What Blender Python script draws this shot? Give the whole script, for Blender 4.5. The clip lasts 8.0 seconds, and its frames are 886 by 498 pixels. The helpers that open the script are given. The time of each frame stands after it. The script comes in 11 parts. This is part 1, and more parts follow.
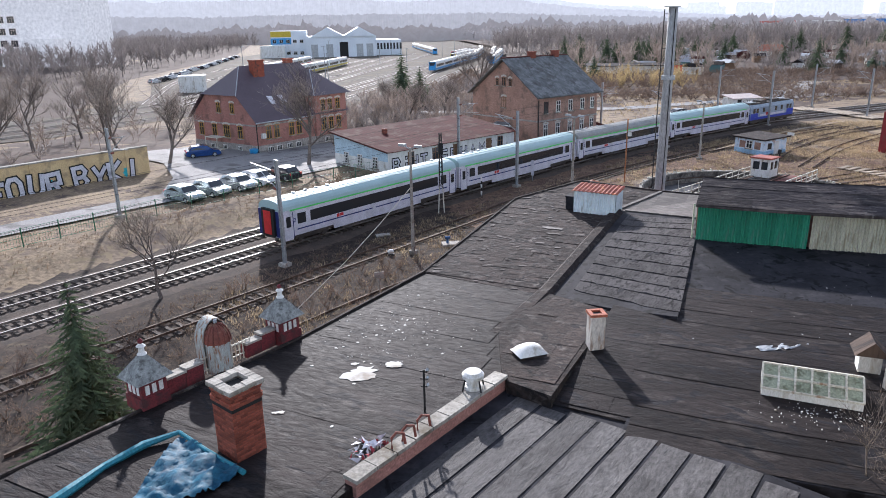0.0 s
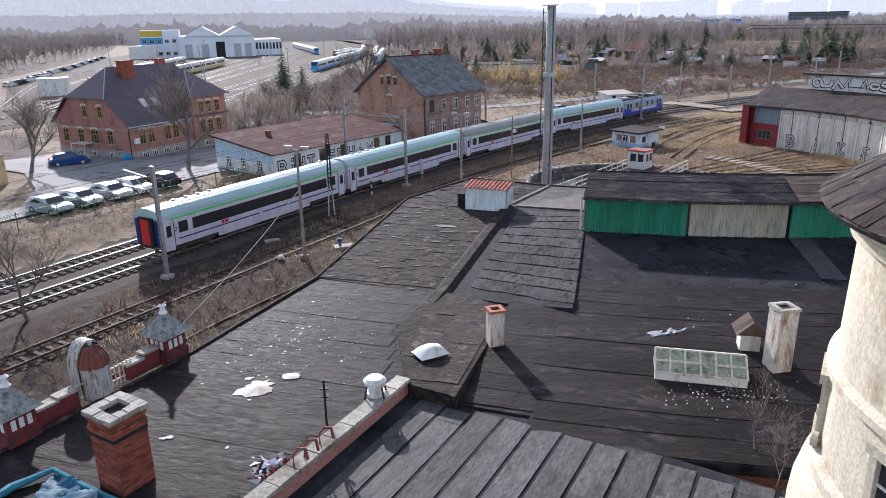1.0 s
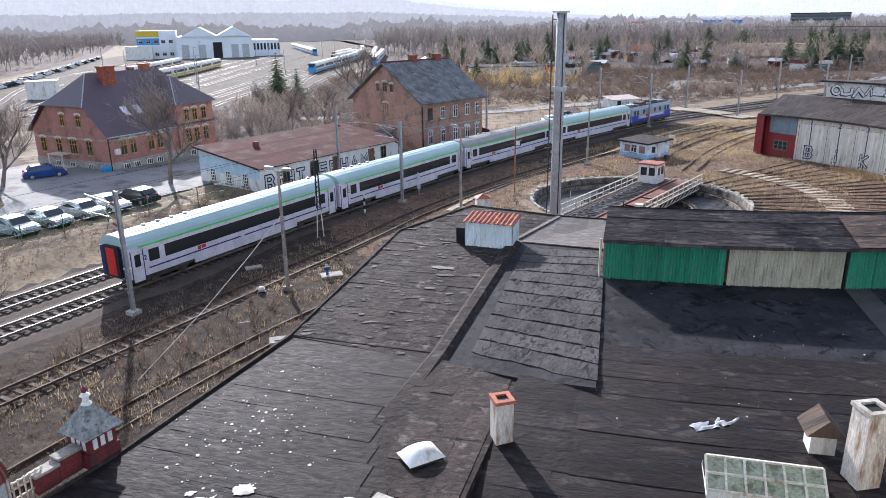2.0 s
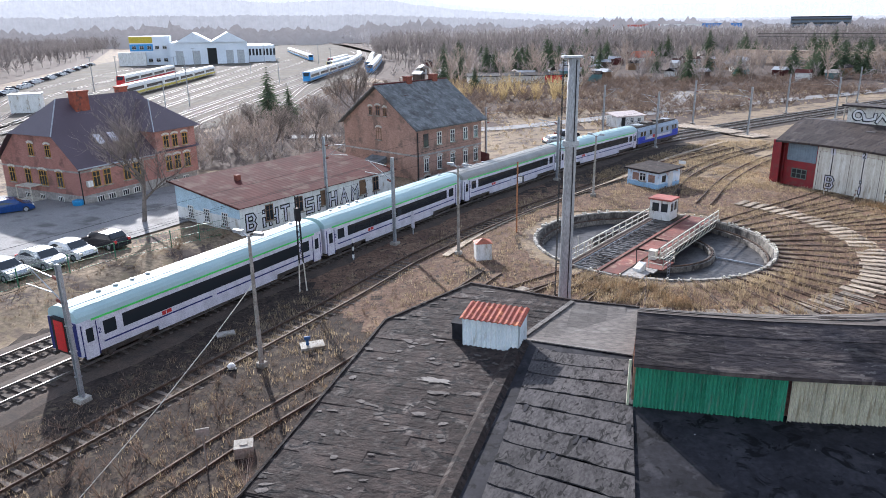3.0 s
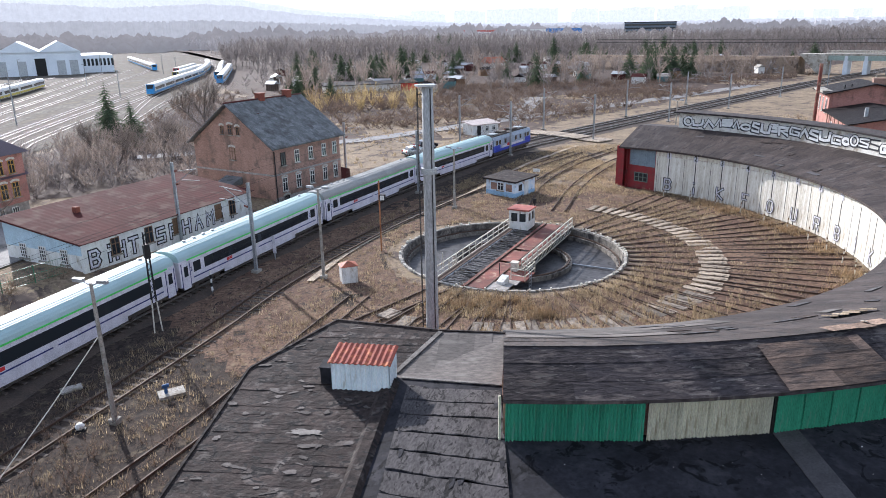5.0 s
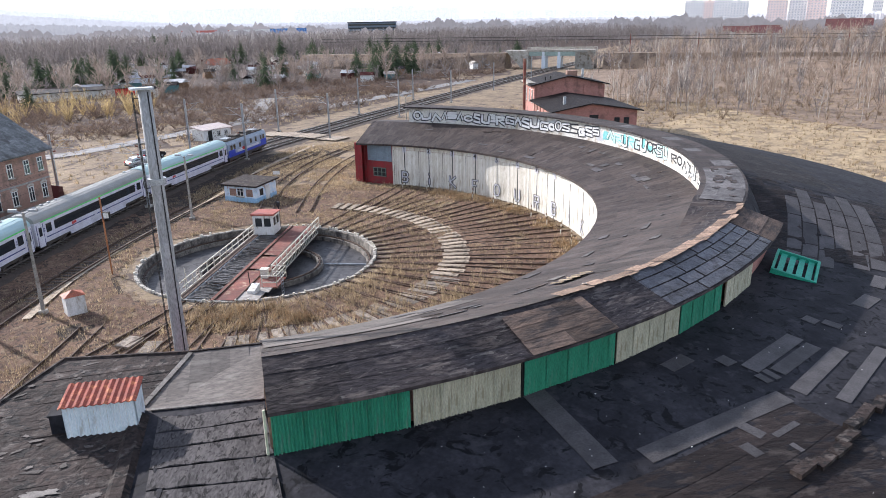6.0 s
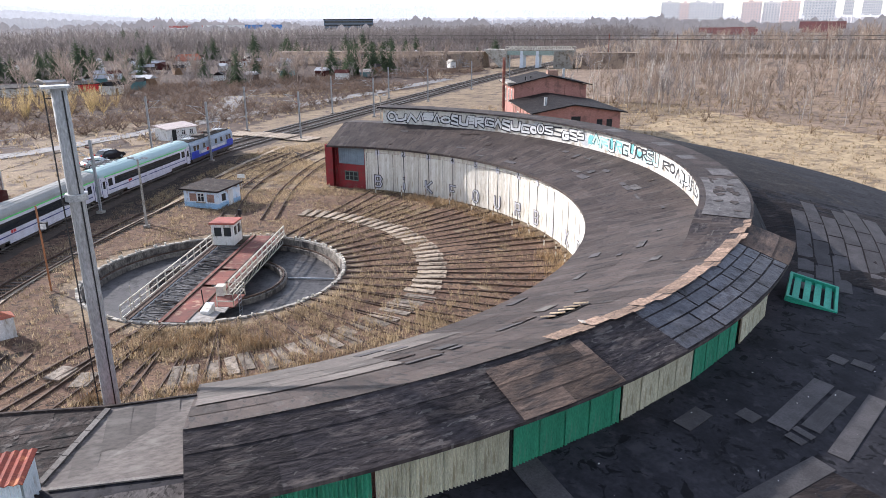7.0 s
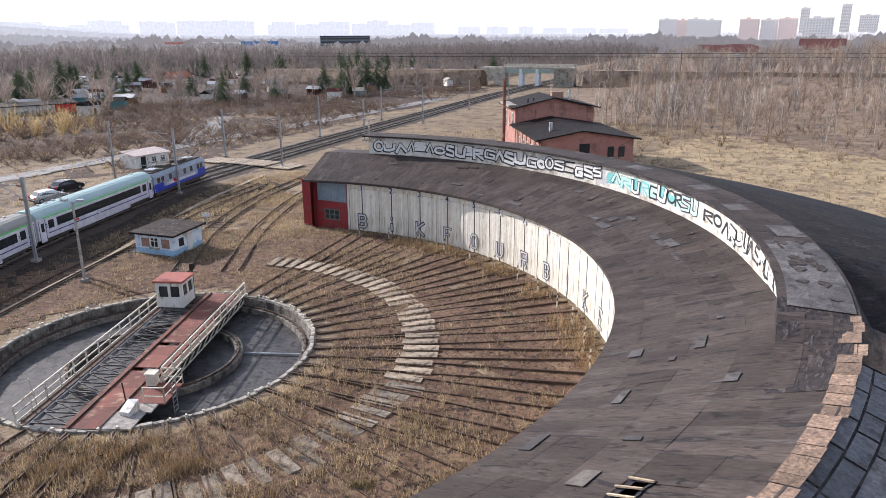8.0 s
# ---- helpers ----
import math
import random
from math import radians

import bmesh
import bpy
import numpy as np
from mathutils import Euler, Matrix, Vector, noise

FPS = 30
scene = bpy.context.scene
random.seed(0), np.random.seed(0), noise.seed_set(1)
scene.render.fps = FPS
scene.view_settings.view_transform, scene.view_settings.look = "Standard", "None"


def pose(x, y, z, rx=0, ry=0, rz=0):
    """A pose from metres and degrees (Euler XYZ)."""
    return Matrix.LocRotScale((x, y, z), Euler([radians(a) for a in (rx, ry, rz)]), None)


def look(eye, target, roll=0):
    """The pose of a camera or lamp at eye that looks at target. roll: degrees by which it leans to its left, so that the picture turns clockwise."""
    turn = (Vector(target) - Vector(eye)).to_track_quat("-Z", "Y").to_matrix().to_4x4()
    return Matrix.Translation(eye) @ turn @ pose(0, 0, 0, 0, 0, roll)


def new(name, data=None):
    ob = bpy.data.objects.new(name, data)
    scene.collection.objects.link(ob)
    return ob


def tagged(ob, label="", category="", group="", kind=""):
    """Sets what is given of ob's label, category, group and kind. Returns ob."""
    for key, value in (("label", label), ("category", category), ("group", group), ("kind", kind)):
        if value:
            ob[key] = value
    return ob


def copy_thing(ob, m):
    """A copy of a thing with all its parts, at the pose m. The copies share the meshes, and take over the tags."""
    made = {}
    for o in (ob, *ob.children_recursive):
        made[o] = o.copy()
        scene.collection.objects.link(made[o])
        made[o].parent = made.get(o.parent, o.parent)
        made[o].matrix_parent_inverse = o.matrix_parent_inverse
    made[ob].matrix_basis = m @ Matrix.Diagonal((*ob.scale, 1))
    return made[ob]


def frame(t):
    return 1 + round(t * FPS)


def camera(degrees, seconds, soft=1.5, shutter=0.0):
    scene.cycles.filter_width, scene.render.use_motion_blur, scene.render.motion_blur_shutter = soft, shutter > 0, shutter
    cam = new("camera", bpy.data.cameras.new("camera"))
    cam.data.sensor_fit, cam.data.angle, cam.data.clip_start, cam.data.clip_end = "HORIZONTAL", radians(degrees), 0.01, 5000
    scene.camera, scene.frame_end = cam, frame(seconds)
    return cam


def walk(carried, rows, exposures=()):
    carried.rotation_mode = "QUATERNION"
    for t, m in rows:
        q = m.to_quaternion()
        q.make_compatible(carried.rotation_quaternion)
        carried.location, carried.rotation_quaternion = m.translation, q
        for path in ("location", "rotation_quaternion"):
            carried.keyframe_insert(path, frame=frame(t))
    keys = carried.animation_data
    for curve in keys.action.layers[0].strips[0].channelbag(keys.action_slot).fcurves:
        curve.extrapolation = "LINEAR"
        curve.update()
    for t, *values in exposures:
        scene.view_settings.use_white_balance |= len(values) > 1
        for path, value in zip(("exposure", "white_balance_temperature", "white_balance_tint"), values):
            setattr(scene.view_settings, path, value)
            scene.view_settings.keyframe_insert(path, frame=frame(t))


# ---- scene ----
cam = camera(64.35, 8.0, soft=0.9)
PATH = [
    (0, (0.114, -9.284, 16.888), (-0.237, -7.410, 16.284), -1.01),
    (0.5, (0.017, -9.336, 16.850), (-0.080, -7.433, 16.241), -0.95),
    (1, (-0.083, -8.759, 16.785), (-0.129, -6.855, 16.175), -0.92),
    (1.2, (-0.074, -8.080, 16.803), (-0.121, -6.176, 16.191), -0.86),
    (2.3, (-0.011, -1.084, 17.734), (-0.055, 0.820, 17.124), -0.78),
    (2.5, (-0.004, 0.486, 18.165), (-0.046, 2.390, 17.555), -0.78),
    (3, (0.103, 3.310, 19.529), (0.062, 5.215, 18.922), -0.82),
    (3.5, (0.136, 4.236, 19.812), (0.099, 6.142, 19.209), -0.77),
    (4, (0.190, 4.300, 20.153), (0.152, 6.207, 19.553), -0.80),
    (4.5, (0.223, 4.208, 20.687), (0.186, 6.115, 20.088), -0.86),
    (4.8, (0.285, 4.150, 20.740), (0.416, 6.054, 20.141), -0.95),
    (5, (0.335, 4.125, 20.747), (0.669, 6.004, 20.146), -1.01),
    (5.2, (0.375, 4.150, 20.711), (0.910, 5.981, 20.107), -1.02),
    (6.3, (0.711, 5.046, 20.478), (1.742, 6.646, 19.863), -0.74),
    (6.5, (1.284, 5.872, 20.337), (2.321, 7.467, 19.721), -0.48),
    (7, (3.373, 8.812, 20.276), (4.413, 10.404, 19.659), -0.41),
    (7.5, (6.316, 12.922, 20.307), (7.360, 14.512, 19.688), -0.32),
    (7.7, (7.780, 14.970, 20.310), (8.824, 16.560, 19.691), -0.33),
    (7.9, (9.420, 17.250, 20.340), (10.465, 18.839, 19.722), -0.34),
    (8, (10.235, 18.492, 20.371), (11.289, 20.092, 19.795), -0.34),
]
walk(cam, [(t, look(eye, target, roll)) for t, eye, target, roll in PATH], [(0.0, 0.98, 5950, 16), (1.0, 0.85, 5950, 17), (2.5, 1.24, 5900, 15), (3.5, 1.15, 5900, 14), (4.5, 1.09, 5900, 14), (5.2, 1.08, 5950, 15), (6.5, 1.17, 6150, 16), (7.5, 1.03, 6200, 17), (8.0, 0.89, 6300, 17)])

# ---------- light ----------
SUN_AZ = math.atan2(0.92, -0.38)          # where the sun stands, seen from above
SUN_EL = radians(25)
world = bpy.data.worlds.new("sky")
scene.world = world
world.use_nodes = True
wn = world.node_tree
sky = wn.nodes.new("ShaderNodeTexSky")
sky.sky_type = "NISHITA"
sky.sun_disc = False
sky.sun_elevation = SUN_EL
sky.sun_rotation = math.pi / 2 - SUN_AZ
sky.dust_density = 0.6
sky.air_density = 1.0
sky.ozone_density = 1.0
bg = wn.nodes["Background"]
bg.inputs[1].default_value = 0.15
soft_sky = wn.nodes.new("ShaderNodeHueSaturation")
soft_sky.inputs["Saturation"].default_value = 0.55
wn.links.new(sky.outputs[0], soft_sky.inputs["Color"])
wn.links.new(soft_sky.outputs[0], bg.inputs[0])

sun_data = bpy.data.lights.new("sun", "SUN")
sun_data.energy = 4.0
sun_data.angle = radians(1.0)
sun_data.color = (1.0, 0.95, 0.87)
sun_ob = new("sun", sun_data)
sun_dir = Vector((math.cos(SUN_AZ) * math.cos(SUN_EL), math.sin(SUN_AZ) * math.cos(SUN_EL), math.sin(SUN_EL)))
sun_ob.matrix_world = look(sun_dir * 300, (0, 0, 0))


# ---------- materials ----------
def mat(name, base, other=None, size=1.0, rough=0.8, metal=0.0, bump=0.25, grain=14.0, stain=None, stain_size=0.25,
        stain_amt=0.45, stretch=(1, 1, 1), random_tone=0.0, coords="Object", spec=0.25, contrast=0.26,
        blot=None, wrinkle=None, round_about=None, turned=0.0):
    """A worn surface: two tones mixed by broad noise, a fine grain, stains and relief. size: metres of the broad noise."""
    m = bpy.data.materials.new(name)
    m.use_nodes = True
    nt = m.node_tree
    n, l = nt.nodes, nt.links
    b = n["Principled BSDF"]
    b.inputs["Metallic"].default_value = metal
    b.inputs["Specular IOR Level"].default_value = spec
    tc = n.new("ShaderNodeTexCoord")
    mp = n.new("ShaderNodeMapping")
    mp.vector_type = "TEXTURE"
    mp.inputs["Scale"].default_value = [1 / v for v in stretch]
    mp.inputs["Rotation"].default_value = (0, 0, radians(turned))
    if round_about:
        # distance from the middle, and the way round it, in metres
        rel = n.new("ShaderNodeVectorMath")
        rel.operation = "SUBTRACT"
        rel.inputs[1].default_value = (*round_about, 0)
        l.new(tc.outputs[coords], rel.inputs[0])
        sep = n.new("ShaderNodeSeparateXYZ")
        l.new(rel.outputs[0], sep.inputs[0])
        turn = n.new("ShaderNodeMath")
        turn.operation = "ARCTAN2"
        l.new(sep.outputs[1], turn.inputs[0])
        l.new(sep.outputs[0], turn.inputs[1])
        way = n.new("ShaderNodeMath")
        way.operation = "MULTIPLY"
        way.inputs[1].default_value = 40
        l.new(turn.outputs[0], way.inputs[0])
        flatten = n.new("ShaderNodeVectorMath")
        flatten.operation = "MULTIPLY"
        flatten.inputs[1].default_value = (1, 1, 0)
        l.new(rel.outputs[0], flatten.inputs[0])
        far = n.new("ShaderNodeVectorMath")
        far.operation = "LENGTH"
        l.new(flatten.outputs[0], far.inputs[0])
        cmb = n.new("ShaderNodeCombineXYZ")
        l.new(far.outputs["Value"], cmb.inputs[0])
        l.new(way.outputs[0], cmb.inputs[1])
        l.new(cmb.outputs[0], mp.inputs[0])
    else:
        l.new(tc.outputs[coords], mp.inputs[0])
    other = other or [c * 0.72 for c in base]

    def noise_at(scale, detail):
        t = n.new("ShaderNodeTexNoise")
        t.inputs["Scale"].default_value = scale
        t.inputs["Detail"].default_value = detail
        t.inputs["Roughness"].default_value = 0.62
        l.new(mp.outputs[0], t.inputs[0])
        return t

    def mix(fac, a, c2, mode="MIX"):
        x = n.new("ShaderNodeMix")
        x.data_type, x.blend_type = "RGBA", mode
        if hasattr(fac, "is_linked"):
            l.new(fac, x.inputs[0])
        else:
            x.inputs[0].default_value = fac
        for sock, v in ((x.inputs[6], a), (x.inputs[7], c2)):
            if hasattr(v, "is_linked"):
                l.new(v, sock)
            else:
                sock.default_value = (*v, 1)
        return x.outputs[2]

    def ramp(v, lo, hi):
        r = n.new("ShaderNodeMapRange")
        r.inputs[1].default_value, r.inputs[2].default_value = lo, hi
        l.new(v, r.inputs[0])
        return r.outputs[0]

    broad = noise_at(1.0 / size, 5)
    col = mix(ramp(broad.outputs[0], 0.35, 0.65), base, other)
    fine = noise_at(grain, 6)
    col = mix(0.75, col, mix(ramp(fine.outputs[0], 0.28, 0.72), (0.5 - contrast,) * 3, (0.5 + contrast,) * 3), "OVERLAY")
    if stain:
        st = noise_at(1.0 / stain_size, 7)
        col = mix(ramp(st.outputs[0], 0.62 - 0.25 * stain_amt, 0.72 - 0.2 * stain_amt), col, stain)
    if blot:
        bt = noise_at(1.0 / blot[1], 8)
        bt.inputs["Distortion"].default_value = 1.2
        col = mix(ramp(bt.outputs[0], 0.62 - 0.25 * blot[2], 0.66 - 0.22 * blot[2]), col, blot[0])
    if random_tone:
        oi = n.new("ShaderNodeObjectInfo")
        gi = n.new("ShaderNodeNewGeometry")
        add = n.new("ShaderNodeMath")
        add.operation = "ADD"
        l.new(oi.outputs["Random"], add.inputs[0])
        l.new(gi.outputs["Random Per Island"], add.inputs[1])
        half = n.new("ShaderNodeMath")
        half.operation = "FRACT"
        l.new(add.outputs[0], half.inputs[0])
        lo, hi = 0.5 - random_tone / 2, 0.5 + random_tone / 2
        col = mix(0.8, col, mix(half.outputs[0], (lo, lo, lo), (hi, hi, hi)), "OVERLAY")
    l.new(col, b.inputs["Base Color"])
    rr = n.new("ShaderNodeMapRange")
    rr.inputs[1].default_value, rr.inputs[2].default_value = 0.3, 0.7
    rr.inputs[3].default_value, rr.inputs[4].default_value = max(0.05, rough - 0.1), min(1, rough + 0.08)
    l.new(fine.outputs[0], rr.inputs[0])
    l.new(rr.outputs[0], b.inputs["Roughness"])
    if bump:
        bp = n.new("ShaderNodeBump")
        bp.inputs["Strength"].default_value = bump
        bp.inputs["Distance"].default_value = 0.04
        l.new(fine.outputs[0], bp.inputs["Height"])
        l.new(bp.outputs[0], b.inputs["Normal"])
        if wrinkle:
            wk = noise_at(wrinkle[0], 4)
            wk.inputs["Distortion"].default_value = 0.5
            b2 = n.new("ShaderNodeBump")
            b2.inputs["Strength"].default_value = wrinkle[1]
            b2.inputs["Distance"].default_value = 0.15
            l.new(wk.outputs[0], b2.inputs["Height"])
            l.new(bp.outputs[0], b2.inputs["Normal"])
            l.new(b2.outputs[0], b.inputs["Normal"])
    return m


def brick_mat(name, c1, c2, mortar, size=0.27, stain=None):
    """Old brickwork for walls seen from afar: courses and mortar as a fine pattern, with weathering over it."""
    m = mat(name, c1, c2, size=2.5, rough=0.88, bump=0.2, stain=stain, stain_size=1.6, stain_amt=0.4)
    nt = m.node_tree
    n, l = nt.nodes, nt.links
    b = n["Principled BSDF"]
    under = b.inputs["Base Color"].links[0].from_socket
    tc = n.new("ShaderNodeTexCoord")
    geo = n.new("ShaderNodeSeparateXYZ")
    l.new(tc.outputs["Object"], geo.inputs[0])
    add = n.new("ShaderNodeMath")
    l.new(geo.outputs[0], add.inputs[0])
    l.new(geo.outputs[1], add.inputs[1])
    cmb = n.new("ShaderNodeCombineXYZ")
    l.new(add.outputs[0], cmb.inputs[0])
    l.new(geo.outputs[2], cmb.inputs[1])
    br = n.new("ShaderNodeTexBrick")
    br.inputs["Scale"].default_value = 1.0
    br.inputs["Brick Width"].default_value = size
    br.inputs["Row Height"].default_value = size * 0.3
    br.inputs["Mortar Size"].default_value = 0.012
    br.inputs["Color1"].default_value = (0.62, 0.62, 0.62, 1)
    br.inputs["Color2"].default_value = (0.36, 0.36, 0.36, 1)
    br.inputs["Mortar"].default_value = (*mortar, 1)
    l.new(cmb.outputs[0], br.inputs[0])
    x = n.new("ShaderNodeMix")
    x.data_type, x.blend_type = "RGBA", "OVERLAY"
    x.inputs[0].default_value = 0.55
    l.new(under, x.inputs[6])
    l.new(br.outputs[0], x.inputs[7])
    l.new(x.outputs[2], b.inputs["Base Color"])
    return m


def plain(name, col, rough=0.6, metal=0.0):
    return mat(name, col, [c * 0.8 for c in col], size=0.8, rough=rough, metal=metal, bump=0.08)


def glass_mat(name, col=(0.02, 0.025, 0.03), rough=0.08):
    m = bpy.data.materials.new(name)
    m.use_nodes = True
    b = m.node_tree.nodes["Principled BSDF"]
    b.inputs["Base Color"].default_value = (*col, 1)
    b.inputs["Roughness"].default_value = rough
    b.inputs["Specular IOR Level"].default_value = 0.6
    return m


M_GROUND = mat("dry_earth", (0.1725, 0.1302, 0.09329), (0.264, 0.2006, 0.132), size=9.0, grain=3.0, rough=0.95, bump=0.5,
               stain=(0.085, 0.064, 0.055), stain_size=3.5, stain_amt=0.5, contrast=0.4, blot=((0.23, 0.178, 0.11), 1.1, 0.28), spec=0.12)
M_GRASS = mat("dry_grass", (0.4428, 0.3456, 0.216), (0.27, 0.2052, 0.1318), size=5.0, rough=0.9, bump=0.0, random_tone=0.5)
M_SCRUB = mat("brown_scrub", (0.2688, 0.1926, 0.1288), (0.168, 0.1232, 0.08736), size=6.0, rough=0.95, bump=0.0, random_tone=0.4)
M_BALLAST = mat("dirty_ballast", (0.06, 0.049, 0.041), (0.1, 0.074, 0.057), size=1.2, grain=9, rough=0.95, bump=0.9)
M_YARD = mat("pale_yard_gravel", (0.15, 0.135, 0.112), (0.07, 0.06, 0.05), size=6.0, grain=1.0, spec=0.05, rough=0.95, bump=0.3,
             stain=(0.14, 0.12, 0.09), stain_size=6, stretch=(1, 0.35, 1))
M_RAIL = mat("worn_rail_steel", (0.36, 0.34, 0.32), (0.25, 0.22, 0.2), size=3, rough=0.42, metal=0.9, bump=0.03)
M_YARDRAIL = mat("dull_rail_steel", (0.3, 0.28, 0.26), (0.2, 0.17, 0.15), size=3, rough=0.55, metal=0.6, bump=0.03)
M_RUSTRAIL = mat("rusty_rail", (0.062, 0.042, 0.033), (0.105, 0.067, 0.047), size=1.5, rough=0.75, metal=0.2, bump=0.2)
M_SLEEPER = mat("weathered_sleeper", (0.075, 0.06, 0.05), (0.125, 0.103, 0.085), size=0.9, rough=0.9, bump=0.5, random_tone=0.35)
M_ASPHALT = mat("worn_asphalt", (0.19, 0.185, 0.18), (0.26, 0.25, 0.24), size=6, grain=7, rough=0.85, bump=0.25,
                stain=(0.11, 0.105, 0.1), stain_size=3)
M_CONCRETE = mat("weathered_concrete", (0.38, 0.355, 0.31), (0.27, 0.25, 0.215), size=1.6, grain=9, rough=0.9, bump=0.35,
                 stain=(0.16, 0.135, 0.1), stain_size=1.2, random_tone=0.25)
M_FELT = mat("bitumen_felt", (0.01326, 0.01061, 0.01045), (0.0234, 0.01833, 0.01716), size=2.5, grain=6, rough=0.72, bump=0.6,
             stain=(0.05, 0.042, 0.038), stain_size=0.7, stain_amt=0.28, random_tone=0.4, stretch=(0.5, 1.2, 1), turned=-16, spec=0.1, contrast=0.3, blot=((0.014, 0.013, 0.015), 0.7, 0.28), wrinkle=(2.0, 0.4))
M_FELT_RING = mat("patched_ring_felt", (0.04227, 0.03335, 0.03085), (0.06217, 0.04857, 0.04261), size=1.5, grain=9, rough=0.7, bump=0.5, stretch=(0.3, 1, 1), contrast=0.36,
                  stain=(0.075, 0.067, 0.063), stain_size=0.5, stain_amt=0.26, random_tone=0.34, blot=((0.02, 0.018, 0.019), 0.4, 0.22), wrinkle=(1.8, 0.3), spec=0.12, round_about=(17.6, 67.5))
M_FELT_BROWN = mat("brown_weathered_felt", (0.052, 0.039, 0.034), (0.026, 0.0205, 0.019), size=0.9, grain=5, rough=0.85, bump=0.9, contrast=0.36,
                   stain=(0.1, 0.086, 0.077), stain_size=0.5, stain_amt=0.32, random_tone=0.4, stretch=(0.8, 1.1, 1), turned=-16, spec=0.12, blot=((0.02, 0.018, 0.018), 0.5, 0.3), wrinkle=(2.4, 0.5))
M_FELT_WRINKLED = mat("wrinkled_old_felt", (0.03048, 0.02722, 0.0294), (0.0479, 0.04028, 0.03919), size=0.8, grain=8, rough=0.65, bump=0.8, stretch=(1, 0.3, 1),
                      stain=(0.1, 0.084, 0.076), stain_size=0.5, stain_amt=0.34, random_tone=0.4, spec=0.06, contrast=0.42, blot=((0.1, 0.09, 0.083), 0.25, 0.1), wrinkle=(3.0, 0.6), round_about=(17.6, 67.5))
M_FELT_BLACK = mat("fresh_black_bitumen", (0.01377, 0.01377, 0.01677), (0.03235, 0.03175, 0.03714), size=2.0, grain=5, rough=0.8, spec=0.1, bump=0.3,
                   stain=(0.042, 0.041, 0.046), stain_size=0.9, stain_amt=0.24, blot=((0.0075, 0.0075, 0.009), 0.8, 0.25))
M_FELT_GREY = mat("grey_mineral_felt", (0.0729, 0.06707, 0.06707), (0.0452, 0.04229, 0.04229), size=0.9, grain=8, rough=0.85, spec=0.06, bump=0.6, contrast=0.34,
                  stain=(0.078, 0.072, 0.07), stain_size=0.5, stain_amt=0.3, random_tone=0.3, stretch=(0.7, 1.4, 1), turned=64, blot=((0.02, 0.019, 0.019), 0.35, 0.3), wrinkle=(2.4, 0.2))
M_FELT_DUSTY = mat("dusty_tan_felt", (0.115, 0.1, 0.089), (0.072, 0.062, 0.056), size=1.2, grain=8, rough=0.8, bump=0.4, contrast=0.36, stain=(0.15, 0.135, 0.12), stain_size=0.6, stain_amt=0.28, random_tone=0.35, stretch=(1, 0.35, 1), round_about=(17.6, 67.5))
M_FELT_PALE = mat("pale_grey_mineral_felt", (0.088, 0.083, 0.081), (0.056, 0.052, 0.051), size=0.9, grain=8, rough=0.75, bump=0.6, contrast=0.36, spec=0.2, stain=(0.035, 0.032, 0.032), stain_size=0.6, stain_amt=0.3, random_tone=0.3, stretch=(0.7, 1.4, 1), turned=64, wrinkle=(2.4, 0.3))
M_RIDGE = mat("torn_tan_ridge", (0.26, 0.18, 0.13), (0.15, 0.105, 0.08), size=0.3, grain=9, rough=0.95, bump=0.9, contrast=0.4, random_tone=0.4)
M_RUSTBROWN = mat("exposed_brown_boards", (0.135, 0.093, 0.07), (0.055, 0.042, 0.036), size=0.5, rough=0.9, bump=0.8, random_tone=0.5, stain=(0.04, 0.033, 0.031), stain_size=0.5, stain_amt=0.4, round_about=(17.6, 67.5), stretch=(1, 0.3, 1), wrinkle=(2.5, 0.6))
M_GREEN = mat("green_sheet", (0.05, 0.285, 0.18), (0.036, 0.225, 0.14), size=1.5, rough=0.5, bump=0.1,
              stain=(0.1, 0.25, 0.18), stain_size=0.5, stain_amt=0.25, stretch=(3, 3, 0.5), random_tone=0.12)
M_CREAM = mat("cream_sheet", (0.53, 0.52, 0.41), (0.42, 0.41, 0.32), size=1.5, rough=0.6, bump=0.1,
              stain=(0.3, 0.27, 0.19), stain_size=0.6, stain_amt=0.3, stretch=(3, 3, 0.5), random_tone=0.12)
M_WHITE = mat("aged_white_paint", (0.72, 0.71, 0.68), (0.58, 0.57, 0.53), size=1.4, rough=0.65, bump=0.15,
              stain=(0.38, 0.34, 0.27), stain_size=0.9, stain_amt=0.25, stretch=(2, 2, 0.6))
M_DOORWHITE = mat("peeling_white_boards", (0.6873, 0.6582, 0.5808), (0.5518, 0.513, 0.4356), size=1.2, rough=0.75, bump=0.25,
                  stain=(0.4, 0.35, 0.27), stain_size=0.9, stain_amt=0.3, stretch=(2.5, 2.5, 0.4), random_tone=0.2)
M_PLASTER = mat("aged_plaster", (0.62, 0.6, 0.55), (0.48, 0.46, 0.42), size=1.5, rough=0.85, bump=0.2,
                stain=(0.3, 0.26, 0.21), stain_size=1.1)
M_REDWALL = mat("red_painted_wall", (0.27, 0.031, 0.034), (0.19, 0.027, 0.03), size=1.3, rough=0.7, bump=0.2,
                stain=(0.17, 0.05, 0.045), stain_size=0.8)
M_BRICK_RED = brick_mat("red_brick", (0.38, 0.19, 0.158), (0.31, 0.15, 0.125), (0.45, 0.42, 0.4), stain=(0.2, 0.11, 0.09))
M_BRICK_OLD = brick_mat("sooty_yellow_brick", (0.36, 0.225, 0.175), (0.28, 0.17, 0.13), (0.44, 0.41, 0.39), stain=(0.17, 0.12, 0.095))
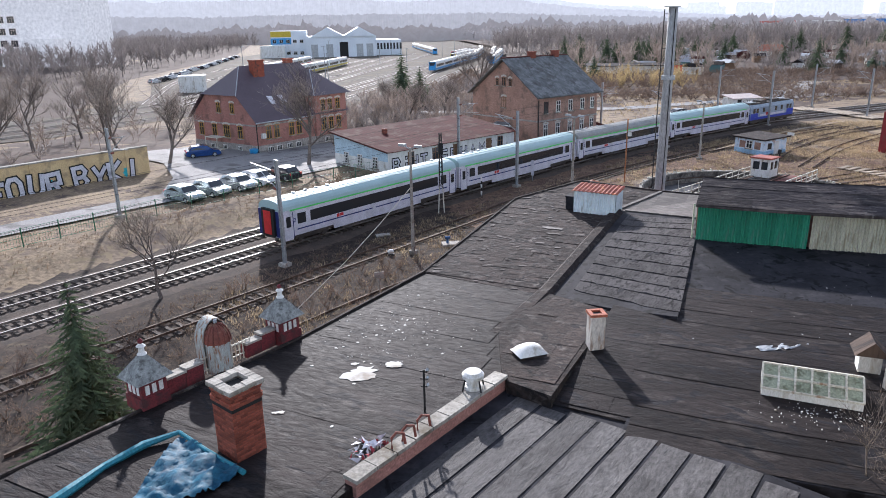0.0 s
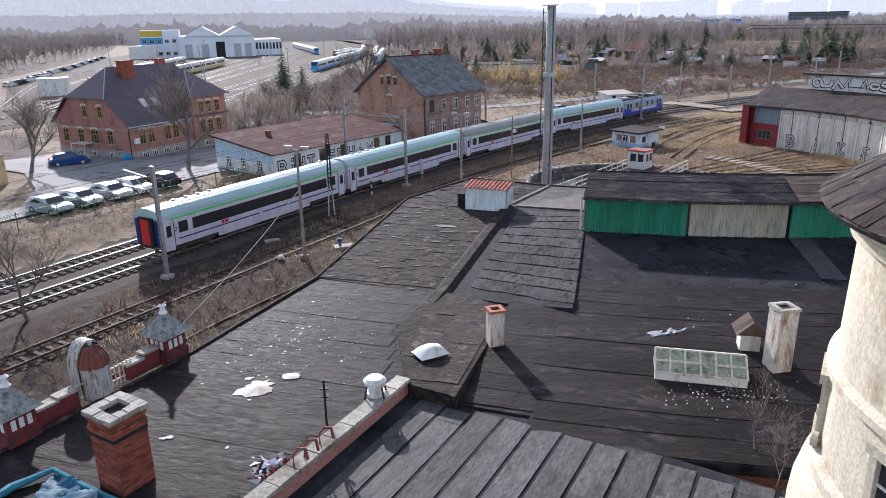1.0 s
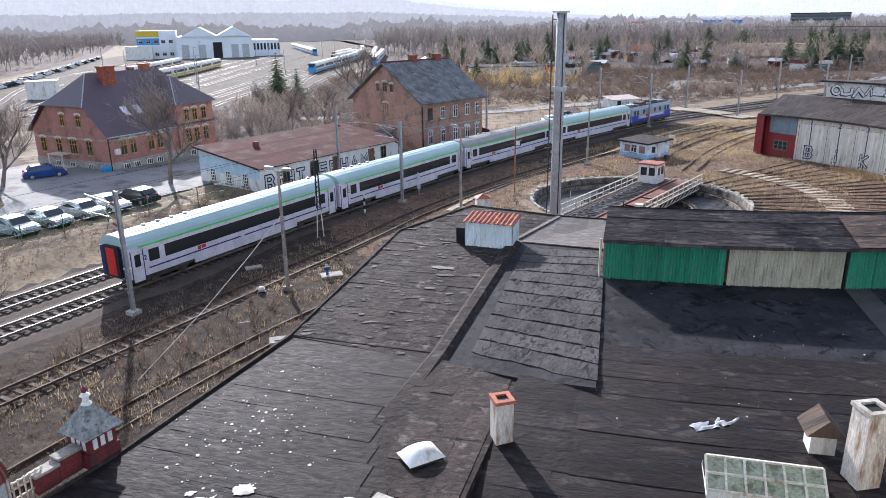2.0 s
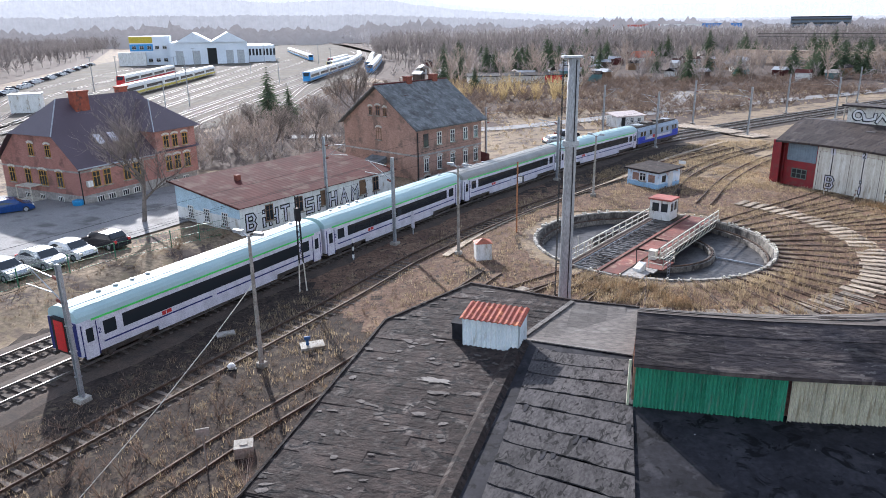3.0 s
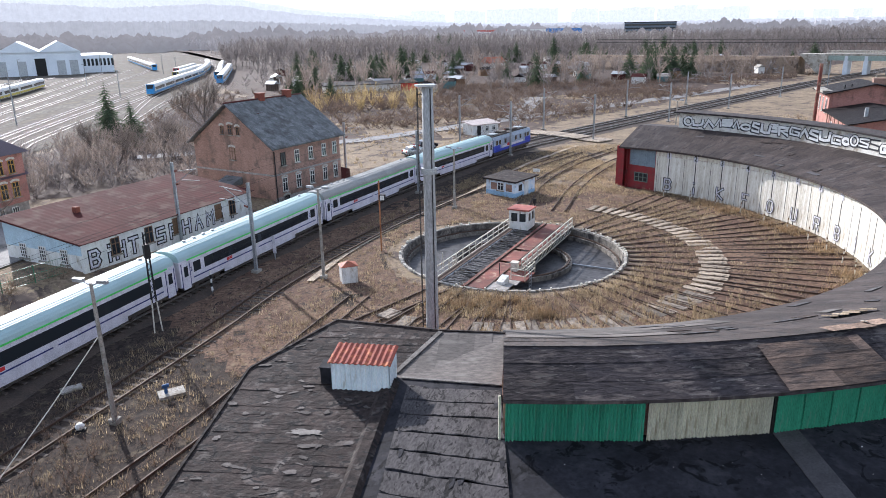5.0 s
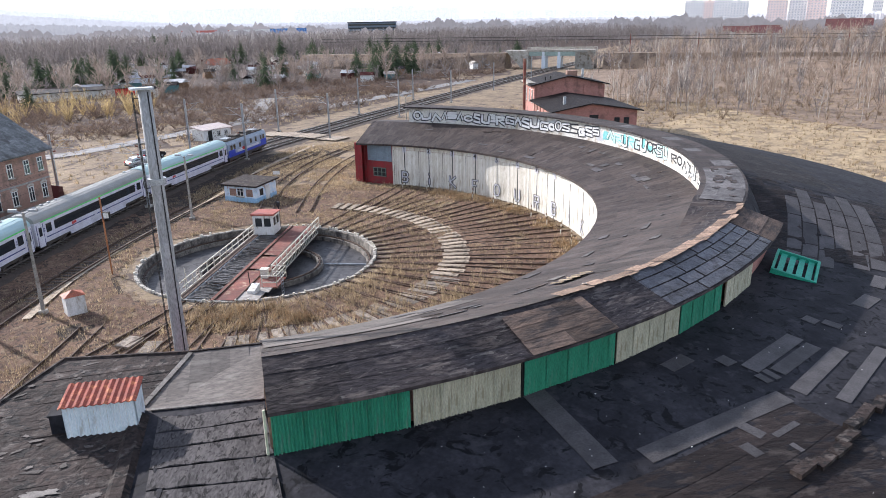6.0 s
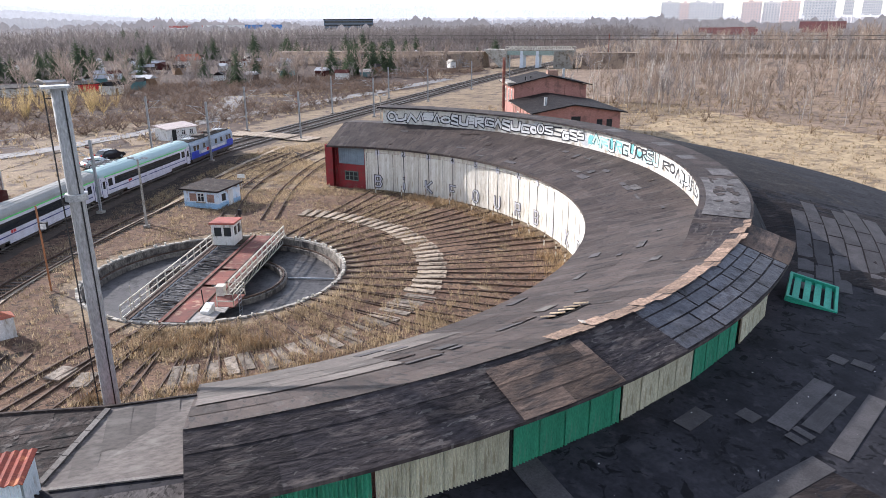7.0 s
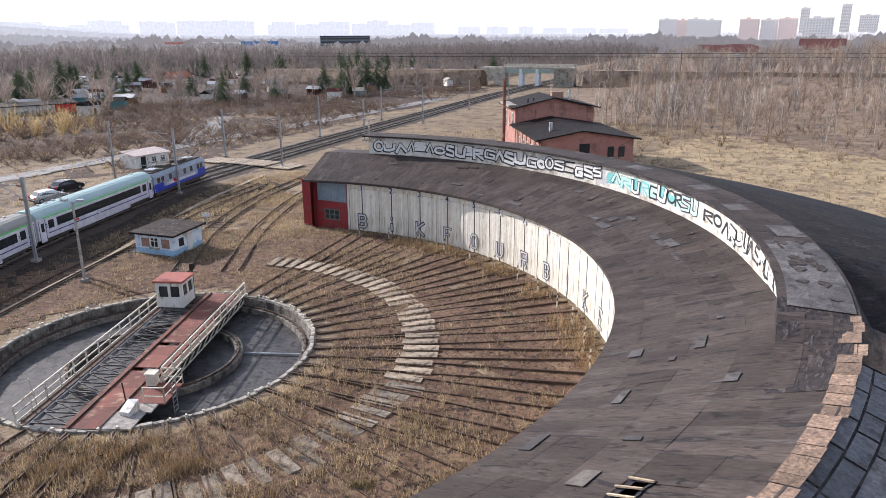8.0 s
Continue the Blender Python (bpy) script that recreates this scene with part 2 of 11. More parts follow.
M_BRICK_DARK = brick_mat("dark_red_brick", (0.26, 0.085, 0.055), (0.19, 0.06, 0.042), (0.36, 0.33, 0.3), stain=(0.09, 0.05, 0.04))
M_STONE = mat("grey_stone_plinth", (0.34, 0.32, 0.29), (0.24, 0.22, 0.2), size=0.6, grain=4, rough=0.9, bump=0.6)
M_ROOF_PURPLE = mat("dark_plum_sheet_roof", (0.085, 0.062, 0.075), (0.07, 0.05, 0.06), size=4, rough=0.42, bump=0.06)
M_ROOF_RED = mat("rust_red_sheet_roof", (0.078, 0.023, 0.021), (0.055, 0.018, 0.017), size=3, rough=0.92, spec=0.08, bump=0.15,
                 stain=(0.1, 0.06, 0.05), stain_size=1.8)
M_ROOF_GREY = mat("old_grey_slate", (0.17, 0.175, 0.175), (0.115, 0.12, 0.12), size=1.5, grain=5, rough=0.7, bump=0.4,
                  stain=(0.085, 0.085, 0.08), stain_size=1.2, stretch=(1, 1, 1), random_tone=0.3)
M_WOODYEL = mat("ochre_window_frame", (0.42, 0.24, 0.045), None, size=0.5, rough=0.55, bump=0.1)
M_WOODBRN = mat("bare_brown_wood", (0.20, 0.12, 0.07), None, size=0.5, rough=0.8, bump=0.3)
M_GLASS = glass_mat("dark_glass")
M_STEEL = mat("galvanised_steel", (0.40, 0.42, 0.43), (0.3, 0.31, 0.32), size=0.7, rough=0.5, metal=0.55, bump=0.08)
M_POLE = mat("weathered_grey_pole", (0.34, 0.34, 0.34), (0.26, 0.26, 0.25), size=1.0, rough=0.7, bump=0.15, stretch=(1, 1, 0.3))
M_BLUEPAINT = mat("blue_paint", (0.04, 0.11, 0.25), None, size=0.5, rough=0.6, bump=0.1)
M_RUST = mat("rusted_plate", (0.2, 0.065, 0.047), (0.13, 0.05, 0.04), random_tone=0.3, size=0.9, rough=0.8, bump=0.35,
             stain=(0.30, 0.19, 0.13), stain_size=0.8, stain_amt=0.3)
M_WHITESTEEL = mat("white_painted_steel", (0.62, 0.59, 0.5), (0.48, 0.45, 0.37), size=0.5, rough=0.6, bump=0.08, stain=(0.3, 0.2, 0.13), stain_size=0.5, stain_amt=0.15)
M_TILE = mat("orange_clay_roof", (0.42, 0.13, 0.07), (0.32, 0.10, 0.06), size=0.5, rough=0.7, bump=0.2, stain=(0.2, 0.09, 0.06), stain_size=0.4)
M_PITWALL = mat("stained_pit_concrete", (0.24, 0.215, 0.18), (0.1, 0.09, 0.08), size=1.1, grain=7, rough=0.92, bump=0.7, stain=(0.055, 0.048, 0.044), stain_size=0.7, stain_amt=0.5, contrast=0.4, stretch=(1, 1, 0.6))
M_PIT = mat("wet_pit_floor", (0.036, 0.034, 0.035), (0.072, 0.067, 0.067), size=1.6, grain=4, rough=0.55, bump=0.3,
            stain=(0.02, 0.018, 0.018), stain_size=0.9, stain_amt=0.42, contrast=0.4, blot=((0.012, 0.011, 0.011), 0.6, 0.3))
M_COACHWHITE = plain("coach_pale_grey", (0.62, 0.61, 0.66), 0.4)
M_COACHROOF = mat("coach_roof_pale_teal", (0.36, 0.49, 0.49), (0.31, 0.43, 0.43), size=3, rough=0.5, bump=0.02, contrast=0.06)
M_COACHROOF_DIRTY = mat("coach_roof_grey", (0.24, 0.24, 0.22), (0.30, 0.30, 0.28), size=2, rough=0.6, bump=0.1)
M_COACHGREEN = plain("lime_stripe", (0.10, 0.68, 0.13), 0.4)
M_NAVY = plain("navy_stripe", (0.02, 0.03, 0.14), 0.4)
M_UNDER = mat("sooty_underframe", (0.05, 0.045, 0.042), (0.09, 0.075, 0.06), size=0.6, rough=0.85, bump=0.3)
M_LOCOBLUE = plain("loco_blue", (0.03, 0.06, 0.42), 0.35)
M_LOCOGREY = plain("loco_grey", (0.30, 0.36, 0.43), 0.45)
M_RED = plain("signal_red", (0.55, 0.03, 0.03), 0.5)
M_BLACK = plain("soft_black", (0.02, 0.02, 0.02), 0.7)
M_BARK = mat("grey_bark", (0.17, 0.14, 0.12), (0.1, 0.084, 0.072), size=0.4, rough=0.95, bump=0.6, random_tone=0.3)
# Twig tone raised a little: distance haze put into the base colour.
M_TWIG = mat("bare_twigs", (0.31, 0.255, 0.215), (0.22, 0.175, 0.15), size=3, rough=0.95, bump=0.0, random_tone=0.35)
M_BIRCH = mat("pale_birch_bark", (0.52, 0.48, 0.43), (0.36, 0.32, 0.28), size=2, rough=0.9, bump=0.0, random_tone=0.4)
M_NEEDLE = mat("spruce_needles", (0.05, 0.075, 0.042), (0.085, 0.11, 0.058), size=1.5, rough=0.85, bump=0.0, random_tone=0.4)
M_OCHREBUSH = mat("ochre_willow_twigs", (0.42, 0.32, 0.16), (0.33, 0.24, 0.13), size=3, rough=0.95, bump=0.0, random_tone=0.4)


M_BLUEGREY = mat("blue_grey_sheet", (0.20, 0.25, 0.29), (0.15, 0.19, 0.22), size=0.8, rough=0.6, bump=0.1)
M_FELT_SLATE = mat("slate_grey_felt", (0.098, 0.1, 0.112), (0.07, 0.07, 0.08), size=0.9, grain=7, rough=0.55, bump=0.6,
                   stain=(0.045, 0.042, 0.045), stain_size=0.7, stain_amt=0.45, random_tone=0.4, contrast=0.36, wrinkle=(1.6, 0.5), round_about=(17.6, 67.5))
M_WOODTWIG = mat("far_bare_twigs", (0.25, 0.22, 0.208), (0.17, 0.15, 0.142), size=6, rough=0.95, bump=0.0, random_tone=0.4)
M_LITTER = mat("leaf_litter", (0.095, 0.068, 0.055), (0.063, 0.047, 0.041), size=5, grain=1.2, rough=0.95, bump=0.4, stain=(0.12, 0.092, 0.068), stain_size=4, stain_amt=0.35, spec=0.1)

M_CINDER = mat("dark_cinder_earth", (0.036, 0.028, 0.024), (0.062, 0.047, 0.037), size=3.5, grain=4, rough=0.95, bump=0.6, contrast=0.4,
               stain=(0.12, 0.095, 0.065), stain_size=0.9, stain_amt=0.3, spec=0.1, blot=((0.024, 0.02, 0.018), 0.5, 0.3))
M_YARDEARTH = mat("brown_yard_earth", (0.1025, 0.06285, 0.04659), (0.1707, 0.1099, 0.07363), size=3.5, grain=4, rough=0.95, bump=0.6, contrast=0.4,
                  stain=(0.21, 0.155, 0.1), stain_size=0.9, stain_amt=0.3, spec=0.1, blot=((0.04, 0.031, 0.027), 0.5, 0.28))

M_BANKTWIG = mat("warm_birch_twigs", (0.36, 0.285, 0.225), (0.24, 0.185, 0.147), size=5, rough=0.95, bump=0.0, random_tone=0.4)
M_DEPOTWHITE = mat("bright_white_cladding", (0.68, 0.72, 0.76), (0.6, 0.64, 0.68), size=6, rough=0.6, bump=0.0)

M_DULLSLAB = mat("grey_weathered_slab", (0.27, 0.2275, 0.1812), (0.1755, 0.1469, 0.1187), size=0.6, grain=8, rough=0.9, bump=0.4, stain=(0.1, 0.08, 0.06), stain_size=0.4, stain_amt=0.45, random_tone=0.4)
M_SLAB = mat("tan_concrete_slab", (0.36, 0.295, 0.22), (0.25, 0.2, 0.15), size=0.9, grain=8, rough=0.9, bump=0.35, stain=(0.1, 0.08, 0.06), stain_size=0.6, stain_amt=0.4, random_tone=0.35)
M_THICKET = mat("dark_bramble_twigs", (0.2126, 0.152, 0.1159), (0.1288, 0.09531, 0.07728), size=6, rough=0.95, bump=0.0, random_tone=0.45)
M_PALETWIG = mat("pale_grey_twigs", (0.42, 0.36, 0.31), (0.31, 0.26, 0.22), size=2, rough=0.95, bump=0.0, random_tone=0.35)
M_BANKFLOOR = mat("tan_leaf_litter", (0.25, 0.182, 0.128), (0.165, 0.12, 0.088), size=6, grain=1.5, rough=0.95, bump=0.4, stain=(0.1, 0.072, 0.056), stain_size=3, stain_amt=0.4)
M_TORN = mat("torn_felt_flake", (0.115, 0.1, 0.09), (0.065, 0.056, 0.052), size=0.3, rough=0.9, bump=0.5, random_tone=0.6)


def leafy(m, amount):
    """Lets light through thin blades, needles and twigs."""
    nt = m.node_tree
    b = nt.nodes["Principled BSDF"]
    tr = nt.nodes.new("ShaderNodeBsdfTranslucent")
    nt.links.new(b.inputs["Base Color"].links[0].from_socket, tr.inputs[0])
    mx = nt.nodes.new("ShaderNodeMixShader")
    mx.inputs[0].default_value = amount
    out = nt.nodes["Material Output"]
    nt.links.new(b.outputs[0], mx.inputs[1])
    nt.links.new(tr.outputs[0], mx.inputs[2])
    nt.links.new(mx.outputs[0], out.inputs[0])


for m_, amt in ((M_GRASS, 0.5), (M_SCRUB, 0.45), (M_TWIG, 0.4), (M_WOODTWIG, 0.35), (M_THICKET, 0.35), (M_PALETWIG, 0.4), (M_BANKTWIG, 0.4), (M_NEEDLE, 0.3), (M_OCHREBUSH, 0.5), (M_BIRCH, 0.3)):
    leafy(m_, amt)


# ---------- mesh helpers ----------
class Mesh:
    """Collects points and faces of one mesh."""

    def __init__(self):
        self.v, self.f, self.cuts = [], [], []

    def add(self, vs, fs):
        k = len(self.v)
        self.cuts.append((k, len(self.f)))
        self.v += [tuple(p) for p in vs]
        self.f += [tuple(i + k for i in q) for q in fs]
        return self

    def box(self, x0, y0, z0, x1, y1, z1, m=None):
        vs = [Vector(p) for p in ((x0, y0, z0), (x1, y0, z0), (x1, y1, z0), (x0, y1, z0), (x0, y0, z1), (x1, y0, z1), (x1, y1, z1), (x0, y1, z1))]
        if m:
            vs = [m @ p for p in vs]
        return self.add(vs, ((3, 2, 1, 0), (4, 5, 6, 7), (0, 1, 5, 4), (1, 2, 6, 5), (2, 3, 7, 6), (3, 0, 4, 7)))

    def prism(self, pts, z0, z1):
        """Upright body over an outline (counter-clockwise). z0, z1: a height, or one height for each corner."""
        n = len(pts)
        lo = z0 if hasattr(z0, "__len__") else [z0] * n
        hi = z1 if hasattr(z1, "__len__") else [z1] * n
        vs = [(x, y, a) for (x, y), a in zip(pts, lo)] + [(x, y, a) for (x, y), a in zip(pts, hi)]
        fs = [tuple(reversed(range(n))), tuple(range(n, 2 * n))]
        fs += [(i, (i + 1) % n, n + (i + 1) % n, n + i) for i in range(n)]
        return self.add(vs, fs)

    def tube(self, path, radii, sides=6, cap=True):
        path = [Vector(p) for p in path]
        if not hasattr(radii, "__len__"):
            radii = [radii] * len(path)
        vs, fs = [], []
        for i, p in enumerate(path):
            d = (path[min(i + 1, len(path) - 1)] - path[max(i - 1, 0)]).normalized()
            a = d.cross(Vector((0, 0, 1)))
            if a.length < 0.05:
                a = d.cross(Vector((1, 0, 0)))
            a.normalize()
            c = d.cross(a)
            for k in range(sides):
                w = 2 * math.pi * k / sides
                vs.append(p + (a * math.cos(w) + c * math.sin(w)) * radii[i])
        for i in range(len(path) - 1):
            for k in range(sides):
                fs.append((i * sides + k, i * sides + (k + 1) % sides, (i + 1) * sides + (k + 1) % sides, (i + 1) * sides + k))
        if cap:
            fs.append(tuple(reversed(range(sides))))
            fs.append(tuple(range(len(vs) - sides, len(vs))))
        return self.add(vs, fs)

    def bar(self, a, b, w, h=None):
        """A square bar from a to b."""
        a, b = Vector(a), Vector(b)
        h = h or w
        d = (b - a)
        s = d.cross(Vector((0, 0, 1)))
        if s.length < 1e-4:
            s = Vector((1, 0, 0))
        s.normalize()
        u = s.cross(d).normalized()
        vs = [p + s * i * w / 2 + u * j * h / 2 for p in (a, b) for i, j in ((-1, -1), (1, -1), (1, 1), (-1, 1))]
        return self.add(vs, ((3, 2, 1, 0), (4, 5, 6, 7), (0, 1, 5, 4), (1, 2, 6, 5), (2, 3, 7, 6), (3, 0, 4, 7)))

    def lathe(self, prof, sides=24, at=(0, 0), a0=0.0, a1=2 * math.pi):
        n = len(prof)
        closed = abs(a1 - a0 - 2 * math.pi) < 1e-6
        cols = sides if closed else sides + 1
        vs = [(at[0] + r * math.cos(a0 + (a1 - a0) * k / sides), at[1] + r * math.sin(a0 + (a1 - a0) * k / sides), z) for k in range(cols) for r, z in prof]
        fs = []
        for k in range(sides):
            q = (k + 1) % cols
            fs += [(k * n + i, q * n + i, q * n + i + 1, k * n + i + 1) for i in range(n - 1)]
        return self.add(vs, fs)

    def make(self, name, material, parent=None, label="", smooth=False):
        me = bpy.data.meshes.new(name)
        me.from_pydata(self.v, [], self.f)
        me.update()
        if smooth:
            me.shade_smooth()
        for m in (material if isinstance(material, (list, tuple)) else [material]):
            me.materials.append(m)
        ob = new(name, me)
        if parent:
            ob.parent = parent
        if label:
            tagged(ob, label)
        return ob


def part(name, mesh, material, parent, label="", smooth=False):
    return mesh.make(name, material, parent, label, smooth)


def piece_parts(name, mesh, material, parent, label="", limit=300):
    """Each piece of a mesh as a part of its own; those past the limit stay joined."""
    ends = mesh.cuts[1:] + [(len(mesh.v), len(mesh.f))]
    rest = Mesh()
    for i, ((v0, f0), (v1, f1)) in enumerate(zip(mesh.cuts, ends)):
        vs, fs = mesh.v[v0:v1], [tuple(k - v0 for k in f) for f in mesh.f[f0:f1]]
        if i < limit:
            part(name, Mesh().add(vs, fs), material, parent, label)
        else:
            rest.add(vs, fs)
    if rest.v:
        tagged(part(name + "_layer", rest, material, parent), kind="stuff")


def twin(ob, m, parent=None):
    """Another object on the same mesh."""
    o = bpy.data.objects.new(ob.name.split(".")[0], ob.data)
    scene.collection.objects.link(o)
    o.parent = parent or ob.parent
    o.matrix_basis = m
    return o


def thing(name, label, category, m=None, group="", kind=""):
    ob = new(name)
    ob.empty_display_size = 0.2
    if m:
        ob.matrix_basis = m
    return tagged(ob, label, category, group, kind)


def frame_on(ex, origin):
    """A pose whose x axis runs along ex (in the plan) and whose z axis points up."""
    return Matrix.Translation(origin) @ Matrix.Rotation(math.atan2(ex[1], ex[0]), 4, "Z")


def text_part(name, words, size, m, material, parent, label="", depth=0.01, bold=0.0):
    cu = bpy.data.curves.new(name, "FONT")
    cu.body, cu.size, cu.extrude, cu.offset = words, size, depth, bold
    cu.align_x = "CENTER"
    tmp = bpy.data.objects.new("tmp", cu)
    scene.collection.objects.link(tmp)
    me = bpy.data.meshes.new_from_object(tmp)
    bpy.data.objects.remove(tmp)
    bpy.data.curves.remove(cu)
    me.materials.clear()
    me.materials.append(material)
    ob = new(name, me)
    ob.parent = parent
    ob.matrix_basis = m
    if label:
        tagged(ob, label)
    return ob


GLYPHS = {"A": "002440-1232", "B": "0004344332023241300000", "E": "44040040-0232", "F": "440400-0232", "H": "0004-4044-0242", "I": "2024", "K": "0004-440240", "M": "0004224440", "O": "1001031434434130"+"10",
          "P": "000444420202", "R": "000444420202-2240", "S": "440402424000", "T": "0444-2024", "U": "040110304144", "Y": "0422-4422-2220", "i": "2022-2424", "!": "2424-2220", "V": "042044", "N": "00044044"}


def stroke_strip(mesh, pts, wd, y):
    """One unbroken painted stroke on a wall: x along it, z up, y the face."""
    p = [Vector(q) for q in pts]
    p = [q for i, q in enumerate(p) if i == 0 or (q - p[i - 1]).length > 1e-4]
    if len(p) == 1:
        p = [p[0] - Vector((0.01, 0)), p[0] + Vector((0.01, 0))]
    closed = (p[0] - p[-1]).length < 1e-4 and len(p) > 3
    if closed:
        p = p[:-1]
    n = len(p)
    left, right = [], []
    for i in range(n):
        a = p[(i - 1) % n] if closed or i else p[i] * 2 - p[i + 1]
        b = p[(i + 1) % n] if closed or i < n - 1 else p[i] * 2 - p[i - 1]
        d0, d1 = (p[i] - a).normalized(), (b - p[i]).normalized()
        t = d0 + d1
        t = t.normalized() if t.length > 0.2 else d0
        nrm = Vector((-t.y, t.x))
        k = min(1.5, 1 / max(0.5, abs(nrm.dot(Vector((-d0.y, d0.x))))))
        e = Vector((0, 0)) if closed or 0 < i < n - 1 else (d1 * -0.4 * wd if i == 0 else d0 * 0.4 * wd)
        left.append(p[i] + nrm * wd / 2 * k + e)
        right.append(p[i] - nrm * wd / 2 * k + e)
    vs = [(v.x, y - 0.006, v.y) for v in left + right] + [(v.x, y, v.y) for v in left + right]
    fs = []
    for i in range(n if closed else n - 1):
        q = (i + 1) % n
        fs += [(i, n + i, n + q, q), (i, q, 2 * n + q, 2 * n + i), (n + i, 3 * n + i, 3 * n + q, n + q)]
    mesh.add(vs, fs)


def spray_letter(parent, m, ch, w, h, wide, core, fill=None, ink=None):
    """A sprayed letter: thick strokes of ink with a pale core, flat on a wall (x along it, z up)."""
    ink, fill = ink or M_BLACK, fill or M_COACHWHITE
    for name, wd, y, mt in (("graffiti_outline", wide, 0.0, ink), ("graffiti_fill", core, -0.012, fill)):
        g = Mesh()
        for run in GLYPHS.get(ch, "00044440").split("-"):
            stroke_strip(g, [((int(run[i]) / 4 - 0.5) * w, int(run[i + 1]) / 4 * h) for i in range(0, len(run), 2)], wd, y)
        o = part(name, g, mt, parent, "black sprayed outline" if mt is ink else "pale sprayed filling")
        o.matrix_basis = m


def smoothstep(a, b, v):
    t = min(1.0, max(0.0, (v - a) / (b - a)))
    return t * t * (3 - 2 * t)

# ---------- plan ----------
PIT = (18.1, 66.4)              # middle of the turntable
HUB = (17.6, 67.5)              # middle of the roundhouse's arcs
BAY = 6.53                      # degrees of one stall
LINE = [(-71, -48), (-47, -4), (-23.0, 41.3), (-12.3, 60.3), (-0.2, 79.6), (14.0, 99.0), (27.9, 114.9), (41, 127.5), (100, 172), (214, 254), (420, 390), (700, 560)]


def spline(pts, step=2.0):
    out = []
    p = [Vector(a) for a in ([tuple(2 * np.array(pts[0]) - np.array(pts[1]))] + list(pts) + [tuple(2 * np.array(pts[-1]) - np.array(pts[-2]))])]
    for i in range(1, len(p) - 2):
        a, b, c, d = p[i - 1:i + 3]
        n = max(1, int((c - b).length / step))
        for k in range(n):
            t = k / n
            out.append(0.5 * ((2 * b) + (c - a) * t + (2 * a - 5 * b + 4 * c - d) * t * t + (3 * b - a - 3 * c + d) * t ** 3))
    out.append(p[-2])
    return out


def shifted(path, off):
    """The line that runs off metres to the left of a line in the plan."""
    out = []
    for i, p in enumerate(path):
        d = (path[min(i + 1, len(path) - 1)] - path[max(i - 1, 0)]).normalized()
        out.append(p + Vector((-d.y, d.x)) * off)
    return out


MAIN = spline(LINE, 2.0)
_main = np.array([tuple(p) for p in MAIN])


def beside(x, y):
    """Distance to the left of the main line (negative: to its right)."""
    d = _main - (x, y)
    i = int(np.argmin((d ** 2).sum(1)))
    j = min(i + 1, len(_main) - 1)
    k = max(i - 1, 0)
    t = _main[j] - _main[k]
    t = t / np.linalg.norm(t)
    return float(t[0] * (y - _main[i][1]) - t[1] * (x - _main[i][0]))


def ground_z(x, y):
    if abs(x) > 400 or abs(y) > 500:
        return 0.0
    rise = smoothstep(7.5, 11.5, beside(x, y)) * 1.0 * (1 - smoothstep(88, 118, y - 0.25 * x)) if y < 140 else 0.0
    far = smoothstep(30, 70, beside(x, y))
    rise *= 1 - 0.9 * far * smoothstep(80, 130, y)
    bank = 5.0 * smoothstep(165, 205, 0.83 * x + 0.2 * (120 - y)) * smoothstep(60, 110, x) * (1 - smoothstep(200, 330, y))
    lump = 0.10 * noise.noise((x * 0.12, y * 0.12, 0)) + 0.05 * noise.noise((x * 0.5, y * 0.5, 3))
    near = math.hypot(x - PIT[0], y - PIT[1])
    return rise + bank + lump * smoothstep(11.4, 14, near)


# ---------- ground ----------
def build_ground():
    rings = [10.75, 11.2, 12.0] + [13 + 1.6 * i for i in range(100)]
    while rings[-1] < 4900:
        rings.append(rings[-1] * 1.06)
    sides = 240
    g = Mesh()
    vs = []
    for r in rings:
        for k in range(sides):
            a = 2 * math.pi * k / sides
            x, y = PIT[0] + r * math.cos(a), PIT[1] + r * math.sin(a)
            vs.append((x, y, ground_z(x, y) if r > 11.0 else 0.0))
    fs = [(i * sides + k, i * sides + (k + 1) % sides, (i + 1) * sides + (k + 1) % sides, (i + 1) * sides + k)
          for i in range(len(rings) - 1) for k in range(sides)]
    fs = [tuple(reversed(q)) for q in fs]
    g.v, g.f = vs, [tuple(reversed(q)) for q in fs]
    ob = g.make("ground", M_GROUND, smooth=True)
    tagged(ob, "dry brown winter grass and bare earth", "ground", kind="structure")


build_ground()


def patchwork(name, label, material, x0, y0, x1, y1, keep, lift=0.03, step=0.8):
    """A sheet of bare earth with an uneven edge, laid on the ground."""
    m = Mesh()
    nx, ny = int((x1 - x0) / step), int((y1 - y0) / step)
    idx, vs, fs = {}, [], []
    on = {(i, k) for i in range(nx) for k in range(ny) if keep(x0 + (i + 0.5) * step, y0 + (k + 0.5) * step)}
    for i, k in sorted(on):
        q = []
        for c in ((i, k), (i + 1, k), (i + 1, k + 1), (i, k + 1)):
            if c not in idx:
                idx[c] = len(vs)
                x, y = x0 + c[0] * step, y0 + c[1] * step
                vs.append((x, y, ground_z(x, y) + lift))
            q.append(idx[c])
        fs.append(tuple(q))
    m.v, m.f = vs, fs
    return tagged(m.make(name, material, smooth=True), label, "ground", kind="structure")


def by_the_line(x, y):
    e = 2.5 * noise.noise((x * 0.25, y * 0.25, 5)) + 1.2 * noise.noise((x * 0.9, y * 0.9, 6))
    return -13.5 + e - (12 if y < 44 else 0) < beside(x, y) < 7.4 + 0.3 * e and math.hypot(x - PIT[0], y - PIT[1]) > 12.4


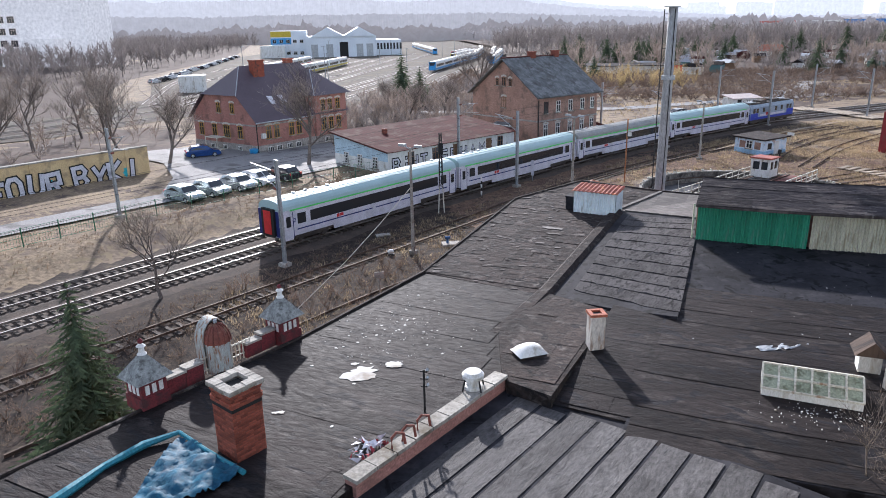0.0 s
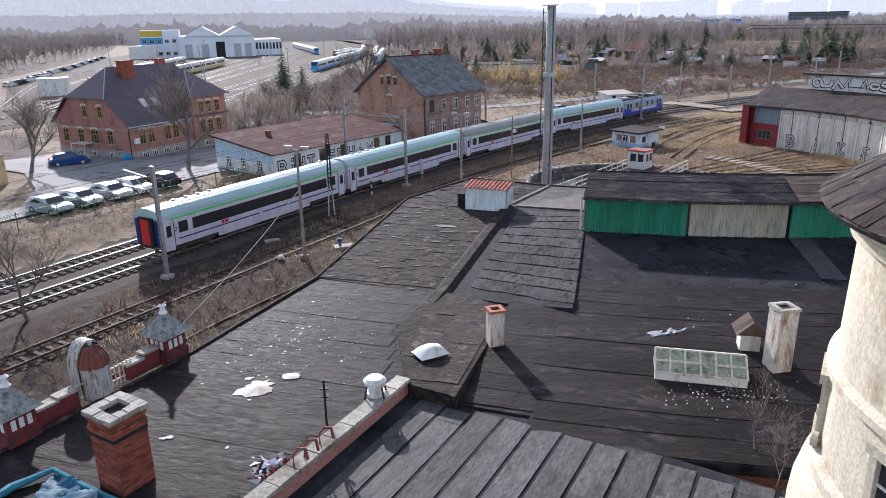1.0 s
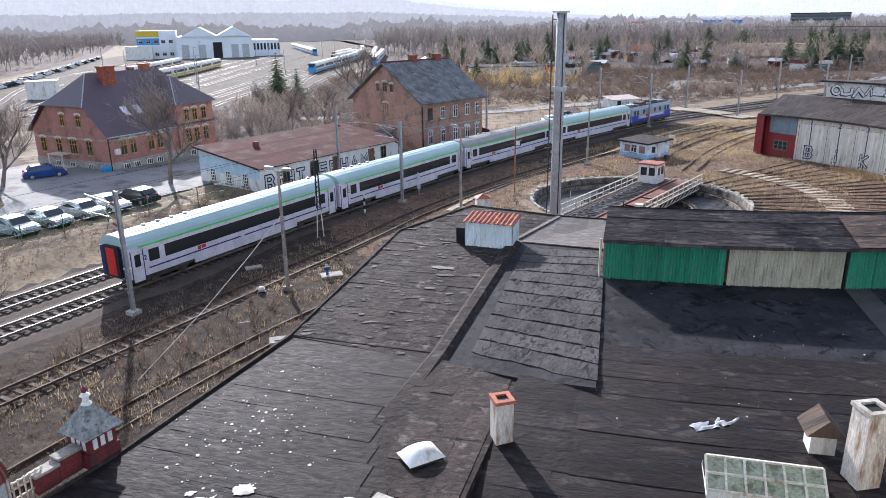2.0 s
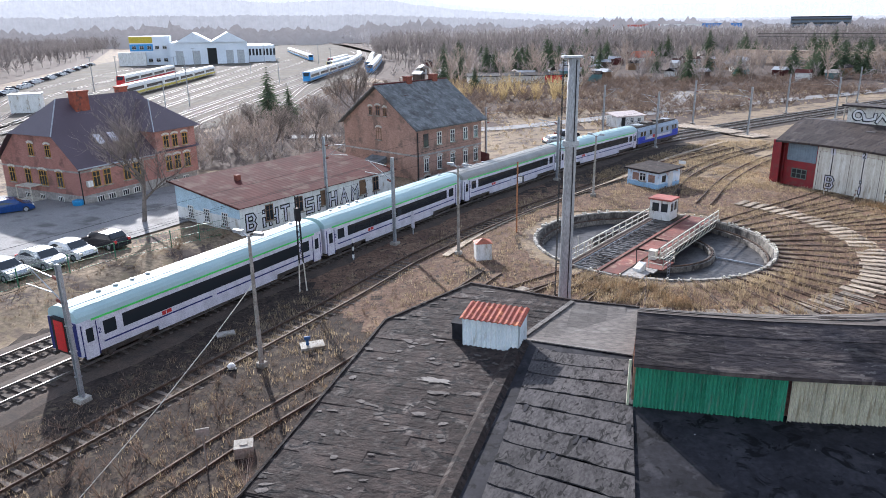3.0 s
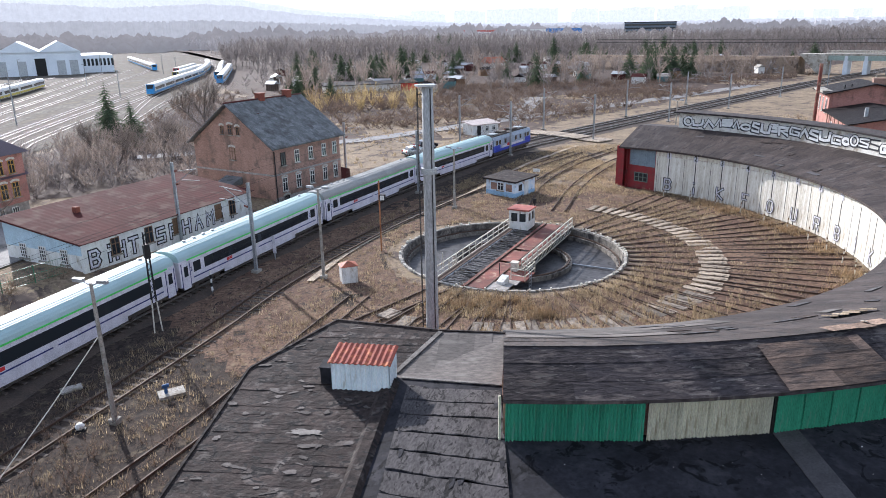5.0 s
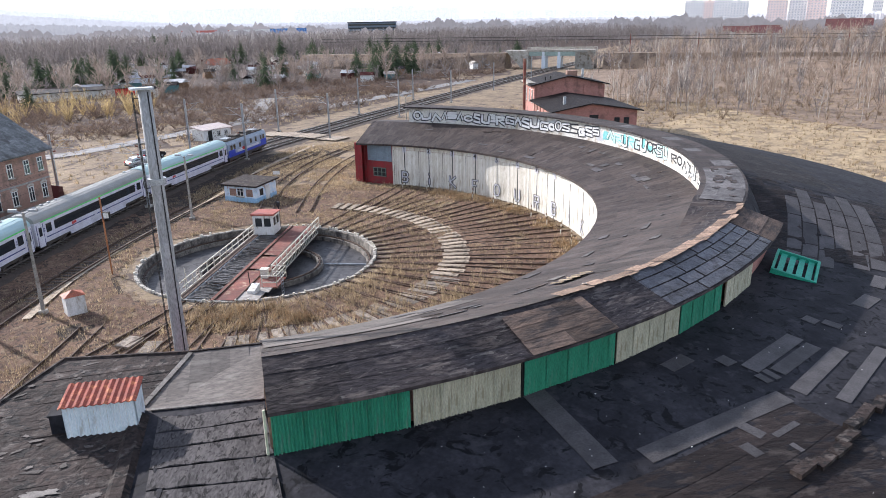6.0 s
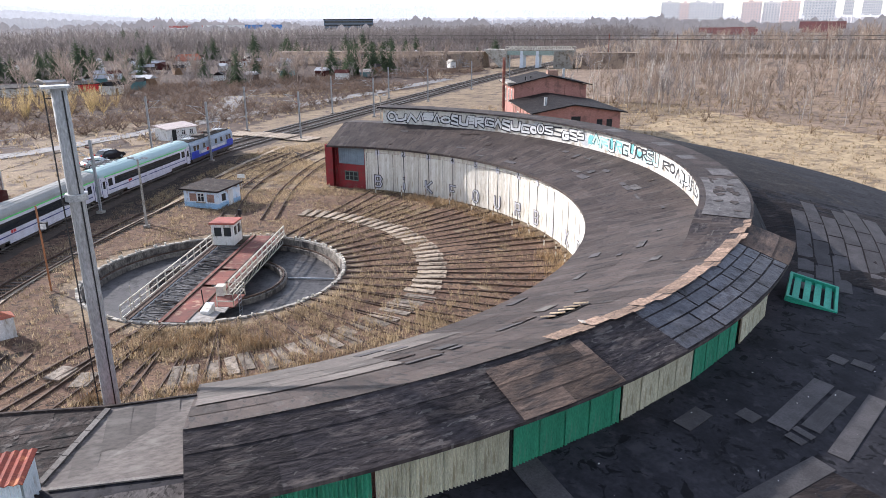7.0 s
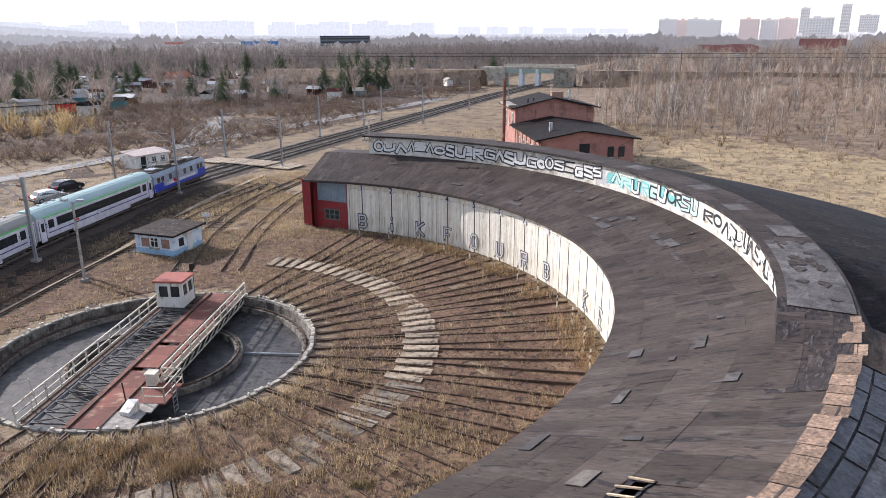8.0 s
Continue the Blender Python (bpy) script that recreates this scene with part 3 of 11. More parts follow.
def in_the_yard(x, y):
    e = 2.5 * noise.noise((x * 0.25, y * 0.25, 5)) + 1.2 * noise.noise((x * 0.9, y * 0.9, 6))
    return math.hypot(x - PIT[0], y - PIT[1]) > 12.3 and math.hypot(x - HUB[0], y - HUB[1]) < 31.4 and y - 0.2 * x < 86 + 2 * e and e > -1.6


patchwork("cinder_strip", "dark cinders and trodden earth beside the line", M_CINDER, -66, -40, 46, 120, by_the_line)
patchwork("yard_earth", "bare brown earth of the turntable yard", M_YARDEARTH, -12, 36, 50, 100, in_the_yard, 0.045)


def ribbon(path, half, z, lift=0.0):
    """A flat strip along a line in the plan."""
    m = Mesh()
    a, b = shifted(path, half), shifted(path, -half)
    vs = []
    for p, q in zip(a, b):
        vs += [(p.x, p.y, z(p.x, p.y) + lift), (q.x, q.y, z(q.x, q.y) + lift)]
    m.add(vs, [(2 * i, 2 * i + 1, 2 * i + 3, 2 * i + 2) for i in range(len(path) - 1)])
    return m


def flat(v):
    return lambda x, y: v


def rail_mesh(path, z, w=0.09, h=0.15):
    m = Mesh()
    a, b = shifted(path, w / 2), shifted(path, -w / 2)
    vs = []
    for p, q in zip(a, b):
        vs += [(p.x, p.y, z), (q.x, q.y, z), (q.x, q.y, z + h), (p.x, p.y, z + h)]
    fs = []
    for i in range(len(path) - 1):
        for k in range(4):
            fs.append((4 * i + k, 4 * i + (k + 1) % 4, 4 * i + 4 + (k + 1) % 4, 4 * i + 4 + k))
    fs += [(3, 2, 1, 0), tuple(len(vs) - 4 + k for k in range(4))]
    return m.add(vs, fs)


SLEEPER = None


def railway(path, label, steel, gauge=1.55, z=0.30, bed=None, sleepers=None, group="railway tracks"):
    """A track: ballast bed, sleepers, two rails."""
    tr = thing("railway_track", label, "railway track", group=group)
    if bed:
        m = Mesh()
        prof = [(-bed, -0.05), (-1.55, z - 0.16), (1.55, z - 0.16), (bed, -0.05)]
        lines = [shifted(path, -o) for o, _ in prof]
        vs = [(ln[i].x, ln[i].y, hz) for i in range(len(path)) for ln, (_, hz) in zip(lines, prof)]
        m.add(vs, [(4 * i + k, 4 * i + k + 1, 4 * i + k + 5, 4 * i + k + 4) for i in range(len(path) - 1) for k in range(3)])
        part("ballast_bed", m, M_BALLAST, tr)
    for s in (-1, 1):
        part("rail", rail_mesh(shifted(path, s * gauge / 2), z - 0.02), steel, tr)
    if sleepers:
        global SLEEPER
        lo, hi, pitch = sleepers
        run, spots, want = 0.0, [], 0.0
        for a, b in zip(path, path[1:]):
            L = (b - a).length
            while want < run + L:
                t = (want - run) / L
                spots.append((a.lerp(b, t), math.atan2((b - a).y, (b - a).x)))
                want += pitch
            run += L
        keep = spots[lo:hi]
        rest = Mesh()
        for i, (p, ang) in enumerate(spots):
            mm = Matrix.Translation((p.x, p.y, z - 0.16)) @ Matrix.Rotation(ang + random.uniform(-0.03, 0.03), 4, "Z")
            if lo <= i < hi:
                if SLEEPER is None:
                    SLEEPER = part("sleeper", Mesh().box(-0.12, -1.28, -0.1, 0.12, 1.28, 0.1), M_SLEEPER, tr)
                    SLEEPER.matrix_basis = mm
                else:
                    twin(SLEEPER, mm, tr)
            elif i < 900:
                rest.box(-0.12, -1.28, -0.1, 0.12, 1.28, 0.1, mm)
        if rest.v:
            tagged(part("sleeper_rest", rest, M_SLEEPER, tr), kind="stuff")
    return tr


# ---------- turntable ----------
def pol(r, deg, c=HUB):
    return (c[0] + r * math.cos(radians(deg)), c[1] + r * math.sin(radians(deg)))


def build_pit():
    pit = thing("turntable_pit", "round concrete turntable pit with a crumbling rim", "turntable pit", kind="structure")
    n = 96
    part("floor", Mesh().lathe([(0.02, -1.1), (9.85, -1.02)], n, PIT), M_PIT, pit)
    part("wall", Mesh().lathe([(9.85, -1.1), (9.85, -0.6), (10.4, -0.6), (10.4, 0.02), (10.85, 0.02), (10.85, -0.1)], n, PIT), M_PITWALL, pit, "weathered concrete wall")
    part("inner_wall", Mesh().lathe([(5.2, -1.15), (5.2, -0.62), (5.75, -0.62), (5.75, -1.15)], 64, PIT), M_PITWALL, pit)
    part("ring_rail", Mesh().lathe([(5.44, -0.62), (5.44, -0.49), (5.52, -0.49), (5.52, -0.62)], 64, PIT), M_RUSTRAIL, pit)
    part("ring_rail", Mesh().lathe([(10.07, -0.6), (10.07, -0.47), (10.15, -0.47), (10.15, -0.6)], n, PIT), M_RUSTRAIL, pit)
    part("pipe", Mesh().tube([pol(5.8, -20, PIT) + (-0.95,), pol(9.8, -28, PIT) + (-0.9,)], 0.07), M_STEEL, pit)
    stone = part("rim_block", Mesh().box(-0.13, -0.33, 0, 0.13, 0.33, 0.14), M_CONCRETE, pit)
    k = 0
    for i in range(100):
        a = 360 * i / 100 + random.uniform(-0.5, 0.5)
        r = 10.65 + random.uniform(-0.06, 0.06)
        x, y = pol(r, a, PIT)
        m = pose(x, y, 0.0 + random.uniform(-0.04, 0.02), random.uniform(-4, 4), random.uniform(-4, 4), a)
        if i == 0:
            stone.matrix_basis = m
        else:
            twin(stone, m, pit)
    rnd = random.Random(12)
    for count, r in ((84, 10.11), (56, 5.48)):
        chair = part("rail_chair", Mesh().box(-0.14, -0.09, 0, 0.14, 0.09, 0.09), M_SLEEPER, pit)
        for i in range(count):
            a = 360 * i / count + rnd.uniform(-0.6, 0.6)
            m = pose(*pol(r, a, PIT), -0.61 if r > 6 else -0.63, 0, 0, a + rnd.uniform(-8, 8))
            if i == 0:
                chair.matrix_basis = m
            else:
                twin(chair, m, pit)
    bolt = part("rim_clamp", Mesh().box(-0.08, -0.06, 0, 0.08, 0.06, 0.22), M_WHITESTEEL, pit)
    bolt.matrix_basis = pose(*pol(10.75, 100, PIT), 0.1, 0, 0, 100)
    for i in range(70):
        a = random.uniform(0, 360)
        twin(bolt, pose(*pol(10.75, a, PIT), 0.08, 0, 0, a), pit)


build_pit()


M_DARKSTEEL = mat("dirty_grey_steel", (0.15, 0.145, 0.14), (0.085, 0.08, 0.076), size=0.6, rough=0.7, bump=0.1)


def build_bridge():
    ang = 53.3
    br = thing("turntable_bridge", "turntable bridge with rusty plates and white rails", "turntable bridge",
               Matrix.Translation((*PIT, 0.1)) @ Matrix.Rotation(radians(ang), 4, "Z") @ Matrix.Diagonal((0.965, 0.965, 1, 1)))
    # x runs along the bridge, y to its left
    for y in (-1.75, 0.15):
        g = Mesh()
        g.add([(-10.9, y, 0), (10.9, y, 0), (10.9, y, -0.42), (4.5, y, -0.8), (-4.5, y, -0.8), (-10.9, y, -0.42)], [(0, 1, 2, 3, 4, 5)])
        g.add([(-10.9, y + 0.12, 0), (10.9, y + 0.12, 0), (10.9, y + 0.12, -0.42), (4.5, y + 0.12, -0.8), (-4.5, y + 0.12, -0.8), (-10.9, y + 0.12, -0.42)], [(5, 4, 3, 2, 1, 0)])
        g.box(-10.9, y - 0.12, -0.02, 10.9, y + 0.24, 0.03)
        part("girder", g, M_RUST, br)
    # rusty deck plates between and beside the running rails
    x = -10.9
    i = 0
    while x < 10.8:
        L = random.choice((1.6, 2.0, 2.4))
        x1 = min(x + L, 10.9)
        for y0, y1 in ((-2.25, -1.85), (-1.7, -0.05), (0.1, 0.4)):
            if y0 == -1.7 and i in (3, 5):
                part("deck_plate", Mesh().box(x + 0.5, y0, 0.035, x1 - 0.012, y1, 0.06), M_RUST, br)
            else:
                part("deck_plate", Mesh().box(x, y0, 0.035 + random.uniform(0, 0.012), x1 - 0.012, y1, 0.06 + random.uniform(0, 0.012)), M_RUST, br)
        x, i = x1, i + 1
    for y in (-1.78, 0.02):
        part("bridge_rail", Mesh().box(-10.95, y - 0.04, 0.03, 10.95, y + 0.04, 0.16), M_RUSTRAIL, br)
    # left gangway on open brackets
    part("gangway", Mesh().box(-10.6, 2.75, -0.02, 7.6, 3.3, 0.04), M_RUSTRAIL, br)
    lat = Mesh()
    for k in range(15):
        xx = -10.2 + k * 1.25
        lat.bar((xx, 0.3, -0.12), (xx, 3.25, -0.06), 0.09)
        lat.bar((xx, 0.3, -0.12), (xx + 1.25, 2.75, -0.06), 0.06)
        lat.bar((xx + 1.25, 0.3, -0.12), (xx, 2.75, -0.06), 0.06)
    tagged(part("bracing", lat, M_DARKSTEEL, br), kind="stuff")
    part("beam", Mesh().box(-10.6, 2.62, -0.28, 7.6, 2.75, -0.02), M_STEEL, br)

    def railing(xa, xb, y, z, posts):
        m = Mesh()
        for k in range(posts + 1):
            xx = xa + (xb - xa) * k / posts
            m.bar((xx, y, z), (xx, y, z + 1.05), 0.085)
        for hz in (0.1, 0.55, 1.05):
            m.bar((xa, y, z + hz), (xb, y, z + hz), 0.07 if hz < 1 else 0.095)
        return part("railing", m, M_WHITESTEEL, br, "white tubular railing")

    railing(-10.6, 7.6, 3.25, 0.04, 12)
    railing(-5.2, 10.9, -2.95, 0.0, 11)
    part("gangway", Mesh().box(-5.2, -2.95, -0.06, 10.9, -2.35, 0.0), M_RUSTRAIL, br)
    lat = Mesh()
    for k in range(13):
        xx = -5.2 + k * 1.25
        lat.bar((xx, -1.8, -0.5), (xx, -2.95, -0.06), 0.07)
        lat.bar((xx, -2.95, -0.5), (xx + 1.25, -2.95, -0.06), 0.06)
    lat.bar((-5.2, -2.95, -0.5), (10.9, -2.95, -0.5), 0.07)
    tagged(part("bracing", lat, M_WHITESTEEL, br), kind="stuff")
    # operator's platform at the near end
    part("platform", Mesh().box(-10.9, -3.6, 0.02, -9.0, -1.8, 0.10).box(-9.0, -3.9, 0.02, -6.2, -2.3, 0.10), M_STONE, br, "grey painted platform")
    part("platform", Mesh().box(-8.0, -4.3, 0.03, -5.4, -2.3, 0.12), M_RUST, br, "rust-red chequer plate")
    m = Mesh()
    for a, b in (((-8.0, -4.3), (-5.4, -4.3)), ((-5.4, -4.3), (-5.4, -3.0)), ((-8.0, -4.3), (-8.0, -3.0))):
        for hz in (0.55, 1.1):
            m.bar((*a, hz), (*b, hz), 0.06)
        for p in (a, b):
            m.bar((*p, 0.1), (*p, 1.1), 0.06)
    part("railing", m, M_WHITESTEEL, br)
    m = Mesh()
    for s in (-0.28, 0.28):
        m.bar((-6.9 + s, -4.4, -1.1), (-6.9 + s, -4.4, 0.9), 0.05)
    for k in range(5):
        m.bar((-7.18, -4.4, -0.9 + 0.3 * k), (-6.62, -4.4, -0.9 + 0.3 * k), 0.04)
    part("ladder", m, M_STEEL, br)
    part("control_box", Mesh().box(-5.9, -2.75, 0.1, -5.3, -2.15, 0.85).box(-5.95, -2.8, 0.85, -5.25, -2.1, 0.93), M_WHITESTEEL, br, "white control box")
    part("motor_cover", Mesh().prism([(-9.6, -2.9), (-8.7, -3.1), (-8.6, -2.4), (-9.4, -2.2)], 0.1, [0.35, 0.75, 0.7, 0.3]), M_WHITE, br)
    part("lever", Mesh().tube([(-8.3, -2.1, 0.1), (-8.4, -2.05, 1.6)], 0.04), M_BLACK, br)
    part("lever", Mesh().tube([(-8.6, 3.25, 0.1), (-8.9, 3.25, 2.0)], 0.035), M_WHITESTEEL, br)
    # cab at the far end
    cab = part("cab", Mesh().box(7.7, 1.1, 0.0, 10.0, 3.3, 0.85)
               .box(7.7, 1.1, 0.85, 7.95, 1.35, 1.75).box(9.75, 1.1, 0.85, 10.0, 1.35, 1.75).box(7.7, 3.05, 0.85, 7.95, 3.3, 1.75)
               .box(9.75, 3.05, 0.85, 10.0, 3.3, 1.75).box(8.75, 1.1, 0.85, 8.95, 1.3, 1.75).box(7.7, 2.1, 0.85, 7.9, 2.3, 1.75)
               .box(7.7, 1.1, 1.75, 10.0, 3.3, 2.05), M_WHITE, br, "white steel operator's cab")
    part("cab_roof", Mesh().prism([(7.55, 0.95), (10.15, 0.95), (10.15, 3.45), (7.55, 3.45)], 2.05, [2.22, 2.14, 2.14, 2.22]), mat("faded_red_sheet", (0.35, 0.1, 0.075), (0.27, 0.085, 0.065), size=0.8, rough=0.7, bump=0.15), cab, "faded red roof")
    g = Mesh().box(7.78, 1.18, 0.85, 9.92, 1.22, 1.75).box(7.78, 1.2, 0.85, 7.82, 3.2, 1.75).box(9.88, 1.2, 0.85, 9.92, 3.2, 1.75).box(7.78, 3.16, 0.85, 9.92, 3.2, 1.75)
    part("window", g, M_GLASS, cab)
    part("exhaust", Mesh().tube([(10.2, 1.2, 0.1), (10.2, 1.2, 2.6)], 0.07), M_BLACK, br)
    part("signal_lamp", Mesh().box(10.05, 1.05, 2.4, 10.35, 1.35, 2.9), M_BLACK, br)


build_bridge()


# ---------- roundhouse ----------
EAVE_R, EAVE_Z, CLERE_R, CLERE_Z0, CLERE_Z1 = 31.5, 5.5, 39.3, 7.35, 9.25
RIDGE_R, RIDGE_Z, OUT_R, OUT_Z, LOW_Z, RIM_R, RIM_Z = 41.8, 9.45, 43.9, 8.55, 6.85, 60.6, 5.25
END_Z = EAVE_Z + (RIDGE_Z - EAVE_Z) * (CLERE_R - EAVE_R) / (RIDGE_R - EAVE_R)
A_END, A_STEP, A_CL, A_RED = -105.2, -60.5, -58.5, 45.5      # near gable, end of the clerestory, far gable


def at_edge(e, a):
    return e[0](a) if callable(e[0]) else e


def inner_top(a):
    """Upper edge of the inner roof: it runs on to the ridge where the clerestory ends."""
    if a > A_CL:
        t = smoothstep(0, 1, (A_CL + 16 - a) / 16)
        return (CLERE_R, CLERE_Z0 + t * (END_Z - CLERE_Z0))
    return (RIDGE_R, RIDGE_Z)


def low_top(a):
    """Upper edge of the outer low roof: it rises to the ridge past the last cladding panel."""
    t = smoothstep(A_STEP, A_STEP + 16, a)
    return (OUT_R - 0.3 + (RIDGE_R + 0.5 - OUT_R) * t, LOW_Z + (RIDGE_Z - 0.04 - LOW_Z) * t)


def crest(a):
    """Front edge of the outer roof."""
    t = smoothstep(0, 1, (A_CL - a) / 11)
    return (CLERE_R - 0.4 * (1 - t), CLERE_Z1 + 0.25 + (END_Z + 0.03 - CLERE_Z1 - 0.25) * t)


def arc_strip(m, r0, z0, r1, z1, a0, a1, n=1):
    """Faces between two arcs."""
    vs, fs = [], []
    for k in range(n + 1):
        a = a0 + (a1 - a0) * k / n
        p, q = at_edge((r0, z0), a), at_edge((r1, z1), a)
        vs += [(*pol(p[0], a), p[1]), (*pol(q[0], a), q[1])]
    up = a1 > a0
    for k in range(n):
        q = (2 * k, 2 * k + 1, 2 * k + 3, 2 * k + 2)
        fs.append(q if up else tuple(reversed(q)))
    return m.add(vs, fs)


def sheets(m, r0, z0, r1, z1, a0, a1, rows, lift=0.012, cut=0.5, tang=3.7, gap=0.0, void=(-1, 0, 0)):
    """Overlapping felt sheets on a conical roof, each a face of its own, lifted unevenly."""
    for i in range(rows):
        a = a0
        while a < a1 - 0.01:
            w = math.degrees(tang * random.uniform(cut, 1.3) / 40)
            b = min(a + w, a1)
            up = lift + random.uniform(0, 0.012)
            spans = [(a, b)]
            if i == void[0] and b > void[1] and a < void[2]:
                spans = [q for q in ((a, void[1]), (void[2], b)) if q[1] > q[0] + 0.02]
            for s0, s1 in spans:
              n = max(1, int((s1 - s0) / 2))
              vs, fs = [], []
              for k in range(n + 1):
                c = s0 + (s1 - s0 - math.degrees(gap / 40)) * k / n
                p, q = at_edge((r0, z0), c), at_edge((r1, z1), c)
                f0, f1 = i / rows, (i + 1) / rows + (0.004 if not gap else -gap / 4)
                vs += [(*pol(p[0] + (q[0] - p[0]) * f0, c), p[1] + (q[1] - p[1]) * f0 + up), (*pol(p[0] + (q[0] - p[0]) * f1, c), p[1] + (q[1] - p[1]) * f1 + up + 0.01)]
              fs = [(2 * k, 2 * k + 1, 2 * k + 3, 2 * k + 2) for k in range(n)]
              m.add(vs, fs)
            a = b


def corrugated(w, h, pitch=0.16, depth=0.035, ragged=0.0):
    """A corrugated sheet, standing: x along, z up, with thickness."""
    m = Mesh()
    n = int(w / pitch) * 2
    vs = []
    for i in range(n + 1):
        x = w * i / n
        y = depth if i % 2 else -depth
        lo = random.uniform(0, ragged)
        vs += [(x, y, lo), (x, y, h), (x, y + 0.012, lo), (x, y + 0.012, h)]
    fs = []
    for i in range(n):
        a = 4 * i
        fs += [(a, a + 4, a + 5, a + 1), (a + 2, a + 3, a + 7, a + 6), (a + 1, a + 5, a + 7, a + 3)]
    return m.add(vs, fs)


HOLE_SPAN, HOLE_ROW = (-83.0, -79.5), 6       # the torn strip in the inner roof
HOLE_R = EAVE_R + (inner_top(-81.2)[0] - EAVE_R) * (HOLE_ROW + 0.5) / 10


def build_roundhouse():
    rh = thing("roundhouse", "derelict ring-shaped engine shed with bitumen roofs and white doors", "engine shed")
    span = lambda a0, a1: max(1, int(abs(a1 - a0) / 2.2))
    # roofs
    m = Mesh()
    h0, h1 = HOLE_SPAN
    on_slope = lambda r: (lambda a: (r, EAVE_Z + (inner_top(a)[1] - EAVE_Z) * (r - EAVE_R) / (inner_top(a)[0] - EAVE_R)))
    arc_strip(m, EAVE_R, EAVE_Z, inner_top, 0, A_END, h0, 24)
    arc_strip(m, EAVE_R, EAVE_Z, on_slope(HOLE_R - 0.27), 0, h0, h1, 3)
    arc_strip(m, on_slope(HOLE_R + 0.27), 0, inner_top, 0, h0, h1, 3)
    arc_strip(m, EAVE_R, EAVE_Z, inner_top, 0, h1, A_RED + 1.0, 112)
    arc_strip(m, EAVE_R, EAVE_Z - 0.22, CLERE_R, CLERE_Z0 - 0.4, A_RED + 1.0, A_END, 60)
    arc_strip(m, EAVE_R, EAVE_Z - 0.22, EAVE_R, EAVE_Z, A_END, A_RED + 1.0, 70)
    part("inner_roof", m, M_FELT_RING, rh)
    m = Mesh()
    sheets(m, EAVE_R, EAVE_Z, inner_top, 0, A_END, A_RED + 1.0, 5, tang=1.15, cut=0.85, void=(HOLE_ROW // 2, *HOLE_SPAN))
    tagged(part("felt_sheet_layer", m, M_FELT_RING, rh, "patched bitumen sheets"), kind="stuff")
    m = Mesh()
    arc_strip(m, crest, 0, RIDGE_R + 0.25, RIDGE_Z, A_CL, 39.5, 80)
    arc_strip(m, crest, 0, RIDGE_R - 0.1, RIDGE_Z + 0.02, A_CL - 11, A_CL, 14)
    arc_strip(m, lambda a: (crest(a)[0] + 0.02, END_Z - 0.05), 0, crest, 0, A_CL - 11, A_CL, 14)
    arc_strip(m, RIDGE_R + 0.25, RIDGE_Z - 0.15, CLERE_R - 0.4, CLERE_Z1 + 0.07, A_CL, 39.5, span(A_CL, 39))
    arc_strip(m, CLERE_R - 0.4, CLERE_Z1 + 0.07, CLERE_R - 0.4, CLERE_Z1 + 0.25, A_CL, 39.5, span(A_CL, 39))
    part("upper_roof", m, M_FELT_WRINKLED, rh)
    m = Mesh()
    sheets(m, crest, 0, RIDGE_R + 0.2, RIDGE_Z + 0.01, A_CL - 10.5, 39.5, 3, tang=2.6)
    tagged(part("felt_sheet_layer", m, M_FELT_RING, rh), kind="stuff")
    m = Mesh()
    arc_strip(m, RIDGE_R, RIDGE_Z, OUT_R + 0.45, OUT_Z + 0.08, A_END, A_STEP, span(A_CL, A_END))
    arc_strip(m, OUT_R + 0.45, OUT_Z - 0.04, RIDGE_R, RIDGE_Z - 0.12, A_END, A_STEP, span(A_CL, A_END))
    arc_strip(m, OUT_R + 0.45, OUT_Z + 0.08, OUT_R + 0.45, OUT_Z - 0.04, A_END, A_STEP, span(A_CL, A_END))
    part("outer_roof", m, M_FELT_WRINKLED, rh)
    m = Mesh()
    sheets(m, RIDGE_R, RIDGE_Z, OUT_R + 0.47, OUT_Z + 0.08, A_END, -82, 3, tang=4)
    piece_parts("felt_sheet", m, M_FELT_WRINKLED, rh)
    m = Mesh()
    sheets(m, RIDGE_R, RIDGE_Z, OUT_R + 0.47, OUT_Z + 0.08, -82, -66, 4, tang=2.6, gap=0.11)
    piece_parts("felt_sheet", m, M_FELT_SLATE, rh, "grey mineral felt sheet")
    m = Mesh()
    sheets(m, RIDGE_R, RIDGE_Z, OUT_R + 0.47, OUT_Z + 0.08, -66, A_STEP, 3, tang=2.2)
    sheets(m, RIDGE_R + 0.4, RIDGE_Z - 0.05, OUT_R + 0.5, OUT_Z + 0.14, -92.5, -86.8, 3, tang=2.2)
    piece_parts("roof_board", m, M_RUSTBROWN, rh, "exposed brown roof board")
    # brown worn ridge
    m = Mesh()
    a = -88.0
    while a < A_STEP:
        w = random.uniform(0.8, 1.7)
        r = RIDGE_R - 0.1 + random.uniform(-0.12, 0.12)
        arc_strip(m, r - 0.4, RIDGE_Z - 0.06, r + 0.35, RIDGE_Z + 0.1, a, a + w * 0.96)
        a += w
    piece_parts("ridge_board", m, M_RIDGE, rh, "torn brown ridge board")
    m = Mesh()
    arc_strip(m, CLERE_R - 0.05, CLERE_Z0 + 0.02, OUT_R + 0.4, 6.95, 38.3, A_RED + 1.0, 5)
    arc_strip(m, OUT_R + 0.4, 6.8, CLERE_R - 0.05, CLERE_Z0 - 0.15, 38.3, A_RED + 1.0, 5)
    part("end_roof", m, M_FELT_RING, rh)
    # outer low roof round the ring
    m = Mesh()
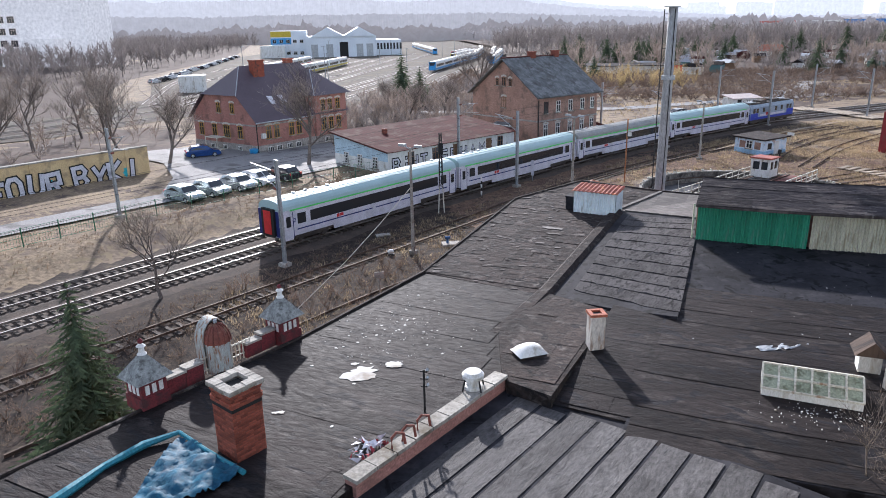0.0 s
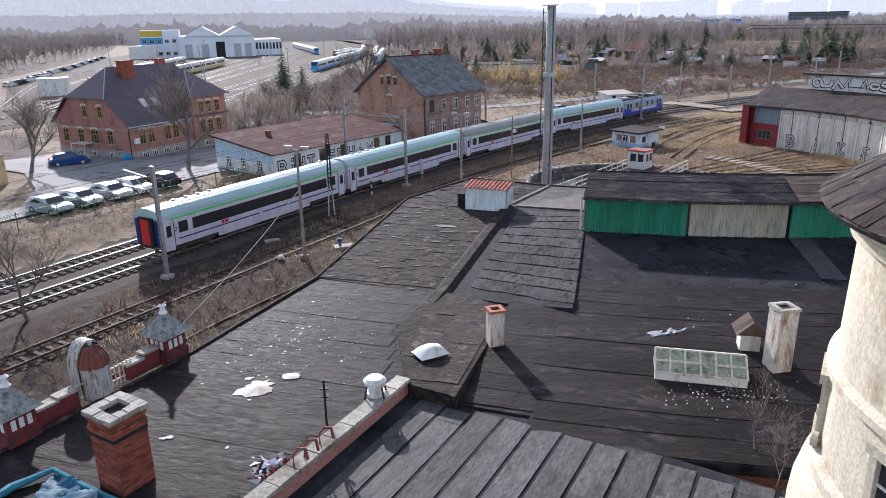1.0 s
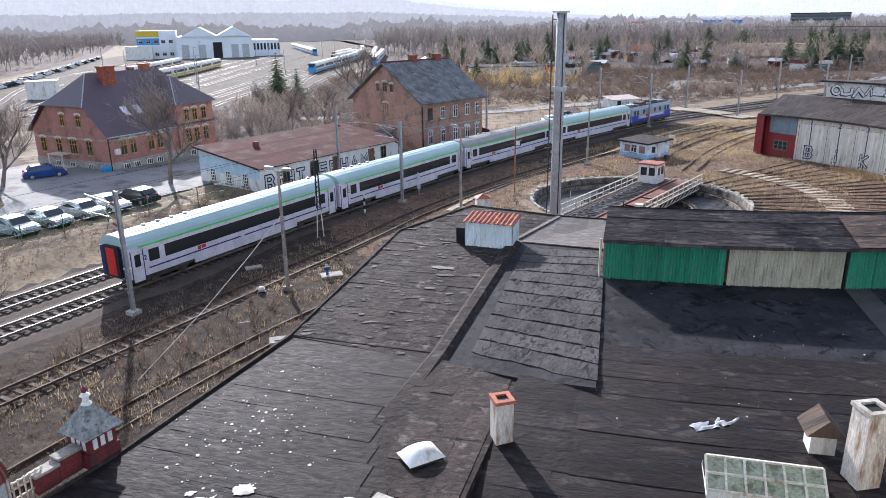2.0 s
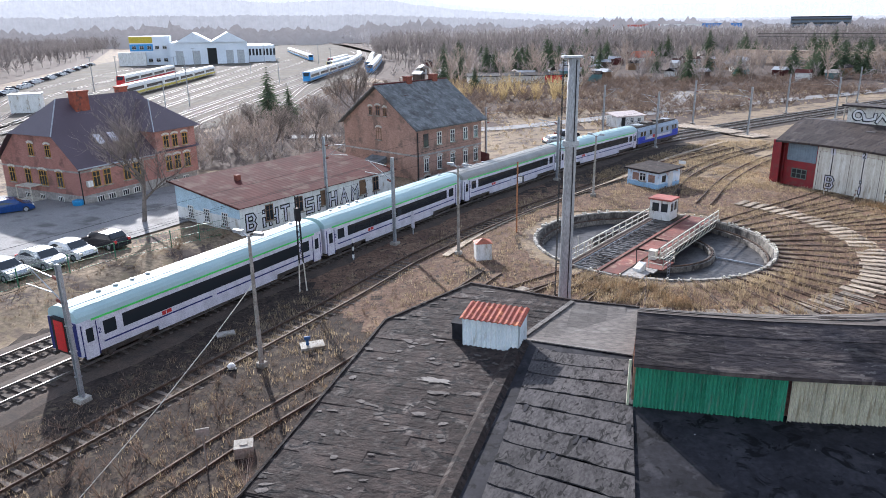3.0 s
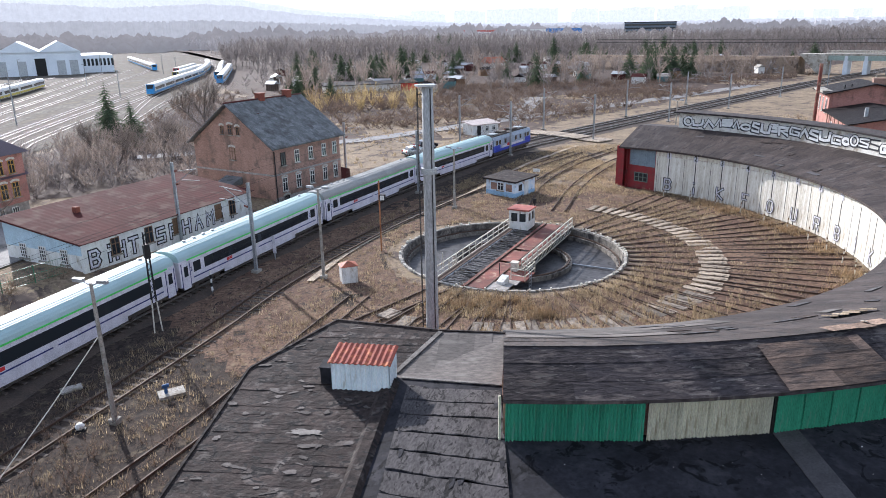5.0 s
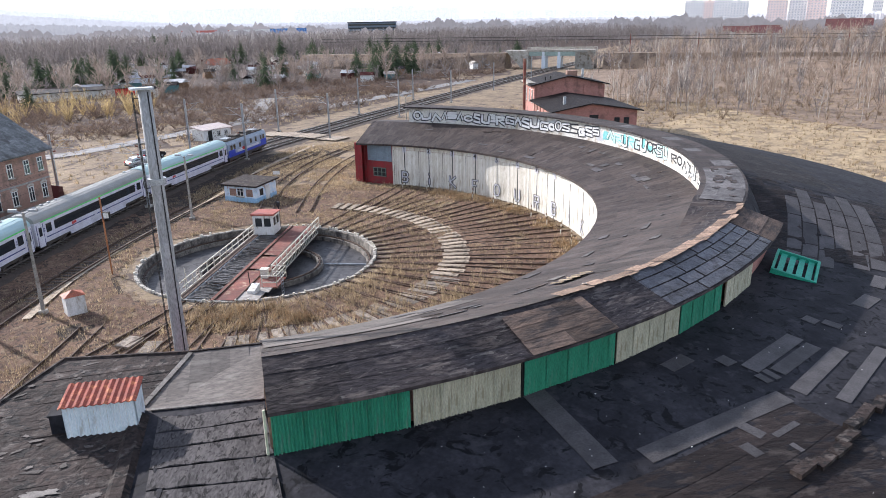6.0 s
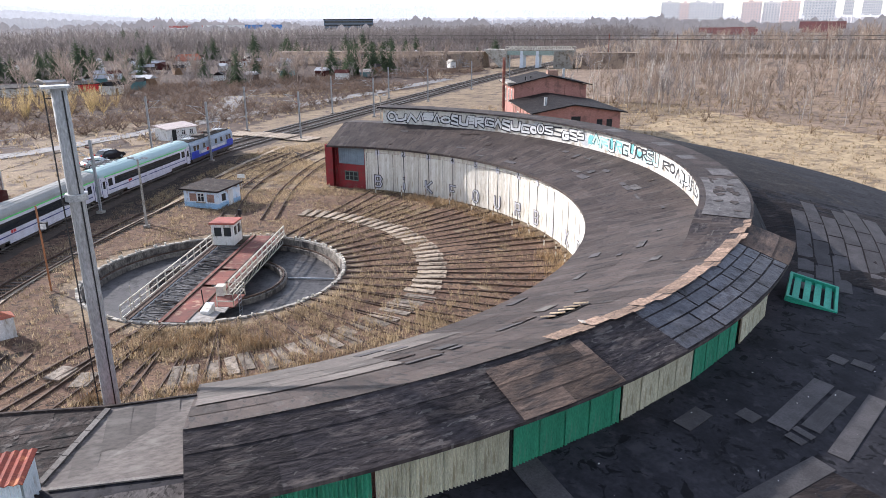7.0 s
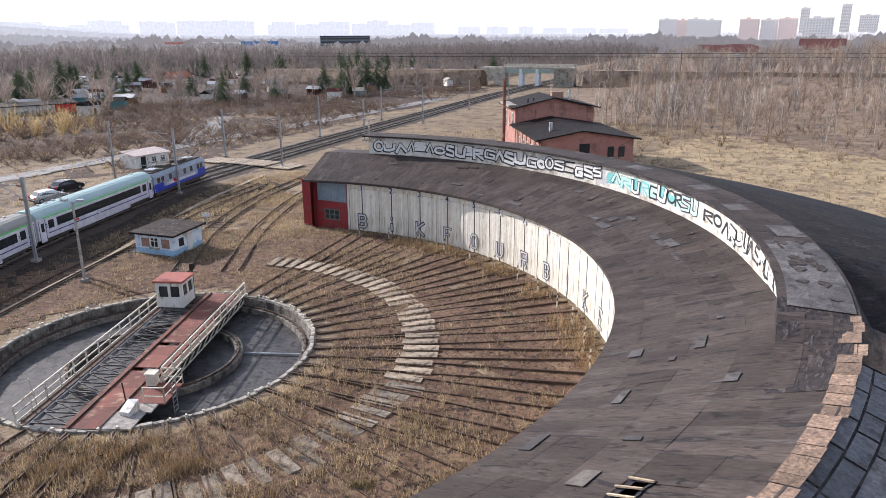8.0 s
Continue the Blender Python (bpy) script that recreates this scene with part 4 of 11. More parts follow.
    arc_strip(m, OUT_R - 0.3, LOW_Z, RIM_R, RIM_Z, A_END, A_STEP, 30)
    arc_strip(m, low_top, 0, RIM_R, RIM_Z, A_STEP, 14, 60)
    arc_strip(m, RIDGE_R + 0.2, RIDGE_Z - 0.04, low_top, 0, A_STEP, A_STEP + 16, 10)
    arc_strip(m, RIM_R, RIM_Z, RIM_R, RIM_Z - 0.3, A_END, 14, 60)
    part("low_roof", m, M_FELT_BLACK, rh, "black bitumen roof")
    m = Mesh()
    sheets(m, low_top, 0, RIM_R - 0.5, RIM_Z + 0.06, A_STEP + 0.5, 13, 15, lift=0.012, tang=2.0)
    tagged(part("felt_sheet_layer", m, M_FELT, rh), kind="stuff")
    # outer wall, far gable, near gable
    m = Mesh()
    arc_strip(m, RIM_R - 0.4, RIM_Z - 0.1, RIM_R - 0.4, 0.0, A_END, 14, 60)
    arc_strip(m, OUT_R - 0.25, OUT_Z, OUT_R - 0.25, LOW_Z - 0.4, A_END, A_STEP, 40)
    arc_strip(m, RIDGE_R - 0.1, RIDGE_Z - 0.1, RIDGE_R - 0.1, 0, 14, 39, 14)
    p = [pol(r_, A_STEP) for r_ in (RIDGE_R, OUT_R - 0.25)]
    m.add([(*p[0], 5), (*p[1], 5), (*p[1], OUT_Z), (*p[0], RIDGE_Z - 0.1)], [(0, 1, 2, 3)])
    arc_strip(m, OUT_R - 0.25, 6.9, OUT_R - 0.25, 0, 39, A_RED, 5)
    part("outer_wall", m, M_BRICK_RED, rh)
    for ang, mt, nm in ((A_RED, M_REDWALL, "gable_wall"), (A_END, M_BRICK_DARK, "gable_wall")):
        r = [32.0, CLERE_R, OUT_R - 0.3]
        z = [EAVE_Z - 0.1, CLERE_Z0 - 0.1, (6.9 if ang > 0 else OUT_Z) - 0.1]
        q = [pol(x, ang) for x in r]
        q2 = [pol(x, ang - (0.6 if ang > 0 else -0.6)) for x in r]
        m = Mesh()
        for pts in (q, q2):
            m.add([(*pts[0], 0), (*pts[1], 0), (*pts[2], 0), (*pts[2], z[2]), (*pts[1], z[1]), (*pts[0], z[0])], [(0, 1, 2, 3, 4, 5)])
        part(nm, m, mt, rh)
    # clerestory wall with painted writing
    m = Mesh()
    arc_strip(m, CLERE_R, CLERE_Z1 + 0.1, CLERE_R, CLERE_Z0 - 0.1, A_CL, 38.5, 60)
    arc_strip(m, CLERE_R + 0.25, CLERE_Z0 - 0.1, CLERE_R + 0.25, CLERE_Z1 + 0.1, A_CL, 38.5, 60)
    arc_strip(m, CLERE_R, CLERE_Z0 - 0.1, CLERE_R + 0.25, CLERE_Z0 - 0.1, A_CL, 38.5, 60)
    part("clerestory_wall", m, M_PLASTER, rh, "white painted wall with graffiti")
    return rh


RH = build_roundhouse()


def inward(r, deg, z):
    """A pose on an arc, x to the right and z up for somebody who looks at it from the hub."""
    x, y = pol(r, deg)
    return Matrix.Translation((x, y, z)) @ Matrix.Rotation(radians(deg + 90), 4, "Z") @ Matrix.Rotation(math.pi, 4, "Z")


def build_doors():
    half = 32.0 * math.tan(radians(BAY / 2))
    leaf = None
    words = "BiKFOURBIKE"
    M_SOFTINK = plain("faded_black_spray", (0.07, 0.065, 0.06), 0.8)
    for j in range(17):
        a = 37.7 - BAY * (j + 0.5)
        m = inward(32.0, a, 0)
        frame_m = Mesh().box(-half, -0.05, 0, -half + 0.22, 0.25, 5.4).box(-half, -0.05, 4.75, half, 0.25, 5.45)
        d = part("door_frame", frame_m, M_DOORWHITE, RH)
        d.matrix_basis = m
        for s in (-1, 1):
            lf = Mesh()
            n = 8
            x0, x1 = (-half + 0.25, -0.03) if s < 0 else (0.03, half - 0.03)
            w = (x1 - x0) / n
            for k in range(n):
                lf.box(x0 + k * w, -0.02 + random.uniform(0, 0.008), 0.08 + random.uniform(0, 0.05), x0 + (k + 1) * w - 0.012, 0.06, 4.7)
            for hz in (0.5, 2.4, 4.2):
                lf.box(x0, 0.06, hz, x1, 0.11, hz + 0.18)
            o = part("door_leaf", lf, M_DOORWHITE, RH, "tall white boarded door leaf")
            o.matrix_basis = m
        gap = part("door_gap", Mesh().box(-0.06, -0.025, 0.1, 0.06, 0.03, 4.7).box(-half + 0.19, -0.02, 0.0, -half + 0.27, 0.02, 4.7), M_BLACK, RH)
        gap.matrix_basis = m
        if j < 8:
            pl = part("number_plate", Mesh().box(-0.27, -0.1, 4.5, 0.27, -0.06, 5.3), M_COACHWHITE, RH, "white number plate")
            pl.matrix_basis = m
            if j < 7:
                text_part("numeral", str(j + 1), 0.85, pose(0, -0.105, 4.6, 90, 0, 0), M_BLACK, pl, "", 0.01, 0.02)
        if j < len(words):
            spray_letter(RH, m @ pose(0, -0.05, 0.55), words[j], 0.85, 1.3, 0.38 if j < 3 else 0.29, 0.16 if j < 3 else 0.12, ink=M_BLACK if j < 3 else M_SOFTINK)
    # red corner bay
    p0, p1, p2 = pol(32.0, 37.7), pol(32.7, 44.8), pol(33.3, 48.0)
    ex = (p1[0] - p0[0], p1[1] - p0[1])
    L = math.hypot(*ex)
    m = frame_on((-ex[0], -ex[1]), (*p1, 0))
    w = part("red_wall", Mesh().box(0, 0, 0, L, 0.3, 5.4), M_REDWALL, RH, "crimson painted brick bay")
    w.matrix_basis = m
    o = part("steel_shutter", corrugated(L - 0.3, 2.1, 0.3, 0.02), M_BLUEGREY, RH, "grey-blue sheet infill")
    o.matrix_basis = m @ pose(0.25, -0.05, 3.1)
    o = part("window", Mesh().box(1.1, -0.03, 1.1, 3.0, 0.02, 2.1), M_GLASS, RH)
    o.matrix_basis = m
    fr = Mesh()
    for x in (1.1, 1.73, 2.36, 3.0):
        fr.box(x - 0.05, -0.07, 1.05, x + 0.05, 0.0, 2.15)
    fr.box(1.05, -0.07, 1.0, 3.05, 0.0, 1.1).box(1.05, -0.07, 1.57, 3.05, 0, 1.63).box(1.05, -0.07, 2.1, 3.05, 0.0, 2.2)
    o = part("window_frame", fr, plain("faded_green_frame", (0.12, 0.17, 0.15), 0.6), RH)
    o.matrix_basis = m
    ex = (p2[0] - p1[0], p2[1] - p1[1])
    m = frame_on((-ex[0], -ex[1]), (*p2, 0))
    w = part("red_wall", Mesh().box(0, 0, 0, math.hypot(*ex), 0.3, 5.3), M_REDWALL, RH, "crimson painted brick return")
    w.matrix_basis = m


build_doors()


def build_panels():
    bounds = (-105.1, -98.7, -92.7, -86.35, -80.5, -74.6, -69.5)
    h = OUT_Z - LOW_Z + 0.05
    for j, (a0, a1) in enumerate(zip(bounds, bounds[1:])):
        p, q = Vector(pol(OUT_R, a0)), Vector(pol(OUT_R, a1))
        mt = M_CREAM if j % 2 else M_GREEN
        w = (q - p).length - (0.5 if j == 4 else 0.1)
        # each panel hangs as a few overlapping sheets
        x, k = 0.0, 0
        while x < w - 0.2:
            ws = min(1.15, w - x)
            o = part("cladding_panel", corrugated(ws, h + random.uniform(-0.03, 0.04), 0.125, 0.042, 0.05), mt, RH, "green corrugated cladding" if mt is M_GREEN else "cream corrugated cladding")
            o.matrix_basis = frame_on(tuple(q - p), (*p, LOW_Z - 0.04)) @ pose(x, -0.1 - 0.005 * (k % 2), 0, random.uniform(-0.15, 0.15), 0, 0)
            x += ws - 0.05
            k += 1
    p = pol(OUT_R, A_END - 0.15)
    part("corner_post", Mesh().box(p[0] - 0.04, p[1] - 0.04, LOW_Z - 0.2, p[0] + 0.04, p[1] + 0.04, OUT_Z), M_CREAM, RH)
    for a0 in (bounds[2], bounds[4]):
        p = pol(OUT_R + 0.02, a0)
        part("joint_post", Mesh().box(p[0] - 0.06, p[1] - 0.06, LOW_Z - 0.2, p[0] + 0.06, p[1] + 0.06, OUT_Z), M_BLACK, RH)


build_panels()


def build_yard_of_table():
    """Radial stall tracks and the ring of concrete slabs."""
    for j in range(27):
        a = 37.7 - BAY * (j + 0.5)
        r0, r1 = 10.9, (31.7 if j < 22 else 24.0)
        p, q = Vector(pol(r0, a, PIT)), Vector(pol(r1, a))
        n = 6
        path = [p.lerp(q, k / n) for k in range(n + 1)]
        tr = thing("stall_track", "rusty stall track half buried in dry weeds", "railway track", group="stall tracks")
        for s in (-1, 1):
            part("rail", rail_mesh(shifted(path, s * 0.75), -0.02, 0.10, 0.16), M_RUSTRAIL, tr)
    slabs = thing("slab_ring", "ring of cracked concrete walkway slabs between tracks", "slab path", kind="structure")
    base = None
    for j in range(48):
        a = 42 - BAY / 2 * j
        if j > 34 and random.random() < 0.15:
            continue
        x, y = pol(19.2 + random.uniform(-0.15, 0.15) * (3 if j > 28 else 1), a + (random.uniform(-0.5, 0.5) if j > 28 else 0))
        m = pose(x, y, (0.11 if j < 29 else 0.05) + random.uniform(-0.03, 0.03), random.uniform(-2, 2), random.uniform(-2, 2), a + random.uniform(-2, 2))
        if base is None or j == 29:
            base = part("concrete_slab", Mesh().box(-1.22, -0.35, -0.06, 1.22, 0.35, 0.05), M_SLAB if j < 29 else M_DULLSLAB, slabs)
            base.matrix_basis = m
        else:
            twin(base, m, slabs)
    for x, y, a in ((4.9, 53.6, 45), (5.95, 51.9, 57)):
        o = part("concrete_slab", Mesh().box(-0.85, -0.55, -0.06, 0.85, 0.55, 0.06), M_DULLSLAB, slabs, "loose grey concrete slab")
        o.matrix_basis = pose(x, y, 0.07, random.uniform(-3, 3), random.uniform(-3, 3), a)


build_yard_of_table()

# ---------- running lines ----------
near = [p for p in MAIN if -75 < p.x < 330]
railway(near, "shiny main line track on dark ballast", M_RAIL, bed=2.9, sleepers=(60, 260, 0.68))
railway(shifted(near, 4.25), "second main line track on dark ballast", M_RAIL, bed=2.9, sleepers=(60, 200, 0.68))
railway(spline([(-35, 3), (-19.4, 32.2), (-8.6, 51.9), (-2.5, 63.5), (9, 80), (30, 104), (44, 117)], 2), "rusty siding in weeds", M_RUSTRAIL, z=0.14, sleepers=(40, 90, 0.75))
railway(spline([(-22, 12), (-12.9, 30.5), (-7.0, 40.0), (-4.0, 45.5), (3, 58.0)], 2), "overgrown siding beside the sheds", M_RUSTRAIL, z=0.03)
railway(spline([(23.5, 82), (30, 95), (40, 108), (52, 119)], 2), "rusty track leading off the turntable", M_RUSTRAIL, z=0.1, sleepers=(0, 50, 0.75))
railway(spline([(27.5, 80), (35, 93), (45, 106), (57, 117)], 2), "rusty track leading off the turntable", M_RUSTRAIL, z=0.1)

# ---------- workshop hall with flat roofs ----------
HALL = thing("workshop_hall", "old brick workshop with patched bitumen roofs", "workshop")
AL, AC = Vector((0.277, 0.961)), Vector((0.961, -0.277))      # along and across the hall


def hall_z(x, y):
    """Height of the sloping roofs A and D."""
    s = (x + 6.9) * AL.x + (y - 21.8) * AL.y
    c = (x + 6.9) * AC.x + (y - 21.8) * AC.y
    return 5.62 + 0.095 * max(-1.0, s) + 0.115 * max(0.0, c - 6.6) * (1 - smoothstep(26, 31, y))


def low_z(x, y):
    r = math.hypot(x - HUB[0], y - HUB[1])
    r0, z0 = low_top(math.degrees(math.atan2(y - HUB[1], x - HUB[0])))
    return z0 + (RIM_Z - z0) * (r - r0) / (RIM_R - r0)


def inside(p, poly):
    hit = False
    for (x0, y0), (x1, y1) in zip(poly, poly[1:] + poly[:1]):
        if (y0 > p[1]) != (y1 > p[1]) and p[0] < (x1 - x0) * (p[1] - y0) / (y1 - y0) + x0:
            hit = not hit
    return hit


def felt_on(poly, zf, along, width, length, lift=0.006, skip=0.0, lap=1.02, wobble=0.012):
    """Rectangular sheets laid over an outline, cut to whole sheets, each an island of its own."""
    m = Mesh()
    u = Vector(along).normalized()
    v = Vector((u.y, -u.x))
    o = Vector(poly[0])
    us = [(Vector(p) - o).dot(u) for p in poly]
    vs_ = [(Vector(p) - o).dot(v) for p in poly]
    b = min(vs_)
    while b < max(vs_):
        a = min(us) + random.uniform(-length, 0)
        while a < max(us):
            L = length * random.uniform(0.6, 1.25)
            step = length * 0.12
            if random.random() >= skip:
                for part_len in (L, L * 0.7, L * 0.45, L * 0.25, L * 0.12):
                    q = [o + u * i + v * j for i, j in ((a, b), (a + part_len, b), (a + part_len, b + width * lap), (a, b + width * lap))]
                    if all(inside(tuple(p), poly) for p in q):
                        up = lift + random.uniform(0, 0.010)
                        n = max(1, int(part_len / 0.9))
                        top = []
                        for k in range(n + 1):
                            p, r = q[0].lerp(q[1], k / n), q[3].lerp(q[2], k / n)
                            w1, w2 = random.uniform(0, wobble), random.uniform(0, wobble)
                            top += [(p.x, p.y, zf(p.x, p.y) + up + w1), (r.x, r.y, zf(r.x, r.y) + up + w2 + 0.006)]
                        m.add(top, [tuple(reversed((2 * k, 2 * k + 1, 2 * k + 3, 2 * k + 2))) for k in range(n)])
                        step = part_len
                        break
            else:
                step = L
            a += step
        b += width
    return m


def roof_slab(pts, zf, thick, material, label=""):
    z = [zf(*p) for p in pts]
    return part("roof", Mesh().prism(pts, [a - thick for a in z], z), material, HALL, label)


def ragged_patch(x, y, z, w, d, ang, material, parent, name="roof_patch", seed=0, thick=0.008):
    """A thin piece with an uneven outline."""
    rnd = random.Random(seed)
    pts = []
    r1 = 0.9
    for k in range(34):
        a = 2 * math.pi * k / 34
        r1 = min(1.1, max(0.45, r1 + rnd.gauss(0, 0.16)))
        r = r1 * rnd.uniform(0.88, 1.08)
        e = 0.8
        pts.append((w / 2 * r * math.copysign(abs(math.cos(a)) ** e, math.cos(a)), d / 2 * r * math.copysign(abs(math.sin(a)) ** e, math.sin(a))))
    o = part(name, Mesh().prism(pts, 0.0, thick), material, parent)
    o.matrix_basis = pose(x, y, z, 0, 0, ang)
    return o


roofA = [(-6.7, 21.9), (-0.85, 19.7), (2.9, 30.8), (5.55, 34.2), (0.75, 36.4), (-3.2, 32.85)]
roofA2 = [(2.9, 30.8), (7.05, 28.85), (8.4, 33.3), (5.55, 34.2)]
roofB = [(-16.5, 0.5), (-3, -4), (-5.6, 4.5), (-1.95, 12.1), (-2.4, 15.3), (-0.85, 19.7), (-6.7, 21.9), (-9.85, 13.9), (-12.9, 7.9)]
roofG = [(-1.95, 12.1), (-1.71, 11.45), (-0.25, 10.66), (0.74, 13.9), (2.0, 17.9), (-0.85, 19.7), (-2.4, 15.3)]
roofH = [(-0.25, 10.9), (2.72, 9.93), (4.3, 16.7), (2.0, 17.9), (0.74, 13.9)]
roofD = [(-0.85, 19.7), (2.0, 17.9), (4.3, 16.7), (7.05, 28.85), (2.9, 30.8)]
E_Z = 5.3
roofE = [(-5.6, 4.5), (-3.0, -4), (16, -4), (16, 2.0), (7.29, 7.09), (2.72, 9.93), (-0.25, 10.9), (-1.95, 12.1)]
HALL_PLAN = [(-6.55, 21.9), (-9.7, 13.9), (-12.75, 7.9), (-16.3, 0.6), (-3, -3.8), (15.8, -3.8), (15.8, 1.9), (7.3, 6.9), (4.2, 16.6), (6.9, 28.8), (8.25, 33.2), (5.5, 34.05), (0.75, 36.25), (-3.05, 32.8)]
part("wall", Mesh().prism(HALL_PLAN, 0, 4.55), M_BRICK_DARK, HALL)
part("wall", Mesh().prism([(-6.55, 21.9), (-0.8, 19.8), (4.2, 17.0), (6.9, 28.8), (8.25, 33.2), (5.5, 34.05), (0.75, 36.25), (-3.05, 32.8)], 4.55, 5.5), M_BRICK_DARK, HALL)
roof_slab(roofA, hall_z, 0.3, M_FELT_BROWN, "brown weathered felt roof")
roof_slab(roofA2, hall_z, 0.3, M_FELT_DUSTY)
roof_slab(roofB, flat(5.6), 0.3, M_FELT, "dark felt roof")
roof_slab(roofG, flat(5.75), 0.9, M_FELT_BROWN)
roof_slab(roofH, low_z, 0.6, M_FELT)
roof_slab(roofD, hall_z, 0.3, M_FELT_BLACK)
roof_slab(roofE, flat(E_Z), 0.3, M_FELT_BLACK)
for poly, zf, along, w, L, mt, skip in ((roofA, hall_z, AC, 0.55, 1.3, M_FELT_BROWN, 0.06), (roofA2, hall_z, AL, 0.8, 2.0, M_FELT_DUSTY, 0.05),
                                        (roofB, flat(5.6), AC, 1.0, 5.0, M_FELT, 0.02), (roofG, flat(5.75), AL, 0.8, 1.6, M_FELT_BROWN, 0.05),
                                        (roofH, low_z, AC, 0.9, 2.0, M_FELT, 0.0)):
    if poly is roofA:
        tagged(part("felt_sheet_layer", felt_on(poly, zf, along, w, L, skip=skip), mt, HALL), kind="stuff")
    else:
        piece_parts("felt_sheet", felt_on(poly, zf, along, w, L, skip=skip), mt, HALL, "", 80)
# pale torn patches on the brown roof
M_FLASH = mat("dirty_pale_flashing", (0.17, 0.155, 0.14), (0.1, 0.09, 0.082), size=0.5, rough=0.8, bump=0.4, random_tone=0.4)
for i in range(150):
    x, y = random.uniform(-6.5, 4.5), random.uniform(20, 36.5)
    if inside((x, y), roofA):
        ragged_patch(x, y, hall_z(x, y) + 0.03, random.uniform(0.2, 0.9) * random.uniform(0.4, 1), random.uniform(0.1, 0.34), random.uniform(-45, 15), M_TORN, HALL, "torn_patch", i, 0.003)
ragged_patch(-0.76, 27.8, hall_z(-0.76, 27.8) + 0.03, 1.15, 0.45, -22, M_FLASH, HALL, "torn_patch", 77)
# grey strips of felt with black lapped seams and tar runs
lo0, lo1, hi0, hi1 = Vector((0.4, 20.0)), Vector((3.45, 30.4)), Vector((4.4, 17.0)), Vector((6.95, 28.8))
cuts = [0.0]
while cuts[-1] < 0.97:
    cuts.append(min(1.0, cuts[-1] + random.uniform(0.082, 0.102)))
for k, (u0, u1) in enumerate(zip(cuts, cuts[1:])):
    g0, g1 = u0 + 0.005, u1 - 0.003
    nseg = 12
    near, far = [], []
    for i in range(nseg + 1):
        f = i / nseg
        wob = random.uniform(-0.006, 0.006)
        near.append(lo0.lerp(lo1, g0 + wob).lerp(hi0.lerp(hi1, g0 + wob), f))
        far.append(lo0.lerp(lo1, g1).lerp(hi0.lerp(hi1, g1), f))
    up = [0.05 + random.uniform(0, 0.006) for _ in near]
    vs = [(p.x, p.y, hall_z(*p) + z) for p, z in zip(near, up)] + [(p.x, p.y, hall_z(*p) + 0.042) for p in far] + [(p.x, p.y, hall_z(*p) + 0.002) for p in near]
    n1 = nseg + 1
    fs = [(i, i + 1, n1 + i + 1, n1 + i) for i in range(nseg)] + [(2 * n1 + i, 2 * n1 + i + 1, i + 1, i) for i in range(nseg)]
    part("felt_strip", Mesh().add(vs, fs), M_FELT_GREY, HALL, "grey mineral felt strip")
for i in range(16):
    u, f = random.choice(cuts[1:-1]) - 0.002, random.uniform(0.03, 0.97)
    p = lo0.lerp(lo1, u).lerp(hi0.lerp(hi1, u), f)
    w, d = random.uniform(0.04, 0.12), random.uniform(0.15, 0.45)
    q = [p + AC * a_ + AL * b_ for a_, b_ in ((-w, 0.05), (-w * 0.6, -d), (w * 0.4, -d * 0.8), (w, 0.05))]
    part("tar_run", Mesh().add([(v.x, v.y, hall_z(*v) + 0.062) for v in q], [(0, 1, 2, 3)]), M_FELT_BLACK, HALL)
# raised kerb between the two roofs, and the white flashing that goes on from it
kerb = [Vector((-2.35, 15.4)), Vector((-0.75, 20.1)), Vector((2.7, 30.45))]
m = Mesh()
for a, b in zip(kerb, kerb[1:]):
    d = (b - a).normalized()
    nrm = Vector((d.y, -d.x))
    za, zb = (hall_z(*a) if a.y > 19 else 5.62), (hall_z(*b) if b.y > 19 else 5.62)
    vs = []
    for p, z in ((a, za), (b, zb)):
        low = 0.05 if p.y < 17 else 1.0
        for off, hz in ((-0.42, 0.0), (-0.2, 0.2), (0.2, 0.22), (0.42, 0.0)):
            vs.append((*(p + nrm * off), z + hz * low))
    m.add(vs, [(i, i + 1, i + 5, i + 4) for i in range(3)])
part("kerb", m, M_FELT_BROWN, HALL, "brown felted raised kerb")
a, b = Vector((3.0, 31.1)), Vector((5.5, 34.1))
for t in range(6):
    p, q = a.lerp(b, t / 6), a.lerp(b, (t + 1) / 6 - 0.01)
    part("flashing", Mesh().bar((*p, hall_z(*p) + 0.04), (*q, hall_z(*q) + 0.05), 0.22, 0.05), M_FLASH, HALL, "pale flashing strip")
p, q = Vector((3.2, 30.65)), Vector((7.0, 28.9))
part("flashing", Mesh().bar((*p, hall_z(*p) + 0.05), (*q, hall_z(*q) + 0.05), 0.14, 0.05), M_FLASH, HALL)
# verge along the track side
edge = [(-16.5, 0.5), (-12.9, 7.9), (-9.85, 13.9), (-6.7, 21.9), (-3.2, 32.85), (0.75, 36.4), (5.55, 34.2), (8.4, 33.3)]
m = Mesh()
for a, b in zip(edge, edge[1:]):
    za = hall_z(*a) if a[1] > 21 else 5.6
    zb = hall_z(*b) if b[1] > 21 else 5.6
    m.bar((*a, za + 0.02), (*b, zb + 0.02), 0.10, 0.10)
part("verge", m, M_FELT_BROWN, HALL)
